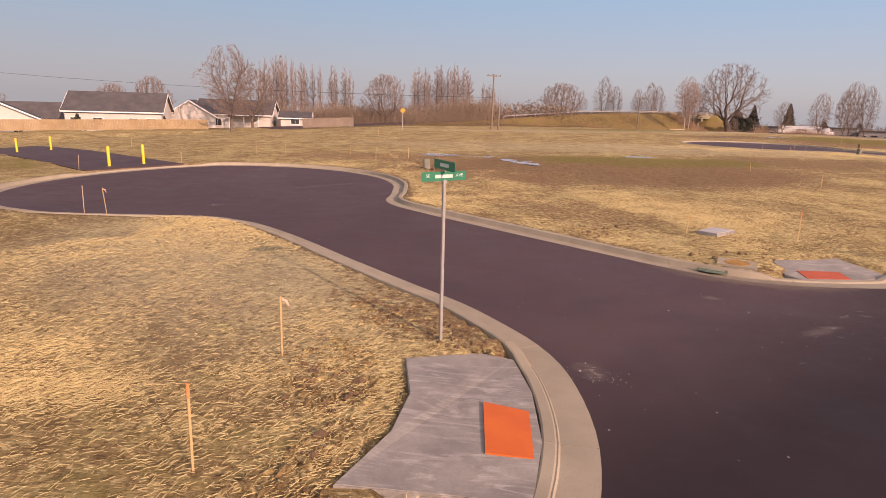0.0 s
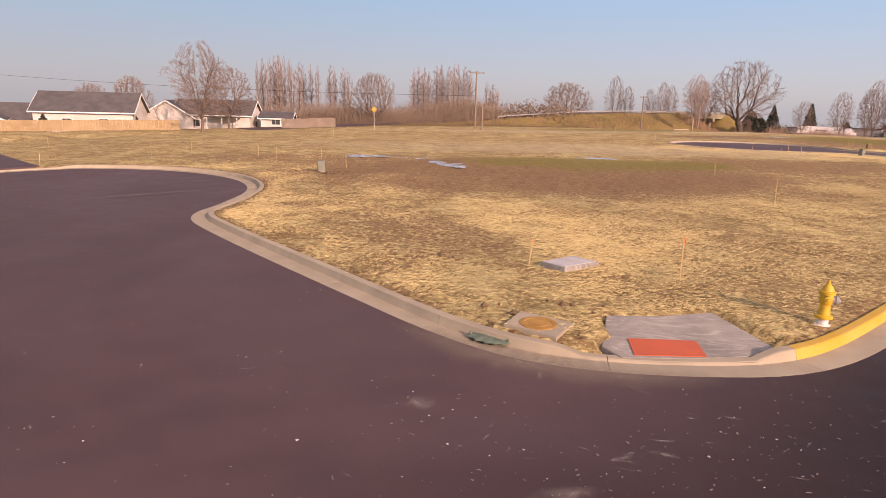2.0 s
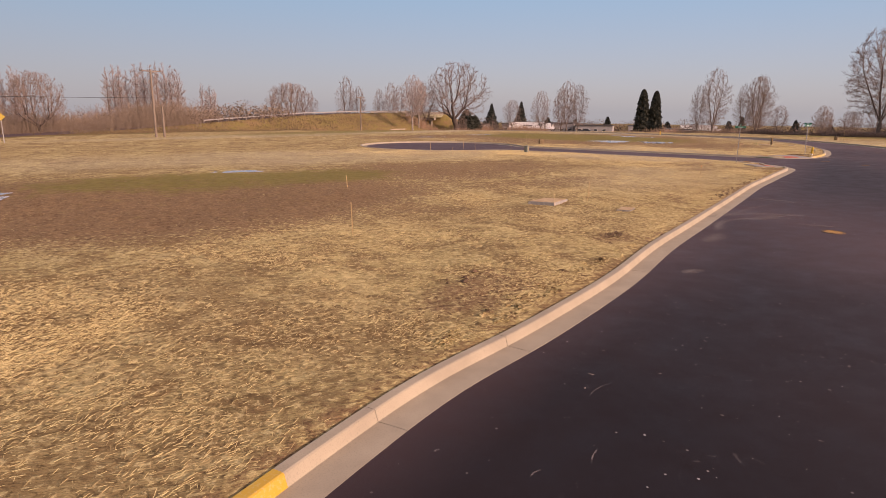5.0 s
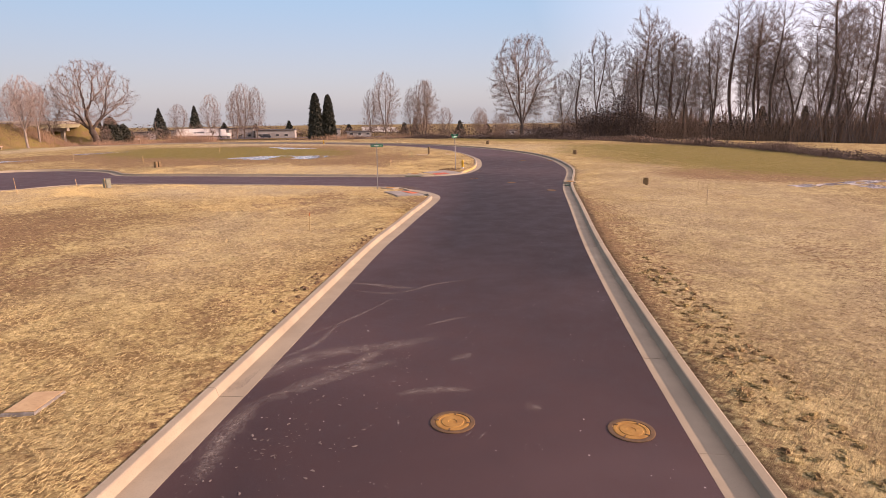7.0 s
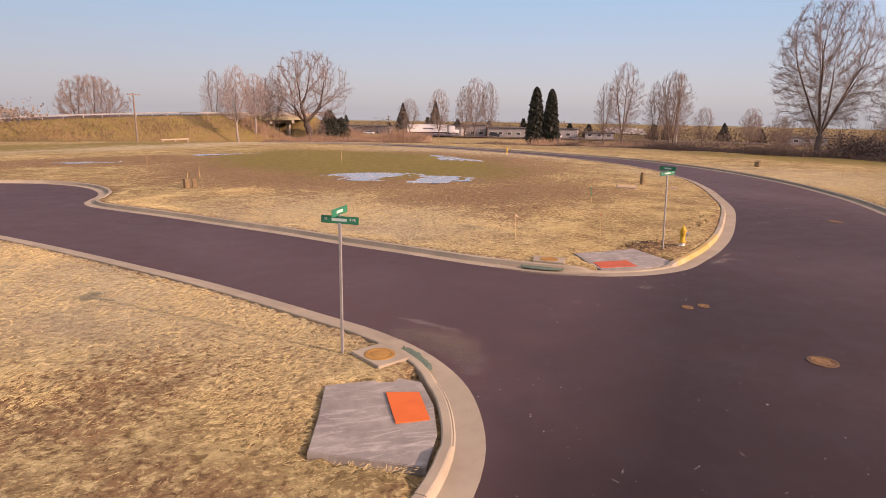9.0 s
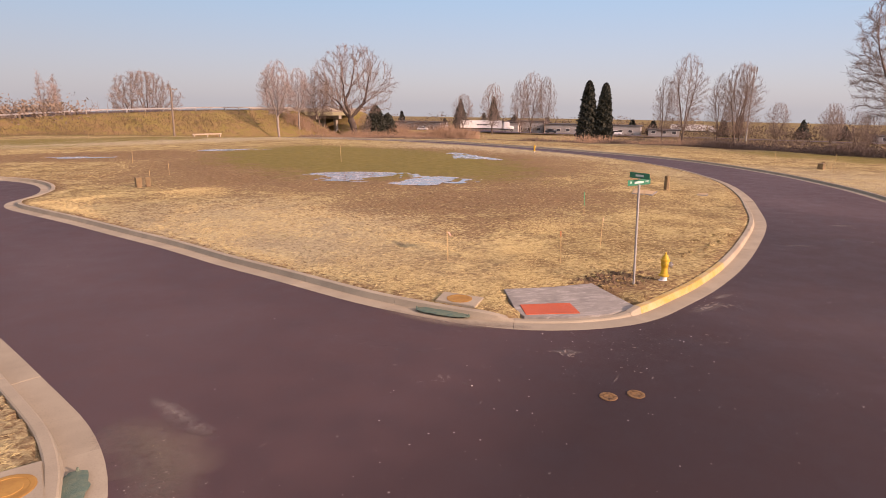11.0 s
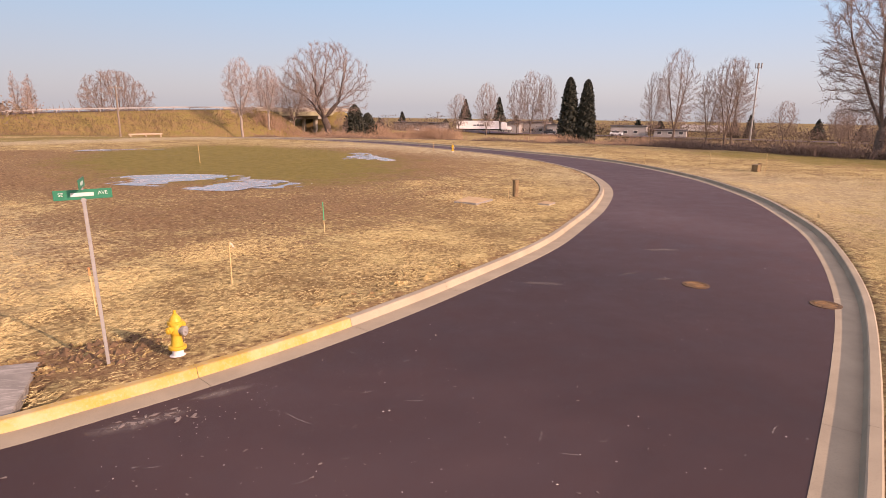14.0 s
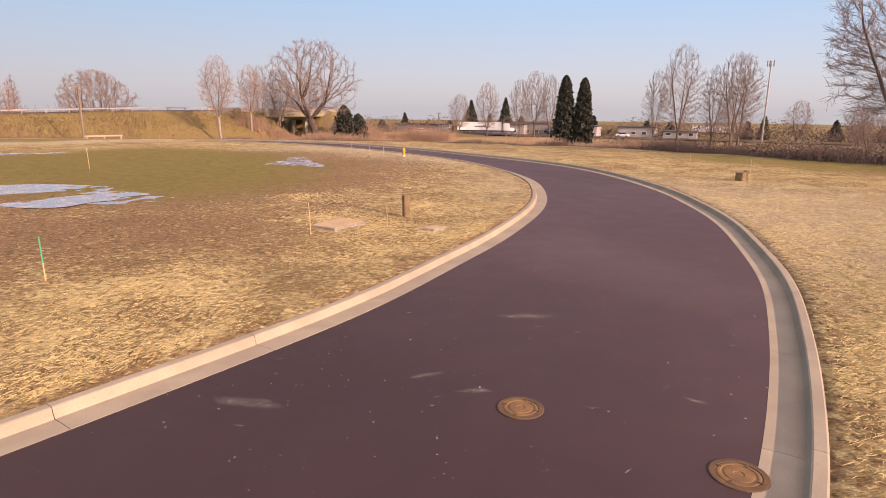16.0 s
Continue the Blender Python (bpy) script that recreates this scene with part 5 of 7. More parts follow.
# ---- trees ----
def grown(h, spread, r, seed, clear=0.25, shape="oval", up=0.3, stems=1, flare=25, lead=0.55, sway=0.10, points=1000, fine=4, tw=0.045, fan=0.45):
    """Limbs that grow step by step towards points spread through the crown: rows of thick and of thin tapered pieces."""
    rg = np.random.default_rng(seed)
    step, base = h / 52, clear * h
    u = rg.uniform(0, 1, points) ** 0.85
    if shape == "dome":
        prof = np.where(u < 0.35, 0.72 + 0.8 * u, np.sqrt(np.clip(1 - ((u - 0.35) / 0.66) ** 2.2, 0.01, 1)))
    elif shape == "column":
        prof = np.where(u < 0.2, 0.6 + 2 * u, 1 - 0.75 * np.clip((u - 0.2) / 0.8, 0, 1) ** 2)
    else:
        prof = np.sin(np.pi * (0.13 + 0.80 * u)) ** 0.7
    a = rg.uniform(0, 2 * np.pi, points)
    lump = 1 + 0.13 * np.sin(3 * a + 5 * u + seed) + 0.10 * np.sin(5 * a - 7 * u + 2 * seed)
    rr = spread * prof * lump * np.sqrt(rg.uniform(0.03, 1, points))
    goal = np.stack([rr * np.cos(a), rr * np.sin(a), base + u * (h - base)], 1)
    pos, par = [np.zeros(3)], [-1]

    def leader(i, d, length):
        d = d0 = np.array(d, float)
        for _ in range(max(1, int(length / step))):
            d = 0.92 * d + 0.08 * d0 + rg.normal(0, sway, 3) * 0.4
            d /= np.linalg.norm(d)
            pos.append(pos[i] + d * step)
            par.append(i)
            i = len(pos) - 1
        return i

    top = leader(0, (rg.normal(0, 0.03), rg.normal(0, 0.03), 1), base * 0.9)
    turn = rg.uniform(0, 6.28)
    for s in range(stems):
        t, az = radians(flare * rg.uniform(0.7, 1.25)) if stems > 1 else 0.03, turn + s * 6.283 / stems + rg.uniform(-0.4, 0.4)
        leader(top, (math.cos(az) * math.sin(t), math.sin(az) * math.sin(t), math.cos(t)), (lead * h - base) * rg.uniform(0.75, 1.1))
    P = np.array(pos)
    dist = np.linalg.norm(goal[:, None] - P[None], axis=2)
    near, gap = dist.argmin(1), dist.min(1)
    kids = np.zeros(len(P), int)
    for _ in range(130):
        live = gap > 1.9 * step
        if live.sum() < 4:
            break
        g, nr = goal[live], near[live]
        v = g - P[nr]
        v /= np.linalg.norm(v, axis=1, keepdims=True)
        pull = np.zeros_like(P)
        np.add.at(pull, nr, v)
        grow = np.unique(nr)
        grow = grow[kids[grow] < 3]
        if len(grow) == 0:
            break
        d = pull[grow]
        d /= np.linalg.norm(d, axis=1, keepdims=True) + 1e-9
        d += rg.normal(0, sway * 1.2, d.shape)
        out = P[grow] - np.array([0, 0, 0.75 * base])
        d += fan * out / (np.linalg.norm(out, axis=1, keepdims=True) + 1e-9)
        d[:, 2] += up
        d /= np.linalg.norm(d, axis=1, keepdims=True)
        Q = P[grow] + d * step
        kids[grow] += 1
        n0 = len(P)
        P = np.vstack([P, Q])
        par += list(grow)
        kids = np.r_[kids, np.zeros(len(Q), int)]
        dd = np.linalg.norm(goal[:, None] - Q[None], axis=2)
        k, m = dd.argmin(1), dd.min(1)
        better = m < gap
        near, gap = np.where(better, n0 + k, near), np.where(better, m, gap)
    par = np.array(par)
    load = np.zeros(len(P))
    leafless = np.bincount(par[1:], minlength=len(P)) == 0
    load[leafless] = 1.0
    for i in range(len(P) - 1, 0, -1):
        load[par[i]] += load[i]
    rad = r * (load / load[0]) ** 0.57
    rad[0] *= 1.3
    i = np.arange(1, len(P))
    rows = np.c_[P[par[i]], P[i], np.minimum(rad[par[i]], rad[i] * 1.5), rad[i]]
    fat = rad[i] > r * 0.16
    # twigs on the slender limbs
    slim = np.flatnonzero(load[1:] < 14) + 1
    k = np.repeat(slim, fine)
    d = P[k] - P[par[k]]
    d /= np.linalg.norm(d, axis=1, keepdims=True) + 1e-9
    d = d * 0.8 + rg.normal(0, 0.55, d.shape)
    d[:, 2] += up * 0.8 + 0.15
    d /= np.linalg.norm(d, axis=1, keepdims=True)
    ln = tw * h * rg.uniform(0.35, 1.15, (len(k), 1))
    s0 = P[par[k]] + (P[k] - P[par[k]]) * rg.uniform(0, 1, (len(k), 1))
    bent = d + rg.normal(0, 0.25, d.shape)
    mid, end = s0 + d * ln * 0.5, s0 + d * ln * 0.5 + bent * ln * 0.5
    w = np.full(len(k), 0.01)
    twigs = np.concatenate([np.c_[s0, mid, w, w], np.c_[mid, end, w, w * 0.7]])
    return rows[fat], np.concatenate([rows[~fat], twigs])


def tree_object(h, spread, r, seed, bark, twig, label, twig_r=0.012, **kw):
    th, tn = grown(h, spread, r, seed, **kw)
    t = thing("bare_tree", label, "tree")
    rise = h / np.percentile(np.r_[th[:, 5], tn[:, 5]], 99.8)
    th[:, [2, 5]] *= rise
    tn[:, [2, 5]] *= rise
    v, q = tubes(th, 7)
    v[:, 2] -= 0.3 * (v[:, 2] < 0.1)
    part_me("trunk", fast_mesh("trunk", v, q, bark, True), t)
    tn[:, 6:8] = np.maximum(tn[:, 6:8], twig_r * np.array([1.0, 0.75]))
    v, q = tubes(tn, 3)
    part_me("crown", fast_mesh("crown", v, q, twig, False), t)
    return t


def put_tree(t, x, y, rz=0, s=1.0, sz=None, dz=0.0):
    t.matrix_basis = Matrix.Translation((x, y, gz(x, y) + dz)) @ Matrix.Rotation(radians(rz), 4, 'Z') @ Matrix.Diagonal((s, s, sz or s, 1))
    return t


def more(t, x, y, rz=0, s=1.0, sz=None, label=""):
    c = copy_thing(t, Matrix.Translation((x, y, gz(x, y))) @ Matrix.Rotation(radians(rz), 4, 'Z') @ Matrix.Diagonal((s, s, sz or s, 1)))
    c.matrix_basis = Matrix.Translation((x, y, gz(x, y))) @ Matrix.Rotation(radians(rz), 4, 'Z') @ Matrix.Diagonal((s, s, sz or s, 1))
    if label:
        tagged(c, label)
    return c


def tall(x, y, top, h):
    """Scale that lets a tree of height h reach the level top."""
    return (top - gz(x, y)) / h


big = put_tree(tree_object(20.0, 10.4, 0.80, 21, BARK_OAK, TWIG, "large bare spreading oak at the foot of the overpass", 0.014, clear=0.26, shape="dome", up=0.02, stems=5, flare=42, lead=0.55, sway=0.26, points=800, fine=4, tw=0.05), 75.0, 187.6, 40, 1.0, tall(75.0, 187.6, 18.2, 20))
oak = put_tree(tree_object(14.0, 8.0, 0.55, 5, BARK_OAK, TWIG, "broad round bare tree behind the ramp", 0.014, clear=0.17, shape="dome", up=0.02, stems=6, flare=48, lead=0.5, sway=0.16, points=1500, fine=4, tw=0.06), 26.7, 203.5, 0, 1.0, tall(26.7, 203.5, 11.8, 14))
birch = put_tree(tree_object(15.0, 3.4, 0.26, 8, BARK_PALE, TWIG_PALE_HAZED, "slender pale-barked birch by the embankment", 0.011, clear=0.28, up=0.35, stems=3, flare=14, lead=0.75, sway=0.10, points=900, tw=0.06), 57.0, 172.4, 0, 1.0, tall(57.0, 172.4, 13.4, 15))
put_tree(tree_object(20.5, 7.2, 0.42, 14, BARK, TWIG, "large bare tree with dense fine twigs by the hedge", 0.012, clear=0.17, up=0.22, stems=6, flare=22, lead=0.72, sway=0.06, points=1700, fine=5, tw=0.05), 119.5, 88.0, 0, 0.92)
put_tree(tree_object(14.6, 4.6, 0.24, 31, BARK, TWIG, "tall bare tree beside the fence end", 0.011, clear=0.16, up=0.35, stems=5, flare=15, lead=0.8, sway=0.05, points=1200, fine=4), -42.7, 96.6, 0, 1.0, tall(-42.7, 96.6, 12.3, 14.6))
put_tree(tree_object(12.0, 5.2, 0.24, 32, BARK, TWIG, "low wide bare tree in front of a house", 0.011, clear=0.18, shape="dome", up=0.12, stems=5, flare=32, lead=0.6, sway=0.10, points=1200, fine=4), -43.0, 107.5, 0, 0.95, tall(-43.0, 107.5, 9.4, 12))
poplar = put_tree(tree_object(18.5, 4.6, 0.26, 51, BARK, TWIG, "tall bare tree behind the rough pasture", 0.011, clear=0.16, up=0.30, stems=3, flare=11, lead=0.85, sway=0.06, points=1300, fine=4, tw=0.05), 148.4, 161.2, 0, 1.0, tall(148.4, 161.2, 17.0, 18.5))
row_poplar = put_tree(tree_object(18.5, 2.2, 0.22, 52, BARK, TWIG_PALE_HAZED, "tall narrow bare poplar in a row", 0.014, clear=0.08, shape="column", up=0.9, lead=0.93, sway=0.04, points=800, fine=4, tw=0.055), -67, 203, 0, 1.0, tall(-67, 203, 18.0, 18.5))
row_slim = put_tree(tree_object(18.5, 1.6, 0.18, 53, BARK, TWIG_PALE_HAZED, "tall narrow bare poplar in a row", 0.014, clear=0.1, shape="column", up=1.0, stems=2, flare=4, lead=0.9, sway=0.04, points=600, fine=4, tw=0.05), -63, 204, 0, 1.0, tall(-63, 204, 17.2, 18.5))
grove = put_tree(tree_object(17.0, 5.4, 0.28, 61, BARK, TWIG, "bare broad-crowned tree with several limbs", 0.011, clear=0.14, up=0.2, stems=5, flare=24, lead=0.65, sway=0.09, points=1300, fine=4, tw=0.05), 158.5, 267.3, 0, 1.0, tall(158.5, 267.3, 18.0, 17))
wood = put_tree(tree_object(24.0, 4.8, 0.27, 71, BARK, TWIG, "tall bare woodland tree above brambles", 0.011, clear=0.26, up=0.28, stems=2, flare=9, lead=0.85, sway=0.09, points=1100, fine=5), 146, 74)
wood_b = put_tree(tree_object(21.0, 5.2, 0.24, 73, BARK, TWIG, "tall bare woodland tree above brambles", 0.011, clear=0.22, up=0.25, stems=3, flare=14, lead=0.8, sway=0.08, points=1100, fine=5), 148, 71)
wood_c = put_tree(tree_object(26.0, 4.2, 0.26, 75, BARK, TWIG, "tall slim bare woodland tree", 0.011, clear=0.40, up=0.15, lead=0.9, sway=0.07, points=900, fine=5), 151, 56)
snag = put_tree(tree_object(22.0, 3.2, 0.20, 81, BARK, TWIG, "thin upright bare woodland tree", 0.011, clear=0.30, up=0.4, stems=2, flare=6, lead=0.9, sway=0.07, points=800, fine=5), 141, 84)
# beside the big oak and the birch
more(birch, 62, 184, 120, 0.9, 0.9, label="pale slender bare tree behind the birch")
more(grove, 67.5, 195, 60, 0.80, label="bare tree leaning toward the big oak")
more(grove, 78.5, 192, 10, 0.35, label="bare sapling at the embankment foot")
# freeway side groups
for x, y, rz, top in ((132.2, 242.6, 10, 12.3), (147, 252, 80, 14.0), (164, 266, 200, 16.5), (128, 262, 40, 9.0)):
    more(grove, x, y, rz, 0.8, tall(x, y, top, 17), label="bare tree in a clump beyond the highway")
for x, y, rz, top, s in ((143, 161.5, 60, 12.0, 0.55), (148.1, 144.4, 200, 14.0, 0.8), (151.5, 146.5, 100, 14.2, 0.8), (146, 147, 20, 12.0, 0.6)):
    more(poplar, x, y, rz, s, tall(x, y, top, 18.5), label="tall bare tree behind the rough pasture")
for x, y, rz, s in ((196, 163, 0, 0.55), (180, 140, 70, 0.5), (150, 118, 30, 0.42), (143, 106, 130, 0.42), (205, 190, 10, 0.7), (215, 180, 110, 0.7)):
    more(grove, x, y, rz, s, label="small bare tree over the brambles")
# the wood on the right
wr = random.Random(4)
spots = [(139, 90, 'w', 0.95), (137, 86, 's', 0.85), (142, 81, 'w', 1.0), (146, 78, 's', 1.1), (141, 75, 'w', 0.9), (148, 70, 'w', 1.0), (144, 67, 's', 1.0), (150, 65, 'w', 1.05), (146, 62, 'w', 1.0),
         (153, 60, 's', 1.2), (148, 57, 'w', 1.1), (151, 54, 's', 1.1), (155, 52, 'w', 1.15), (149, 49, 'w', 1.1), (153, 46, 's', 1.25), (157, 44, 'w', 1.2), (150, 42, 'w', 1.15), (154, 39, 's', 1.2),
         (158, 36, 'w', 1.1), (151, 34, 'w', 1.05), (155, 30, 's', 1.1), (150, 27, 'w', 1.0), (146, 22, 'w', 0.9), (152, 74, 's', 1.0), (160, 60, 'w', 1.1), (162, 48, 'w', 1.1)]
for x, y, k, s in spots:
    proto = wr.choice((wood, wood_b, wood_c, snag)) if k == 'w' else wr.choice((snag, wood_c))
    more(proto, x + wr.uniform(-1.5, 1.5), y + wr.uniform(-1.5, 1.5), wr.uniform(0, 360), s * wr.uniform(0.72, 1.05), s * wr.uniform(0.72, 1.02))
for k in range(14):
    y = 24 + k * 4.8 + wr.uniform(-2, 2)
    more(wr.choice((wood_b, snag)), 158 - 0.004 * (y - 45) ** 2 + wr.uniform(-6, 6), y, wr.uniform(0, 360), wr.uniform(0.6, 0.9), wr.uniform(0.55, 0.95))
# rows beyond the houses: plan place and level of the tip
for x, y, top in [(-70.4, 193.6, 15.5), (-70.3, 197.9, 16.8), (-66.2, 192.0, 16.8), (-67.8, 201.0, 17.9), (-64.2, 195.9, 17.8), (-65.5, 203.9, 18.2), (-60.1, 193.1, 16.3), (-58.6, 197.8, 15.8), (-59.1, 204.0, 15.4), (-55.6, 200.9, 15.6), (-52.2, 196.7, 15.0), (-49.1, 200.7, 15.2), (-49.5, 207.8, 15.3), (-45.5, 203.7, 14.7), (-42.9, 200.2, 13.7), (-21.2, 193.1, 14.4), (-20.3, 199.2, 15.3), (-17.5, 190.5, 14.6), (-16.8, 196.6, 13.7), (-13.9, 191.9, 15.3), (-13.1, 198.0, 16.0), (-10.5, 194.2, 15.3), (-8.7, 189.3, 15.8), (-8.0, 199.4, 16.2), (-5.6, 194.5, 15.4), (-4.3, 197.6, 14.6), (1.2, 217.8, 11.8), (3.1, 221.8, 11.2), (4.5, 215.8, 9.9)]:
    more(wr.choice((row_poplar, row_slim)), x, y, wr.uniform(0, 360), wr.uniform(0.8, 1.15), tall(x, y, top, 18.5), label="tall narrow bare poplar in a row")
for x, y, top, s in ((58.1, 288, 18.6, 1.0), (64, 290, 14.5, 0.8), (75.0, 273, 15.8, 0.8), (70.5, 276, 13.0, 0.7), (79, 275, 14.5, 0.8)):
    more(poplar, x, y, wr.uniform(0, 360), s, tall(x, y, top, 18.5), label="bare tree far behind the ramp")
more(oak, -22.2, 133.5, 40, 0.62, tall(-22.2, 133.5, 10.0, 14), label="rounded bare tree over brown scrub")
more(oak, -75, 118, 40, 0.5, 0.72, label="rounded bare tree behind the roofs")
more(oak, -68, 120, 140, 0.5, 0.80, label="rounded bare tree behind the roofs")
more(oak, -104, 120, 80, 0.6, 0.7, label="bare tree behind the roofs")


def leafy(n, fn, mat, name, size, seed):
    """Many small tilted leaf clumps at places from fn(rng)."""
    rg = np.random.default_rng(seed)
    c = fn(rg, n)
    ax = rg.normal(0, 1, (n, 3))
    ax /= np.linalg.norm(ax, axis=1, keepdims=True)
    bx = np.cross(ax, rg.normal(0, 1, (n, 3)))
    bx /= np.linalg.norm(bx, axis=1, keepdims=True)
    s = size * rg.uniform(0.5, 1.3, (n, 1))
    v = np.stack([c + ax * s, c + bx * s * 0.5, c - ax * s * 0.9, c - bx * s * 0.5], 1).reshape(-1, 3)
    q = np.arange(4 * n).reshape(-1, 4)
    return fast_mesh(name, v, q, mat)


def conifer(x, y, h, r, label, shape=0.7, n=5000, seed=1, size=0.3):
    t = thing("evergreen_tree", label, "tree", at=Matrix.Translation((x, y, gz(x, y))))
    smoothed(part("trunk", lathe([(r * 0.14, -0.2), (r * 0.1, h * 0.2), (0.03, h * 0.92)], 8), BARK, t))

    def fn(rg, k):
        u = rg.uniform(0, 1, k) ** 0.9
        a = rg.uniform(0, 2 * np.pi, k)
        prof = np.where(u < 0.12, 0.75 + 2.0 * u, (1 - ((u - 0.12) / 0.88)) ** shape)
        lump = 1 + 0.16 * np.sin(5 * a + 9 * u * 6) + 0.14 * np.sin(11 * a - 23 * u)
        rr = r * prof * lump * np.sqrt(rg.uniform(0.45, 1.0, k))
        return np.stack([rr * np.cos(a), rr * np.sin(a), u * h], 1)

    part_me("crown", leafy(n, fn, NEEDLE, "crown", size, seed), t)
    return t


conifer(122.8, 160.8, 13.4, 2.1, "tall dark green columnar cypress, one of a pair", 0.46, 9000, 1, 0.34)
conifer(126.0, 159.3, 13.0, 1.95, "tall dark green columnar cypress, one of a pair", 0.46, 9000, 2, 0.34)
conifer(161.6, 366, 8.3 - gz(161.6, 366), 4.4, "dark pointed conifer beyond the highway", 0.9, 2200, 3, 0.7)
conifer(178, 358, 9.6 - gz(178, 358), 4.2, "dark pointed conifer beyond the highway", 0.9, 2200, 4, 0.7)
conifer(82.5, 199, 8.0, 3.2, "small dark pine beside the bridge", 0.55, 2500, 5, 0.45)
conifer(86, 200, 6.0, 2.6, "small dark pine beside the bridge", 0.6, 1800, 6, 0.45)
conifer(-71.5, 93.5, 3.2, 1.1, "clipped dark evergreen by the house wall", 0.8, 500, 11, 0.2)
conifer(-73.2, 92.5, 3.5, 1.0, "clipped dark evergreen by the house wall", 0.8, 500, 12, 0.2)
conifer(-57.0, 102.5, 3.0, 1.0, "clipped dark evergreen by the house wall", 0.8, 500, 13, 0.2)
conifer(-66.5, 93, 3.2, 1.3, "clipped dark evergreen by the house wall", 0.8, 500, 9, 0.2)
conifer(-82, 88, 4.0, 1.2, "small pointed evergreen by the fence", 0.9, 500, 10, 0.2)
cr = random.Random(9)
for i in range(13):
    conifer(110 + i * 14 + cr.uniform(-5, 5), 335 - i * 8.4 + cr.uniform(-8, 8), cr.uniform(5, 9), cr.uniform(2.0, 3), "dark distant conifer on the skyline", 0.85, 420, 20 + i, 0.9)
for i in range(7):
    conifer(215 + i * 14 + cr.uniform(-3, 3), 120 - i * 16 + cr.uniform(-8, 8), cr.uniform(7, 13), cr.uniform(2.4, 4), "dark distant conifer on the skyline", 0.85, 420, 60 + i, 0.9)


# ---- brush, brambles, far woods ----
def brush(name, line, width, h, n, mat, label, cat, seed, twig=0.03, lean=0.45):
    """Wands rising along a plan line."""
    rg = np.random.default_rng(seed)
    p = np.array(line, float)
    s = np.r_[0, np.cumsum(np.linalg.norm(np.diff(p, axis=0), axis=1))]
    e = rg.uniform(0, s[-1], n)
    x = np.interp(e, s, p[:, 0]) + rg.normal(0, width, n)
    y = np.interp(e, s, p[:, 1]) + rg.normal(0, width, n)
    hh = h * rg.uniform(0.35, 1.0, n) * (0.75 + 0.35 * np.sin(e * 0.35 + 2 * np.sin(e * 0.11)) + 0.2 * np.sin(e * 0.9))
    hh = np.clip(hh, 0.2 * h, None)
    a = np.stack([x, y, ground_z(x, y) - 0.1], 1)
    off = rg.normal(0, lean, (n, 2)) * hh[:, None] * 0.5
    m = a + np.stack([off[:, 0] * 0.4, off[:, 1] * 0.4, hh * 0.55], 1)
    b = a + np.stack([off[:, 0], off[:, 1], hh], 1)
    segs = np.concatenate([np.c_[a, m, np.full(n, twig), np.full(n, twig * 0.8)], np.c_[m, b, np.full(n, twig * 0.8), np.full(n, twig * 0.4)]])
    k = rg.integers(0, n, n)
    side = m[k] + np.stack([rg.normal(0, lean, n) * hh[k] * 0.5, rg.normal(0, lean, n) * hh[k] * 0.5, hh[k] * rg.uniform(0.15, 0.45, n)], 1)
    segs = np.concatenate([segs, np.c_[m[k], side, np.full(n, twig * 0.7), np.full(n, twig * 0.3)]])
    v, q = tubes(segs, 3)
    return tagged(new(name, fast_mesh(name, v, q, mat)), label, cat, kind="stuff")


HEDGE = [(60, 152), (84, 142), (98, 122), (107, 104), (113, 92), (117, 82), (117, 70), (113, 56), (106, 41), (95, 29), (82, 12)]
brush("bramble_hedge", HEDGE[3:], 0.9, 1.15, 9000, BRAMBLE, "dark tangled bramble hedge along the field ditch", "hedge", 1, 0.024, 0.8)
brush("bramble_hedge", HEDGE[:5], 0.6, 0.7, 4500, BRAMBLE, "low dark bramble line along the field ditch", "hedge", 2, 0.024, 0.9)
brush("undergrowth", [(140, 90), (144, 78), (148, 64), (152, 50), (153, 38), (149, 22)], 4.0, 6.5, 9000, TWIG_WARM, "dense bare undergrowth beneath the wood", "undergrowth", 3, 0.022, 0.45)


def thicket(name, line, width, h, n, size, mat, label, cat, seed):
    """A tangled mass of small dead leaves and stems with an uneven top along a plan line."""
    p = np.array(line, float)
    s = np.r_[0, np.cumsum(np.linalg.norm(np.diff(p, axis=0), axis=1))]

    def fn(rg, k):
        e = rg.uniform(0, s[-1], k)
        o = np.clip(rg.normal(0, 0.45, (k, 2)), -1, 1)
        crest = h * (0.72 + 0.20 * np.sin(e * 5.5 / width + seed) + 0.16 * np.sin(e * 2.1 / width + 2 * seed)) * np.clip(1.15 - 0.6 * np.hypot(o[:, 0], o[:, 1]), 0.2, 1)
        x, y = np.interp(e, s, p[:, 0]) + o[:, 0] * width, np.interp(e, s, p[:, 1]) + o[:, 1] * width
        return np.stack([x, y, ground_z(x, y) + crest * rg.uniform(0, 1, k) ** 0.8], 1)

    return tagged(new(name, leafy(n, fn, mat, name, size, seed)), label, cat, kind="stuff")


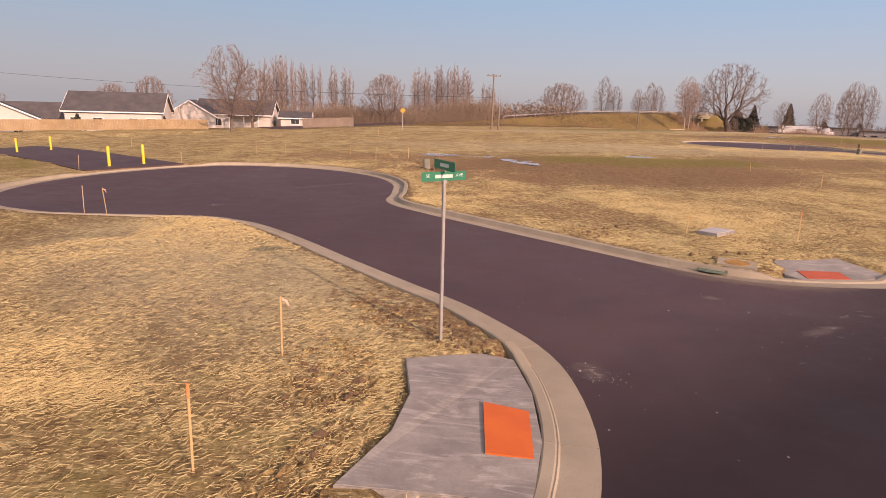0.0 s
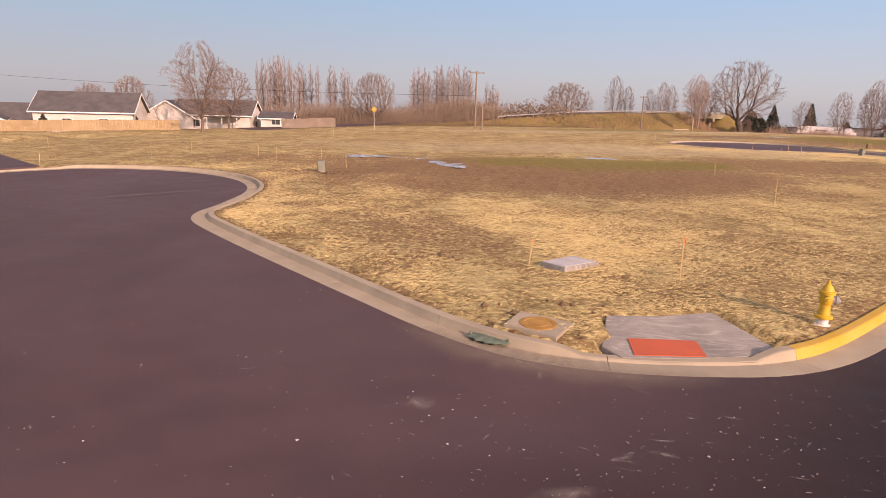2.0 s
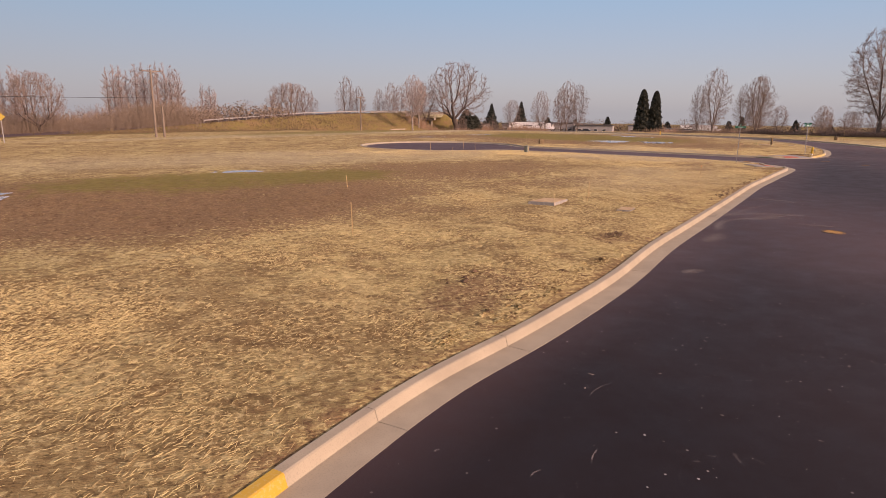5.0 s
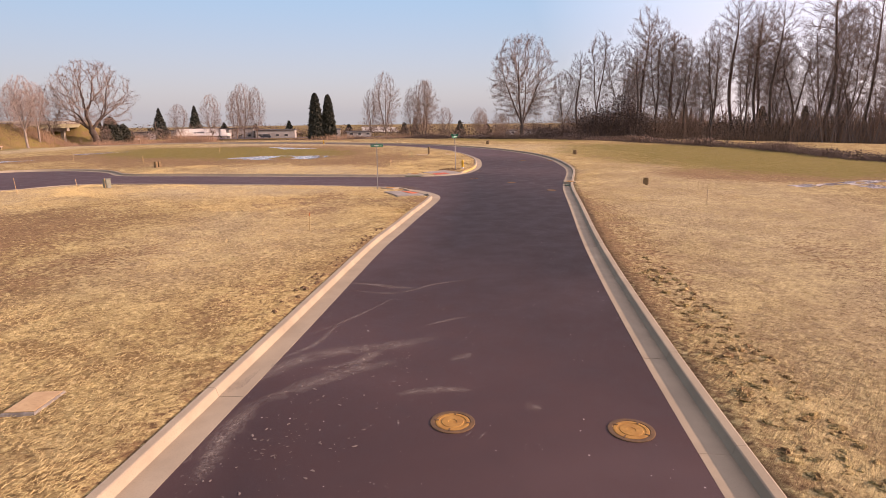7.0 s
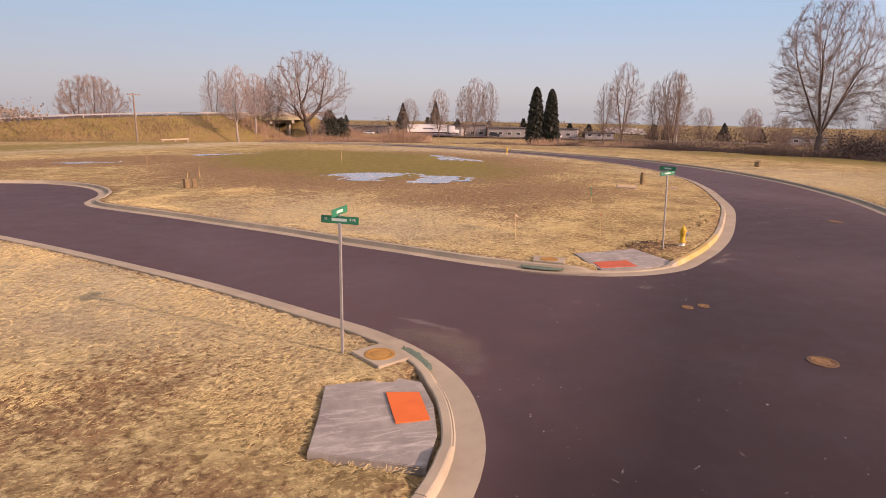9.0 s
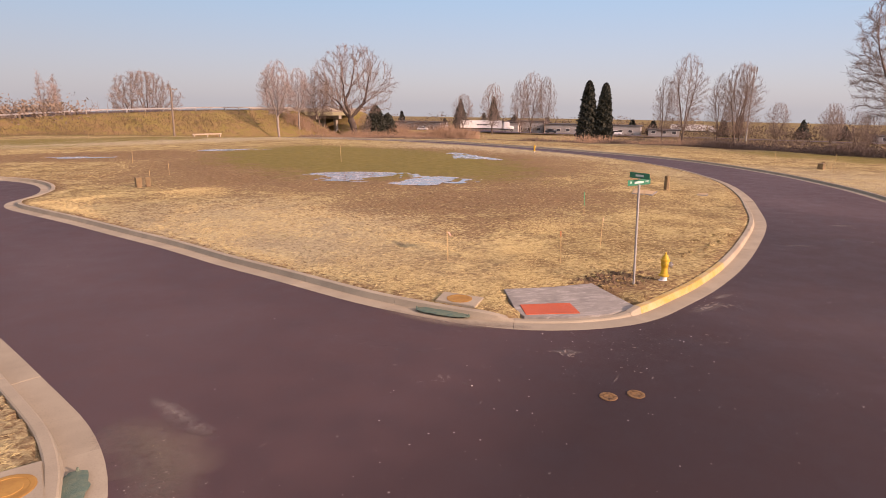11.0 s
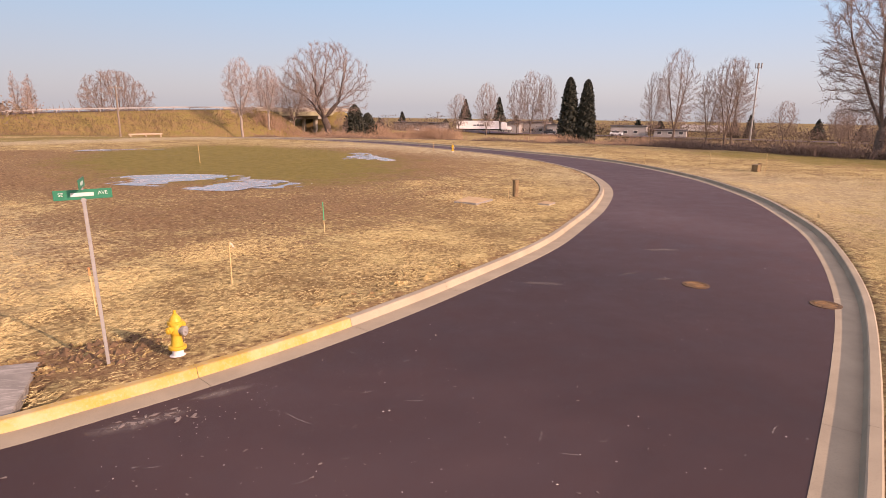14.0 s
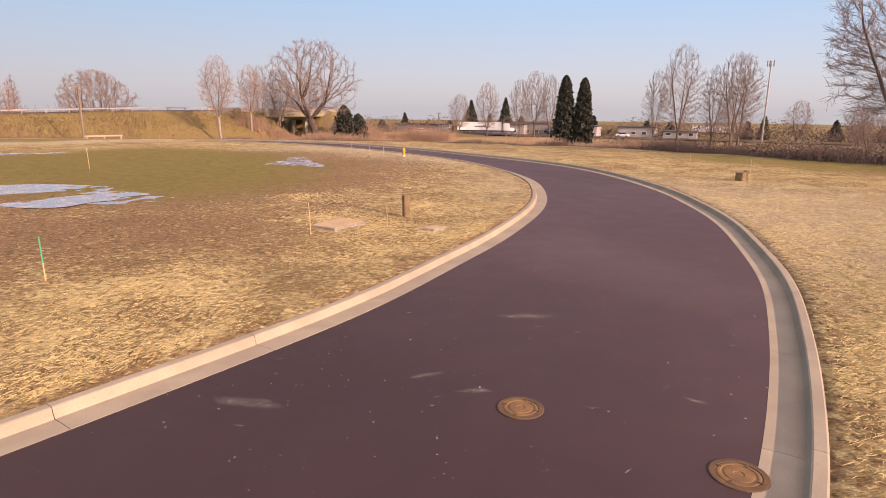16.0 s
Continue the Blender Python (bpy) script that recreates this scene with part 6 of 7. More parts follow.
THICKET = strand_material("dead_thicket", (0.095, 0.064, 0.054), (0.140, 0.098, 0.080), (0.115, 0.082, 0.062))
HAZEL = strand_material("bare_understorey", (0.13, 0.088, 0.068), (0.18, 0.128, 0.098), (0.15, 0.11, 0.075))
thicket("bramble_hedge", HEDGE[3:], 1.2, 1.0, 14000, 0.11, THICKET, "dark tangled bramble hedge along the field ditch", "hedge", 31)
thicket("bramble_clump", [(117.5, 84), (119, 81), (120, 77)], 2.4, 3.2, 7000, 0.13, THICKET, "dark ivy-grown thicket under the edge tree", "thicket", 32)
thicket("bramble_clump", [(135, 84), (138, 79), (140, 74)], 3.4, 9.0, 15000, 0.19, THICKET, "dark ivy-grown thicket at the wood's edge", "thicket", 33)
thicket("undergrowth", [(140, 90), (144, 78), (148, 64), (152, 50), (153, 38), (149, 22)], 4.5, 6.0, 22000, 0.22, HAZEL, "dense bare undergrowth beneath the wood", "undergrowth", 34)
brush("scrub", [(-48, 138), (-30, 137), (-14, 140), (-2, 144)], 4.0, 4.6, 16000, BRUSH, "brown leafless scrub beyond the road", "scrub", 4, 0.018, 0.5)
brush("scrub", [(-60, 160), (-30, 162), (-8, 166), (6, 170)], 4.0, 5.5, 8000, TWIG, "dull brown leafless woodland belt", "woodland", 5, 0.03, 0.8)
brush("scrub", [(86, 202), (96, 196), (106, 190)], 2.0, 3.2, 2500, TWIG_WARM, "warm brown scrub by the bridge", "scrub", 6, 0.03, 0.6)
thicket("scrub", [(135, 165), (150, 150), (168, 148), (185, 130), (175, 105), (150, 92)], 6.0, 2.3, 16000, 0.22, HAZEL, "dull brown scrub across the rough pasture", "scrub", 7)
thicket("scrub", [(-62, 140), (-30, 139), (0, 146), (22, 160)], 5.0, 4.2, 12000, 0.26, BRUSH, "brown leafless scrub beyond the road", "scrub", 35)
thicket("scrub", [(60, 318), (100, 306), (150, 302), (210, 276), (262, 222), (305, 150), (320, 90)], 9.0, 8.0, 42000, 0.34, HAZEL, "grey-brown far tree belt", "woodland", 8)
brush("scrub", [(-150, 190), (-80, 200), (-30, 218), (0, 230)], 6.0, 6.0, 5000, TWIG, "grey-brown far tree belt", "woodland", 9, 0.08, 0.35)
brush("scrub", [(60, 187), (68, 186), (80, 187), (92, 185)], 1.6, 2.2, 2500, TWIG_WARM, "warm brown scrub around the oak", "scrub", 10, 0.025, 0.7)
brush("scrub", [(100, 124), (112, 112), (122, 100), (128, 92)], 2.5, 1.3, 3500, TWIG_WARM, "tall dead weeds behind the ditch", "scrub", 11, 0.02, 0.4)
brush("scrub", [(150, 25), (165, 60), (170, 90)], 6.0, 8.0, 3000, TWIG, "grey-brown far tree belt", "woodland", 12, 0.07, 0.35)
brush("bank_grass", [tuple(RAMP_A + RAMP_D * s + RAMP_N * -5.0) for s in (-30, 0, 30, 60, 80)], 2.6, 0.8, 9000, EMB_GRASS, "dead brown grass on the embankment", "grass", 13, 0.03, 0.8)


# ---- straw on the lots ----
def straw():
    """Loose straw and dead stalks near the kerbs, thinning out away from them."""
    rg = np.random.default_rng(77)
    t = np.gradient(LEFT, axis=0)
    t /= np.linalg.norm(t, axis=1, keepdims=True)
    nl = np.stack([-t[:, 1], t[:, 0]], 1)
    tr = np.gradient(RIGHT, axis=0)
    tr /= np.linalg.norm(tr, axis=1, keepdims=True)
    nr = np.stack([tr[:, 1], -tr[:, 0]], 1)
    sl = (LEFT[:, 0] > -13) & (LEFT[:, 1] > -3) & (LEFT[:, 1] < 70)
    sr = (RIGHT[:, 0] > 12) & (RIGHT[:, 1] < 72)
    base = np.vstack([LEFT[sl], RIGHT[sr], RIGHT[sr][:0]])
    nrm = np.vstack([nl[sl], nr[sr]])
    n = 900000
    k = rg.integers(0, len(base), n)
    d = 0.72 + 11.0 * rg.uniform(0, 1, n) ** 1.6
    x = base[k, 0] + nrm[k, 0] * d + rg.normal(0, 0.3, n)
    y = base[k, 1] + nrm[k, 1] * d + rg.normal(0, 0.3, n)
    keep = ~inside(x, y, ROAD)
    for poly in PADS:
        pa = np.array(poly)
        keep &= ~inside(x, y, pa.mean(0) + (pa - pa.mean(0)) * 1.08)
    dens = 0.55 + 0.5 * waves(x, y, 0.9, 31) + 0.3 * waves(x, y, 2.6, 32)
    for b in DIRT:
        dens = dens - 0.6 * b[-1] * blob(x, y, *b[:-1])
    keep &= rg.uniform(0, 1, n) < np.clip(dens, 0.03, 1)
    x, y = x[keep], y[keep]
    keep = edge_dist(x, y) > 0.78 + rg.uniform(-0.05, 0.25, len(x))
    x, y = x[keep], y[keep]
    n = len(x)
    ang = rg.normal(0.55, 0.75, n)
    ln, w = rg.uniform(0.016, 0.062, n), rg.uniform(0.0011, 0.0024, n)
    rise = np.abs(rg.normal(0, 0.25, n)) * ln
    z = sheet_z(x, y) + rg.uniform(0.0, 0.035, n)
    dx, dy = np.cos(ang) * ln, np.sin(ang) * ln
    wx, wy = -np.sin(ang) * w, np.cos(ang) * w
    a = np.stack([x - dx - wx, y - dy - wy, z], 1)
    b = np.stack([x - dx + wx, y - dy + wy, z + 0.004], 1)
    c = np.stack([x + dx + wx, y + dy + wy, z + rise + 0.004], 1)
    e = np.stack([x + dx - wx, y + dy - wy, z + rise], 1)
    v = np.stack([a, b, c, e], 1).reshape(-1, 3)
    me = fast_mesh("straw", v, np.arange(4 * n).reshape(-1, 4), STRAW)
    tagged(new("straw", me), "loose golden straw scattered over the lots", "straw", kind="stuff")


straw()


def clods():
    """Earth lumps along the kerb backs and churned spots."""
    rg = np.random.default_rng(5)
    pts = []
    for cx, cy, rx, ry, rot, n in [(-3.6, 5.6, 1.3, 0.5, -45, 110), (-4.8, 2.6, 0.6, 1.6, 0, 30), (61.6, 52.4, 1.4, 0.7, 15, 120), (-5.6, 32.4, 1.8, 0.8, 10, 70), (16, 20.2, 0.8, 0.4, 30, 7), (22, 23.6, 0.5, 0.3, 30, 20),
                                   (0.2, 13.6, 0.4, 4.5, -43, 60), (4.5, 12.0, 2.0, 0.6, 0, 10), (36, 32.9, 7, 0.35, 36, 90)]:
        a, r = rg.uniform(0, 6.28, n), np.sqrt(rg.uniform(0, 1, n))
        u, v = rx * r * np.cos(a), ry * r * np.sin(a)
        c, s = math.cos(radians(rot)), math.sin(radians(rot))
        pts.append(np.stack([cx + u * c - v * s, cy + u * s + v * c], 1))
    p = np.vstack(pts)
    keep = ~inside(p[:, 0], p[:, 1], ROAD)
    for poly in PADS:
        keep &= ~inside(p[:, 0], p[:, 1], np.array(poly))
    keep &= near_dist(p[:, 0], p[:, 1], LEFT[::3]) > 0.8
    p = p[keep]
    n = len(p)
    cube = np.array([(1, 0, 0), (0, 1, 0), (-1, 0, 0), (0, -1, 0), (0, 0, 1), (0, 0, -1)], float)
    tri = np.array([(0, 1, 4), (1, 2, 4), (2, 3, 4), (3, 0, 4), (1, 0, 5), (2, 1, 5), (3, 2, 5), (0, 3, 5)])
    s = rg.uniform(0.025, 0.10, (n, 1, 1)) * rg.uniform(0.6, 1.3, (n, 6, 1))
    rot = rg.uniform(0, 6.28, n)
    cr, sr = np.cos(rot)[:, None], np.sin(rot)[:, None]
    vx = cube[None, :, 0] * cr - cube[None, :, 1] * sr
    vy = cube[None, :, 0] * sr + cube[None, :, 1] * cr
    v = np.stack([vx, vy, np.repeat(cube[None, :, 2], n, 0) * 0.7], 2) * s
    v += np.stack([p[:, 0], p[:, 1], sheet_z(p[:, 0], p[:, 1]) + 0.02], 1)[:, None, :]
    q = (np.arange(n)[:, None, None] * 6 + tri[None]).reshape(-1, 3)
    tagged(new("earth_clods", fast_mesh("earth_clods", v.reshape(-1, 3), q, CLOD)), "dark crumbled earth lumps behind the kerbs", "earth", kind="stuff")
    # stone chips on the asphalt
    pts = []
    for cx, cy, r, k in [(-0.9, 4.1, 0.5, 60), (4.5, 7.2, 2.5, 90), (1.0, 8.0, 2.5, 60), (50.8, 45.3, 0.9, 70), (63.3, 50.2, 0.9, 60), (58.5, 48.3, 2.5, 70), (28, 22.5, 4.0, 120), (33.5, 26, 2.5, 70), (73.2, 55.2, 2.5, 60),
                         (20, 14, 5.0, 150), (-10, 20, 5.0, 120), (54, 42, 6.0, 200), (66, 48.5, 5.0, 160), (12, 9.5, 4.0, 140), (76, 58, 6.0, 160), (40, 33, 7.0, 160), (0, 12, 6.0, 140)]:
        pts.append(np.stack([rg.normal(cx, r * 0.6, k), rg.normal(cy, r * 0.6, k)], 1))
    p = np.vstack(pts)
    p = p[inside(p[:, 0], p[:, 1], ROAD)]
    n = len(p)
    s = rg.uniform(0.004, 0.010, (n, 1, 1)) * (1 + 1.6 * rg.uniform(0, 1, (n, 1, 1)) ** 6) * rg.uniform(0.6, 1.4, (n, 6, 1))
    v = cube[None] * np.array([1.0, 1.0, 0.5]) * s
    v += np.stack([p[:, 0], p[:, 1], np.full(n, 0.008)], 1)[:, None, :]
    q = (np.arange(n)[:, None, None] * 6 + tri[None]).reshape(-1, 3)
    tagged(new("stone_chips", fast_mesh("stone_chips", v.reshape(-1, 3), q, GRAVEL)), "pale stone chips scattered on the asphalt", "gravel", kind="stuff")


def turf_lumps():
    """Torn tussocks behind the kerbs, covered by the same dead grass as the field."""
    rg = np.random.default_rng(15)
    pts = []
    for cx, cy, rx, ry, rot, n in [(-3.9, 5.9, 1.9, 0.7, -48, 420), (-4.9, 3.6, 0.7, 1.3, 10, 160), (-4.7, 0.8, 0.5, 1.2, 0, 90), (61.6, 52.5, 1.5, 0.7, 15, 120), (45.4, 39.9, 3.2, 0.45, 35, 300), (34, 18.9, 12, 0.6, 38, 420),
                                   (-2.5, 17.0, 3.0, 0.5, -45, 60), (18, 19.5, 5, 0.4, 36, 80), (67, 55.3, 3, 0.5, 36, 50)]:
        a, r = rg.uniform(0, 6.28, n), np.sqrt(rg.uniform(0, 1, n))
        u, v = rx * r * np.cos(a), ry * r * np.sin(a)
        c, s = math.cos(radians(rot)), math.sin(radians(rot))
        pts.append(np.stack([cx + u * c - v * s, cy + u * s + v * c], 1))
    p = np.vstack(pts)
    keep = ~inside(p[:, 0], p[:, 1], ROAD) & (edge_dist(p[:, 0], p[:, 1]) > 0.85)
    for poly in PADS:
        keep &= ~inside(p[:, 0], p[:, 1], np.array(poly))
    p = p[keep]
    n, k, m = len(p), 8, 3
    ang = np.linspace(0, 2 * np.pi, k, endpoint=False)
    ring = np.concatenate([np.stack([np.cos(ang) * q, np.sin(ang) * q, np.full(k, z)], 1) for q, z in ((1.0, -0.25), (0.85, 0.35), (0.45, 0.65))] + [np.array([[0.1, 0, 0.72]])])
    size = (0.022 + 0.085 * rg.uniform(0, 1, (n, 1, 1)) ** 1.9) * np.array([1.35, 0.85, 0.7])
    v = ring[None] * size * rg.uniform(0.45, 1.55, (n, len(ring), 1))
    th = rg.uniform(0, 6.28, n)
    c, s = np.cos(th)[:, None], np.sin(th)[:, None]
    v = np.stack([v[:, :, 0] * c - v[:, :, 1] * s, v[:, :, 0] * s + v[:, :, 1] * c, v[:, :, 2]], 2)
    v += np.stack([p[:, 0], p[:, 1], sheet_z(p[:, 0], p[:, 1])], 1)[:, None, :]
    j = np.arange(k)
    tri = np.concatenate([np.stack([j + k * b, (j + 1) % k + k * b, (j + 1) % k + k * b + k], 1) for b in range(m - 1)] + [np.stack([j + k * b, (j + 1) % k + k * b + k, j + k * b + k], 1) for b in range(m - 1)]
                         + [np.stack([j + k * (m - 1), (j + 1) % k + k * (m - 1), np.full(k, k * m)], 1)])
    q = (np.arange(n)[:, None, None] * len(ring) + tri[None]).reshape(-1, 3)
    me = fast_mesh("turf_lumps", v.reshape(-1, 3), q, FIELD, False)
    me.attributes.new("dirt", 'FLOAT', 'POINT').data.foreach_set("value", np.repeat(rg.uniform(0.0, 0.7, n), len(ring)).astype(np.float32))
    tagged(new("turf_lumps", me), "torn tussocks of dead grass and earth behind the kerbs", "turf", kind="stuff")


def mud_flakes():
    """Flat dried splashes and crumbs of pale mud on the asphalt."""
    rg = np.random.default_rng(45)
    v, f = [], []
    for cx, cy, rx, ry, n, lo, hi in [(4.8, 7.4, 2.8, 1.3, 260, 0.010, 0.035), (8.5, 8.2, 2.0, 1.6, 90, 0.010, 0.03), (0.5, 9.5, 2.5, 2.5, 70, 0.010, 0.03), (-0.95, 4.2, 0.16, 0.4, 26, 0.02, 0.06), (-9, 21, 5, 4, 110, 0.015, 0.05),
                                      (60.5, 48.2, 3.4, 0.9, 150, 0.012, 0.045), (62.9, 50.05, 0.7, 0.2, 34, 0.02, 0.09), (58.0, 48.3, 0.3, 0.15, 10, 0.03, 0.10), (66, 48, 4, 2.5, 80, 0.010, 0.04), (54, 43, 3.5, 2.5, 60, 0.010, 0.035),
                                      (30.5, 25.4, 2.0, 1.4, 160, 0.012, 0.05), (27.8, 24.0, 1.2, 0.9, 90, 0.012, 0.05), (72, 53, 3, 2.5, 60, 0.012, 0.04), (76, 58, 2, 2, 30, 0.02, 0.06), (14, 11, 3, 2, 70, 0.010, 0.03), (21, 16, 4.5, 3.0, 200, 0.012, 0.045), (36, 26, 5, 3, 60, 0.012, 0.04), (50.9, 45.5, 0.5, 1.2, 50, 0.012, 0.04)]:
        x, y = rg.normal(cx, rx * 0.6, n), rg.normal(cy, ry * 0.6, n)
        ok = inside(x, y, ROAD)
        for px, py in zip(x[ok], y[ok]):
            s, k, th = 0.62 * (lo + (hi - lo) * rg.uniform() ** 3), 7, rg.uniform(0, 6.28)
            i0 = len(v)
            for b in range(k):
                q = b * 6.283 / k
                r = s * rg.uniform(0.45, 1.25)
                ux, uy = 1.7 * r * math.cos(q), 0.8 * r * math.sin(q)
                v.append((px + ux * math.cos(th) - uy * math.sin(th), py + ux * math.sin(th) + uy * math.cos(th), 0.0075))
            v.append((px, py, 0.0075 + 0.25 * s))
            f += [(i0 + b, i0 + (b + 1) % k, i0 + k) for b in range(k)]
    tagged(new("mud_flakes", fast_mesh("mud_flakes", v, f, FLAKE)), "pale dried mud splashes and crumbs on the asphalt", "mud", kind="stuff")


FLAKE = surface("dried_mud_crumbs", (0.13, 0.10, 0.092), (0.22, 0.18, 0.16), 30, 3, 0.95, 0.2, 0.003)
clods()
turf_lumps()
mud_flakes()


# ---- houses ----
def gable_house(x, y, rz, length, depth, eave, ridge, wall_mat, label, windows=(), porch=False):
    """Gable-roofed bungalow; its length runs along its own x."""
    t = thing("house", label, "house", "bungalows behind the fence", at=pose(x, y, gz(x, y) - 0.2, 0, 0, rz))
    L, D = length / 2, depth / 2
    bm = bmesh.new()
    lo = [bm.verts.new(p) for p in ((-L, -D, 0), (L, -D, 0), (L, D, 0), (-L, D, 0))]
    hi = [bm.verts.new(p) for p in ((-L, -D, eave), (L, -D, eave), (L, D, eave), (-L, D, eave))]
    ga, gb = bm.verts.new((-L, 0, ridge)), bm.verts.new((L, 0, ridge))
    bm.faces.new((lo[0], lo[1], hi[1], hi[0]))
    bm.faces.new((lo[1], lo[2], hi[2], gb, hi[1]))
    bm.faces.new((lo[2], lo[3], hi[3], hi[2]))
    bm.faces.new((lo[3], lo[0], hi[0], ga, hi[3]))
    bmesh.ops.recalc_face_normals(bm, faces=bm.faces)
    wall = part("wall", bm, wall_mat, t)
    o = 0.5
    sl = (ridge - eave) / D
    for sgn in (-1, 1):
        bm = bmesh.new()
        p = [(-L - o, sgn * (D + o), eave - o * sl), (L + o, sgn * (D + o), eave - o * sl), (L + o, 0, ridge + 0.02), (-L - o, 0, ridge + 0.02)]
        vs = [bm.verts.new(q) for q in p]
        f = bm.faces.new(vs)
        r = bmesh.ops.extrude_face_region(bm, geom=[f])
        bmesh.ops.translate(bm, vec=(0, 0, 0.16), verts=[v for v in r["geom"] if isinstance(v, bmesh.types.BMVert)])
        bmesh.ops.recalc_face_normals(bm, faces=bm.faces)
        part("roof", bm, ROOF, t, "grey shingle roof slope")
        part("fascia", box(2 * L + 2 * o, 0.05, 0.2, (0, sgn * (D + o + 0.03), eave - o * sl - 0.08)), TRIM, t)
    for sx in (-1, 1):
        for sgn in (-1, 1):
            bm = bmesh.new()
            box(0.06, math.hypot(D + o, (D + o) * sl), 0.22, (0, 0, -0.11), 0, 0, bm)
            a = math.degrees(math.atan(sl))
            bmesh.ops.transform(bm, matrix=pose(sx * (L + o + 0.04), sgn * (D + o) / 2, (ridge + eave - o * sl) / 2 + 0.02, -sgn * a, 0, 0), verts=bm.verts)
            part("barge_board", bm, TRIM, t)
    for side, u, w, h, sill in windows:
        if side in "fb":
            sgn = -1 if side == "f" else 1
            at, tw = (u, sgn * (D + 0.02), sill), 0
        else:
            sgn = -1 if side == "l" else 1
            at, tw = (sgn * (L + 0.02), u, sill), 90
        win = part("window", box(w + 0.2, 0.08, h + 0.2, (at[0], at[1], at[2] - 0.1), 0, tw), TRIM, t)
        off = Vector((0, sgn * 0.05, 0)) if side in "fb" else Vector((sgn * 0.05, 0, 0))
        for half in (-1, 1):
            d = Vector((half * w / 4, 0, 0)) if side in "fb" else Vector((0, half * w / 4, 0))
            p = Vector(at) + off + d
            part("pane", box(w / 2 - 0.05, 0.03, h, tuple(p), 0, tw), GLASS, win)
    if porch:
        part("porch_roof", box(6.0, 2.6, 0.15, (L - 4.5, -D - 1.3, eave - 0.5)), ROOF, t)
        for k in (-2.7, 0, 2.7):
            part("porch_post", box(0.15, 0.15, eave - 0.5, (L - 4.5 + k, -D - 2.4, 0)), TRIM, t)
    part("chimney_vent", box(0.3, 0.3, 0.5, (L * 0.3, D * 0.3, ridge - D * 0.3 * sl + 0.05)), STEEL, t)
    return t


gable_house(-65, 103, 16, 15.0, 9.0, 4.6, 7.5, SIDING, "pale bungalow with grey gable roof behind tan fence", [("f", 3.0, 1.5, 1.2, 2.1), ("f", 5.9, 1.5, 1.2, 2.1), ("f", -2.5, 1.5, 1.2, 2.1), ("f", -6, 1.4, 1.2, 2.1)])
gable_house(-49.5, 118, 8, 14, 9.0, 3.5, 6.0, SIDING, "pale bungalow with low gable roof behind bare trees", [("f", -3, 1.6, 1.2, 1.2), ("r", 0, 1.4, 1.1, 1.2)], True)
gable_house(-57.5, 115.5, 106, 9, 9.0, 3.4, 6.2, SIDING, "pale gable-fronted bungalow wing behind bare trees", [("l", 1.5, 1.3, 1.2, 1.2)])
gable_house(-38.0, 118.5, 12, 5.5, 6.0, 2.2, 3.2, SIDING, "small pale outbuilding beside the bungalow", [("f", 0, 1.6, 0.9, 1.0)])
gable_house(-79, 92, 127, 13, 11.0, 3.9, 6.5, SIDING, "pale house showing its white gable end", [("l", 2.5, 1.2, 1.2, 1.1), ("l", -2.5, 1.2, 1.2, 1.1)])
gable_house(-84, 103, 37, 13, 9, 2.9, 6.4, SIDING_TAN, "grey house with gable roof behind its neighbours", [("f", 2, 1.4, 1.2, 1.2)])
gable_house(-72, 122, 127, 11, 9, 3.0, 6.2, SIDING, "pale gable-fronted house far behind with grey roof", [("l", 2, 1.4, 1.2, 1.2)])
gable_house(-63, 127, 127, 10, 8, 3.0, 6.0, SIDING, "pale gable-fronted house far behind with grey roof", [("l", 2, 1.4, 1.2, 1.2)])
gable_house(-105, 92, 37, 14, 9, 2.9, 6.0, SIDING, "pale house at the far end of the row", [("f", 2, 1.4, 1.2, 1.2)])
gable_house(-118, 76, 37, 14, 9, 2.9, 6.0, SIDING_TAN, "grey house at the far end of the row", [("f", 2, 1.4, 1.2, 1.2)])


# ---- fences ----
def fence(pts, h, mat, label, step=2.4):
    t = thing("fence", label, "fence", kind="structure")
    p = np.array(pts, float)
    s = np.r_[0, np.cumsum(np.linalg.norm(np.diff(p, axis=0), axis=1))]
    e = np.arange(0, s[-1], step)
    fr = random.Random(3)
    for a, b in zip(e, e[1:]):
        x0, y0, x1, y1 = (np.interp(k, s, p[:, i]) for k, i in ((a, 0), (a, 1), (b, 0), (b, 1)))
        cx, cy, ang = (x0 + x1) / 2, (y0 + y1) / 2, math.degrees(math.atan2(y1 - y0, x1 - x0))
        bm = bmesh.new()
        n = 12
        for k in range(n):
            u = (k + 0.5) / n - 0.5
            box(step / n - 0.012, 0.022, h - fr.uniform(0, 0.03), (u * step, 0, 0.04), 0, 0, bm)
        bmesh.ops.transform(bm, matrix=pose(cx, cy, gz(cx, cy), 0, 0, ang), verts=bm.verts)
        part("panel", bm, mat, t)
        part("post", box(0.1, 0.1, h + 0.1, (x0, y0, gz(x0, y0) - 0.05), 0.01, ang), mat, t)


fence([(-112, 54), (-92, 64.5), (-74, 81.0), (-54, 96.5), (-47, 100.5)], 1.65, FENCE, "tan wooden board fence in front of the bungalows")
fence([(-34.5, 110.5), (-25.5, 114.0)], 1.7, FENCE_GREY, "weathered grey board fence beside the scrub")


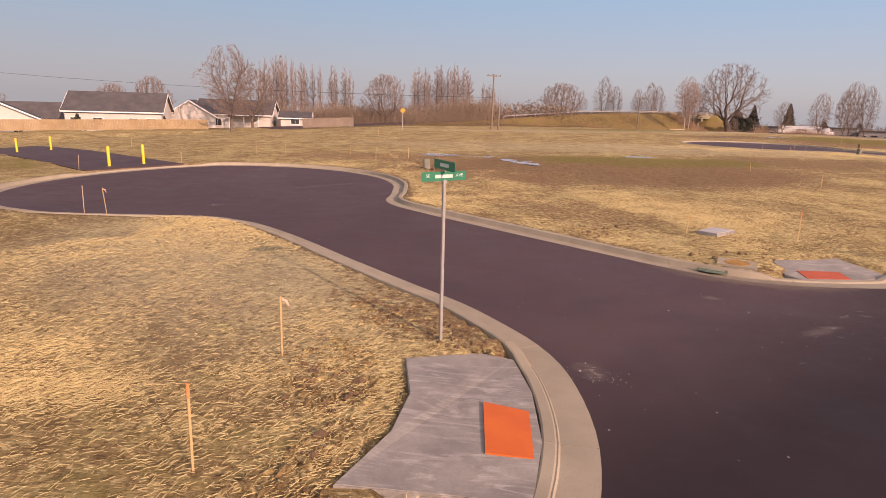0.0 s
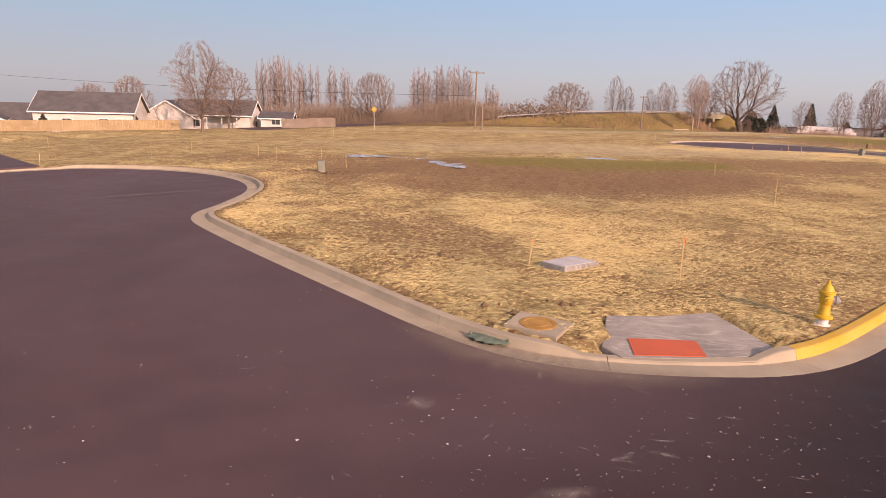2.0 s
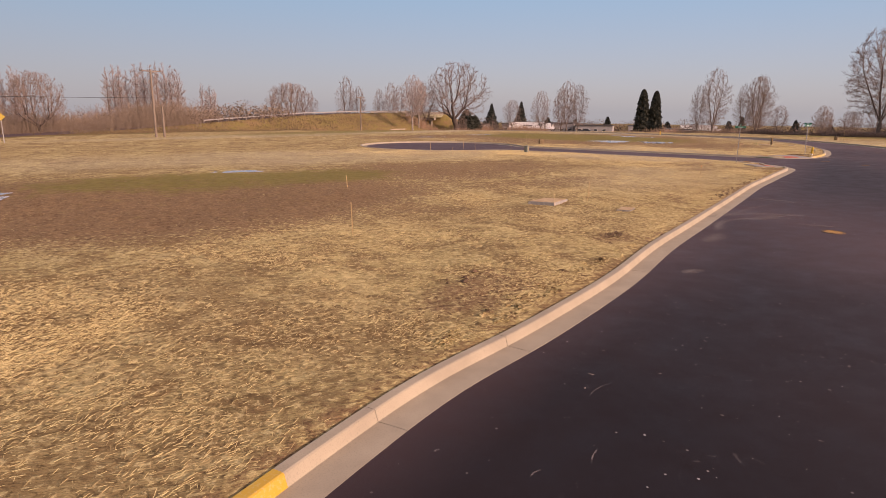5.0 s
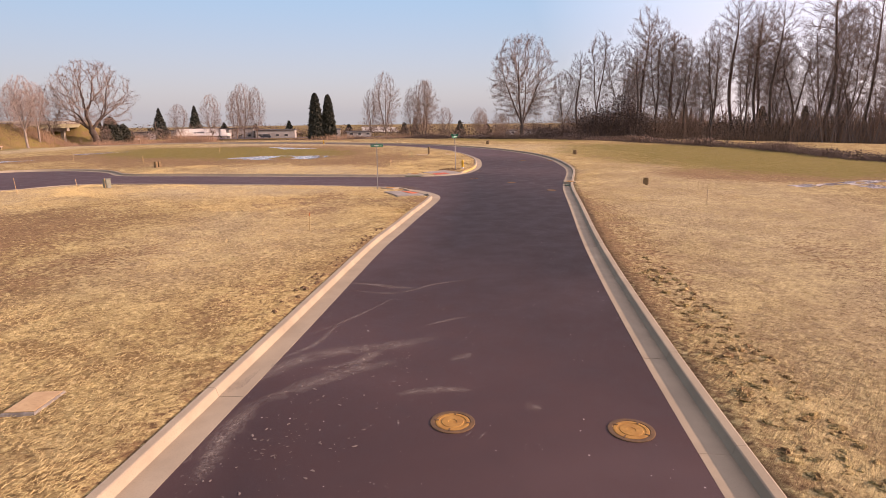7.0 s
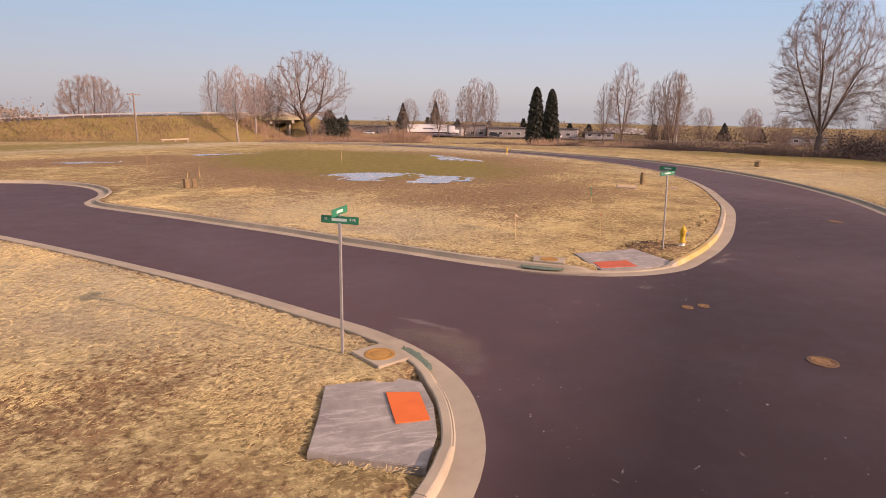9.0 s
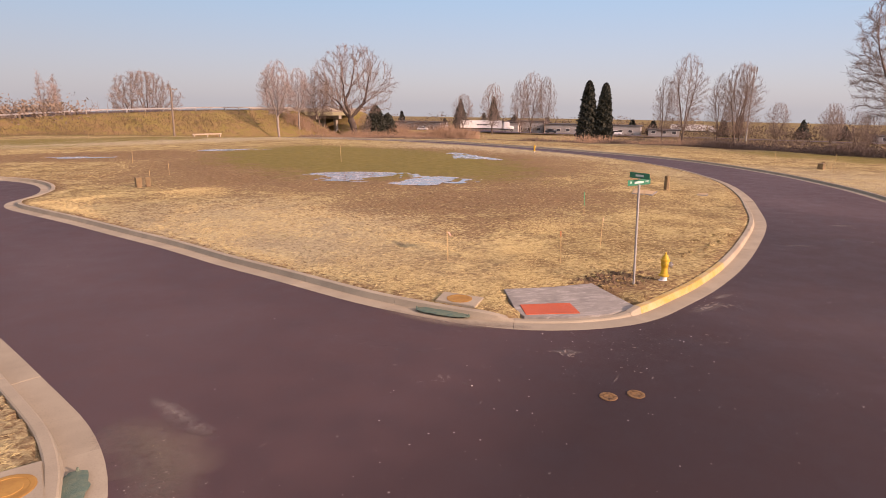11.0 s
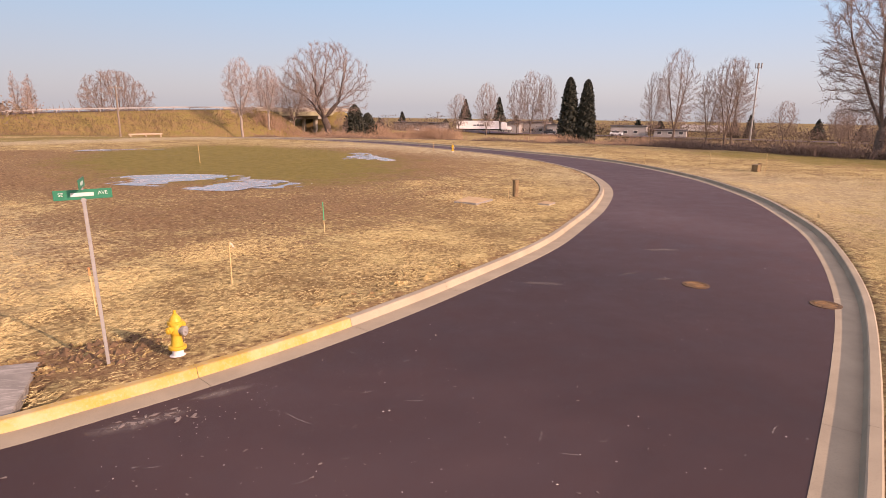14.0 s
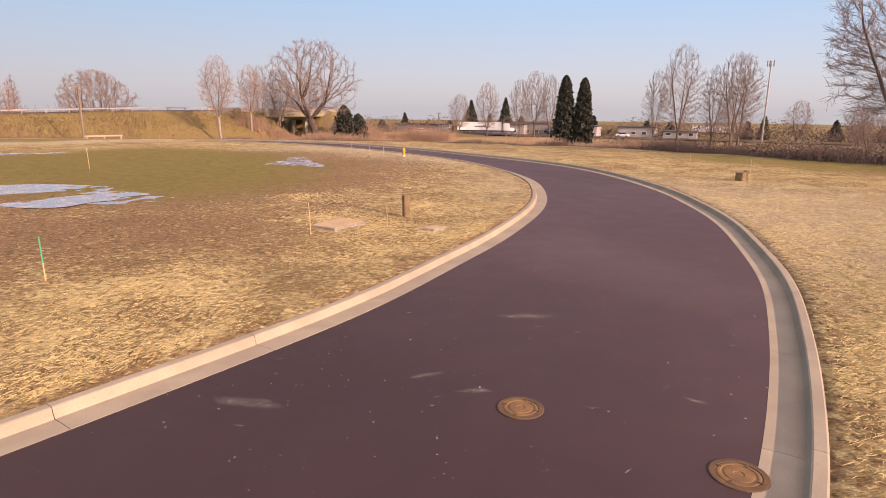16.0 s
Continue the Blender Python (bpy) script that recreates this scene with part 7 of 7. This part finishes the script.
# ---- poles, cables and far signs ----
def utility_pole(x, y, h, label, arm=2.4, dz=0.0):
    t = thing("utility_pole", label, "utility pole", "utility poles", at=pose(x, y, gz(x, y) + dz, 0, 0, 30))
    smoothed(part("pole", lathe([(0.17, -0.3), (0.15, h * 0.5), (0.11, h)], 10), POLE, t))
    if arm:
        part("crossarm", box(arm, 0.12, 0.14, (0, -0.12, h - 0.35), 0.01), POLE, t)
        for k in (-0.45, -0.15, 0.15, 0.45):
            part("insulator", lathe([(0.04, 0), (0.06, 0.06), (0.03, 0.14)], 8, m=Matrix.Translation((k * arm, -0.12, h - 0.21))), GLASS, t)
    return t


utility_pole(0.5, 100.0, 9.05 - gz(0.5, 100.0), "tall wooden utility pole with crossarm by the road", 2.6)
utility_pole(1.6, 99.5, 4.0, "short wooden stub beside the utility pole", 0)
utility_pole(38.9, 153.5, 7.1 - gz(38.9, 153.5), "wooden utility pole at the embankment foot", 2.2)
utility_pole(140, 262, 8.0, "distant utility pole along the highway", 2.0)
utility_pole(122, 270, 8.0, "distant utility pole along the highway", 2.0)


def cable(a, b, sag, label):
    n = 24
    segs = []
    pts = [Vector(a).lerp(Vector(b), i / n) - Vector((0, 0, sag * 4 * (i / n) * (1 - i / n))) for i in range(n + 1)]
    for p, q in zip(pts, pts[1:]):
        segs.append((*p, *q, 0.022, 0.022))
    v, q = tubes(np.array(segs), 4)
    tagged(new("cable", fast_mesh("cable", v, q, CABLE)), label, "cable", "overhead cables")


cable((0.4, 99.9, 5.3), (-130, 128, 9.5), 1.2, "thin overhead cable sagging past the bungalows")


def warning_sign(x, y):
    t = thing("warning_sign", "yellow diamond warning sign on a thin post", "road sign", at=pose(x, y, gz(x, y) - 0.1, 0, 0, 10))
    part("post", box(0.09, 0.09, 3.3), STEEL, t)
    bm = box(0.6, 0.02, 0.6, (0, 0, -0.3), 0.006)
    bmesh.ops.transform(bm, matrix=pose(0, -0.06, 2.9, 0, 45, 0), verts=bm.verts)
    part("panel", bm, SIGN_YELLOW, t)


warning_sign(-13.0, 86)


def mast():
    x, y = 193.8, 190.0
    h = 17.3 - gz(x, y)
    t = thing("antenna_mast", "tall slim grey antenna mast beyond the scrub", "antenna mast", at=pose(x, y, gz(x, y) - 0.3))
    smoothed(part("pole", lathe([(0.24, 0), (0.20, h * 0.5), (0.15, h)], 12), STEEL, t))
    part("platform", lathe([(0.7, h - 1.1), (0.7, h - 1.0), (0.2, h - 0.95)], 12), STEEL, t)
    for a in range(0, 360, 72):
        part("antenna_panel", box(0.22, 0.14, 1.5, (0.85 * math.cos(radians(a)), 0.85 * math.sin(radians(a)), h - 1.4), 0.03, a), STEEL, t)


mast()


# ---- overpass ----
def rp(s, n, z=0.0):
    p = RAMP_A + RAMP_D * s + RAMP_N * n
    return (float(p[0]), float(p[1]), float(np.interp(s, RAMP_S, RAMP_Z)) + z)


RAMP_YAW = math.degrees(math.atan2(RAMP_D[1], RAMP_D[0]))


def overpass():
    t = thing("overpass_bridge", "low concrete overpass with tan girders", "bridge", kind="structure")
    s0, s1 = BRIDGE_S[0] - 5, BRIDGE_S[1] + 5
    x, y, z = rp((s0 + s1) / 2, 5.0)
    part("deck", box(s1 - s0, 12.2, 0.35, (x, y, z - 0.4), 0, RAMP_YAW), CONCRETE, t)
    for n in (-0.6, 2.5, 5.0, 7.5, 10.6):
        x, y, z = rp((s0 + s1) / 2, n)
        part("girder", box(s1 - s0 - 2, 0.5, 1.0, (x, y, z - 1.38), 0.03, RAMP_YAW), GIRDER, t, "tan painted girder")
    for s in (BRIDGE_S[0] + 7, BRIDGE_S[1] - 6):
        x, y, z = rp(s, 5.0)
        part("pier_cap", box(1.2, 11.5, 0.9, (x, y, z - 2.28), 0.03, RAMP_YAW), CONCRETE, t)
        for n in (0.8, 5.0, 9.2):
            x, y, z = rp(s, n)
            g = float(far_fall(x, y))
            part("column", box(0.9, 0.9, z - 2.25 - g + 0.5, (x, y, g - 0.5), 0.05, RAMP_YAW), CONCRETE, t)
    for n in (-0.9, 10.9):
        x, y, z = rp((s0 + s1) / 2, n)
        part("parapet", box(s1 - s0, 0.25, 0.55, (x, y, z - 0.06), 0.02, RAMP_YAW), CONCRETE, t)


overpass()


def guardrail(n, s_from, s_to, label):
    t = thing("guardrail", label, "guardrail", "guardrails along the ramp")
    step = 3.8
    ss = np.arange(s_from, s_to, step)
    for a in ss:
        x, y, z = rp(a, n)
        part("post", box(0.16, 0.2, 0.95, (x, y, z - 0.2), 0.01, RAMP_YAW), RAIL, t)
    segs_v, segs_f = [], []
    prof = [(0.0, 0.50), (-0.05, 0.54), (0.0, 0.61), (-0.05, 0.68), (0.0, 0.74), (0.03, 0.74), (0.03, 0.50)]
    for i, a in enumerate(np.append(ss, s_to)):
        for dn, dz in prof:
            segs_v.append(rp(a, n - 0.12 + dn, dz))
    m = len(prof)
    for i in range(len(ss)):
        for k in range(m):
            segs_f.append((i * m + k, i * m + (k + 1) % m, (i + 1) * m + (k + 1) % m, (i + 1) * m + k))
    part_me("rail", mesh_of("rail", segs_v, segs_f, RAIL), t, "pale corrugated steel rail")


guardrail(0.0, -3, 78, "pale steel guardrail climbing the overpass ramp")


def ramp_road():
    vs, fs = [], []
    ss = list(np.arange(-60, 101, 6.0))
    for s in ss:
        for n in (0.6, 5.0, 9.4):
            vs.append(rp(s, n, 0.05))
    for i in range(len(ss) - 1):
        for k in (0, 1):
            fs.append((i * 3 + k, (i + 1) * 3 + k, (i + 1) * 3 + k + 1, i * 3 + k + 1))
    tagged(new("ramp_road", mesh_of("ramp_road", vs, fs, ASPHALT)), "grey asphalt road climbing over the bridge", "road", kind="structure")


ramp_road()
rails = thing("low_barrier", "low pale timber barrier at the embankment foot", "barrier", at=pose(45, 142, gz(45, 142), 0, 0, 35))
part("beam", box(5.0, 0.2, 0.22, (0, 0, 0.35), 0.02), STAKE_GREY, rails)
for k in (-2.6, 0, 2.6):
    part("post", box(0.2, 0.2, 0.6, (k * 0.85, 0, -0.1), 0.02), STAKE_GREY, rails)


# ---- highway and vehicles ----
def highway():
    a, b = np.array([20.0, 361.0]), np.array([330.0, 115.0])
    d = (b - a) / np.linalg.norm(b - a)
    nn = np.array([-d[1], d[0]])
    vs, fs = [], []
    for i, s in enumerate(np.linspace(0, np.linalg.norm(b - a), 40)):
        for k in (-9, 9):
            p = a + d * s + nn * k
            vs.append((p[0], p[1], gz(*p) + 0.45))
    for i in range(39):
        fs.append((2 * i, 2 * i + 2, 2 * i + 3, 2 * i + 1))
    tagged(new("highway", mesh_of("highway", vs, fs, ASPHALT)), "distant grey highway crossing behind the field", "road", kind="structure")


highway()


def wheels(t, xs, r, halfwidth):
    for x in xs:
        for sgn in (-1, 1):
            w = part("wheel", lathe([(r, -0.14), (r, 0.14), (r * 0.7, 0.15)], 14, m=pose(x, sgn * halfwidth, r, 90, 0, 0)), TYRE, t)
            part("rim", lathe([(r * 0.55, -0.16), (r * 0.55, 0.16)], 10, m=pose(x, sgn * halfwidth, r, 90, 0, 0)), STEEL, w)


def semi_truck(x, y, rz, label, mark=True):
    t = thing("semi_truck", label, "truck", "white trucks on the highway", at=pose(x, y, gz(x, y) + 0.8, 0, 0, rz))
    part("trailer", box(15.8, 2.6, 2.85, (-3.5, 0, 1.15), 0.04), TRUCK_WHITE, t)
    if mark:
        for u, w, h in ((-4.6, 1.0, 0.5), (-3.4, 0.8, 0.6), (-2.4, 0.7, 0.6), (-1.5, 0.8, 0.5)):
            for sgn in (-1, 1):
                part("emblem_shape", box(w, 0.02, h, (u, sgn * 1.31, 2.2)), TRUCK_MARK, t, "dark plain emblem shape")
    cab = part("cab", box(2.4, 2.4, 2.7, (6.3, 0, 0.9), 0.25), TRUCK_WHITE, t)
    part("windscreen", box(0.06, 2.0, 0.8, (7.5, 0, 2.4), 0.02), GLASS, cab)
    part("bonnet", box(1.9, 2.1, 1.3, (8.2, 0, 0.8), 0.25), TRUCK_WHITE, t)
    part("chassis", box(18.5, 1.1, 0.3, (-1.5, 0, 0.75)), TYRE, t)
    wheels(t, (-9.6, -8.4, 4.6, 5.8, 8.3), 0.5, 1.1)


semi_truck(139, 262, -20, "white articulated lorry on the distant highway")
semi_truck(251, 283, -38, "white articulated lorry behind the scrub", False)


def car(x, y, z, rz, mat, label):
    t = thing("car", label, "car", at=pose(x, y, z, 0, 0, rz))
    part("body", box(4.4, 1.8, 0.75, (0, 0, 0.35), 0.15), mat, t)
    cab = part("cabin", box(2.5, 1.6, 0.62, (-0.2, 0, 1.05), 0.2), GLASS, t)
    part("roof", box(1.9, 1.5, 0.08, (-0.25, 0, 1.62), 0.03), mat, cab)
    wheels(t, (-1.35, 1.35), 0.33, 0.85)


for x, y, m, lab in ((118, 284, TRUCK_WHITE, "white car on the distant highway"), (160, 252, CAR_DARK, "dark car on the distant highway"), (178, 236, TRUCK_WHITE, "white van on the distant highway")):
    car(x, y, gz(x, y) + 0.45, -38, m, lab)


# ---- far sheds and lots ----
def shed(x, y, rz, L, D, h, label):
    t = thing("far_building", label, "building", "pale sheds along the highway", at=pose(x, y, gz(x, y) - 0.2, 0, 0, rz))
    part("wall", box(L, D, h), SHED, t)
    part("roof", box(L + 0.8, D + 0.8, 0.35, (0, 0, h - 0.02), 0.05), ROOF, t)
    for k in np.arange(-L / 2 + 2, L / 2 - 1, 4.0):
        win = part("window", box(1.8, 0.1, 1.2, (k, -D / 2 - 0.02, 1.2)), TRIM, t)
        part("pane", box(1.6, 0.06, 1.0, (k, -D / 2 - 0.07, 1.3)), GLASS, win)


for x, y, L, h in ((125, 312, 22, 4), (155, 300, 26, 4.5), (182, 280, 18, 4), (215, 258, 12, 2.6), (272, 203, 13, 2.8), (205, 272, 14, 4), (170, 295, 16, 5), (235, 150, 10, 2.4)):
    shed(x, y, -38, L, 10, h, "pale low building beyond the highway")
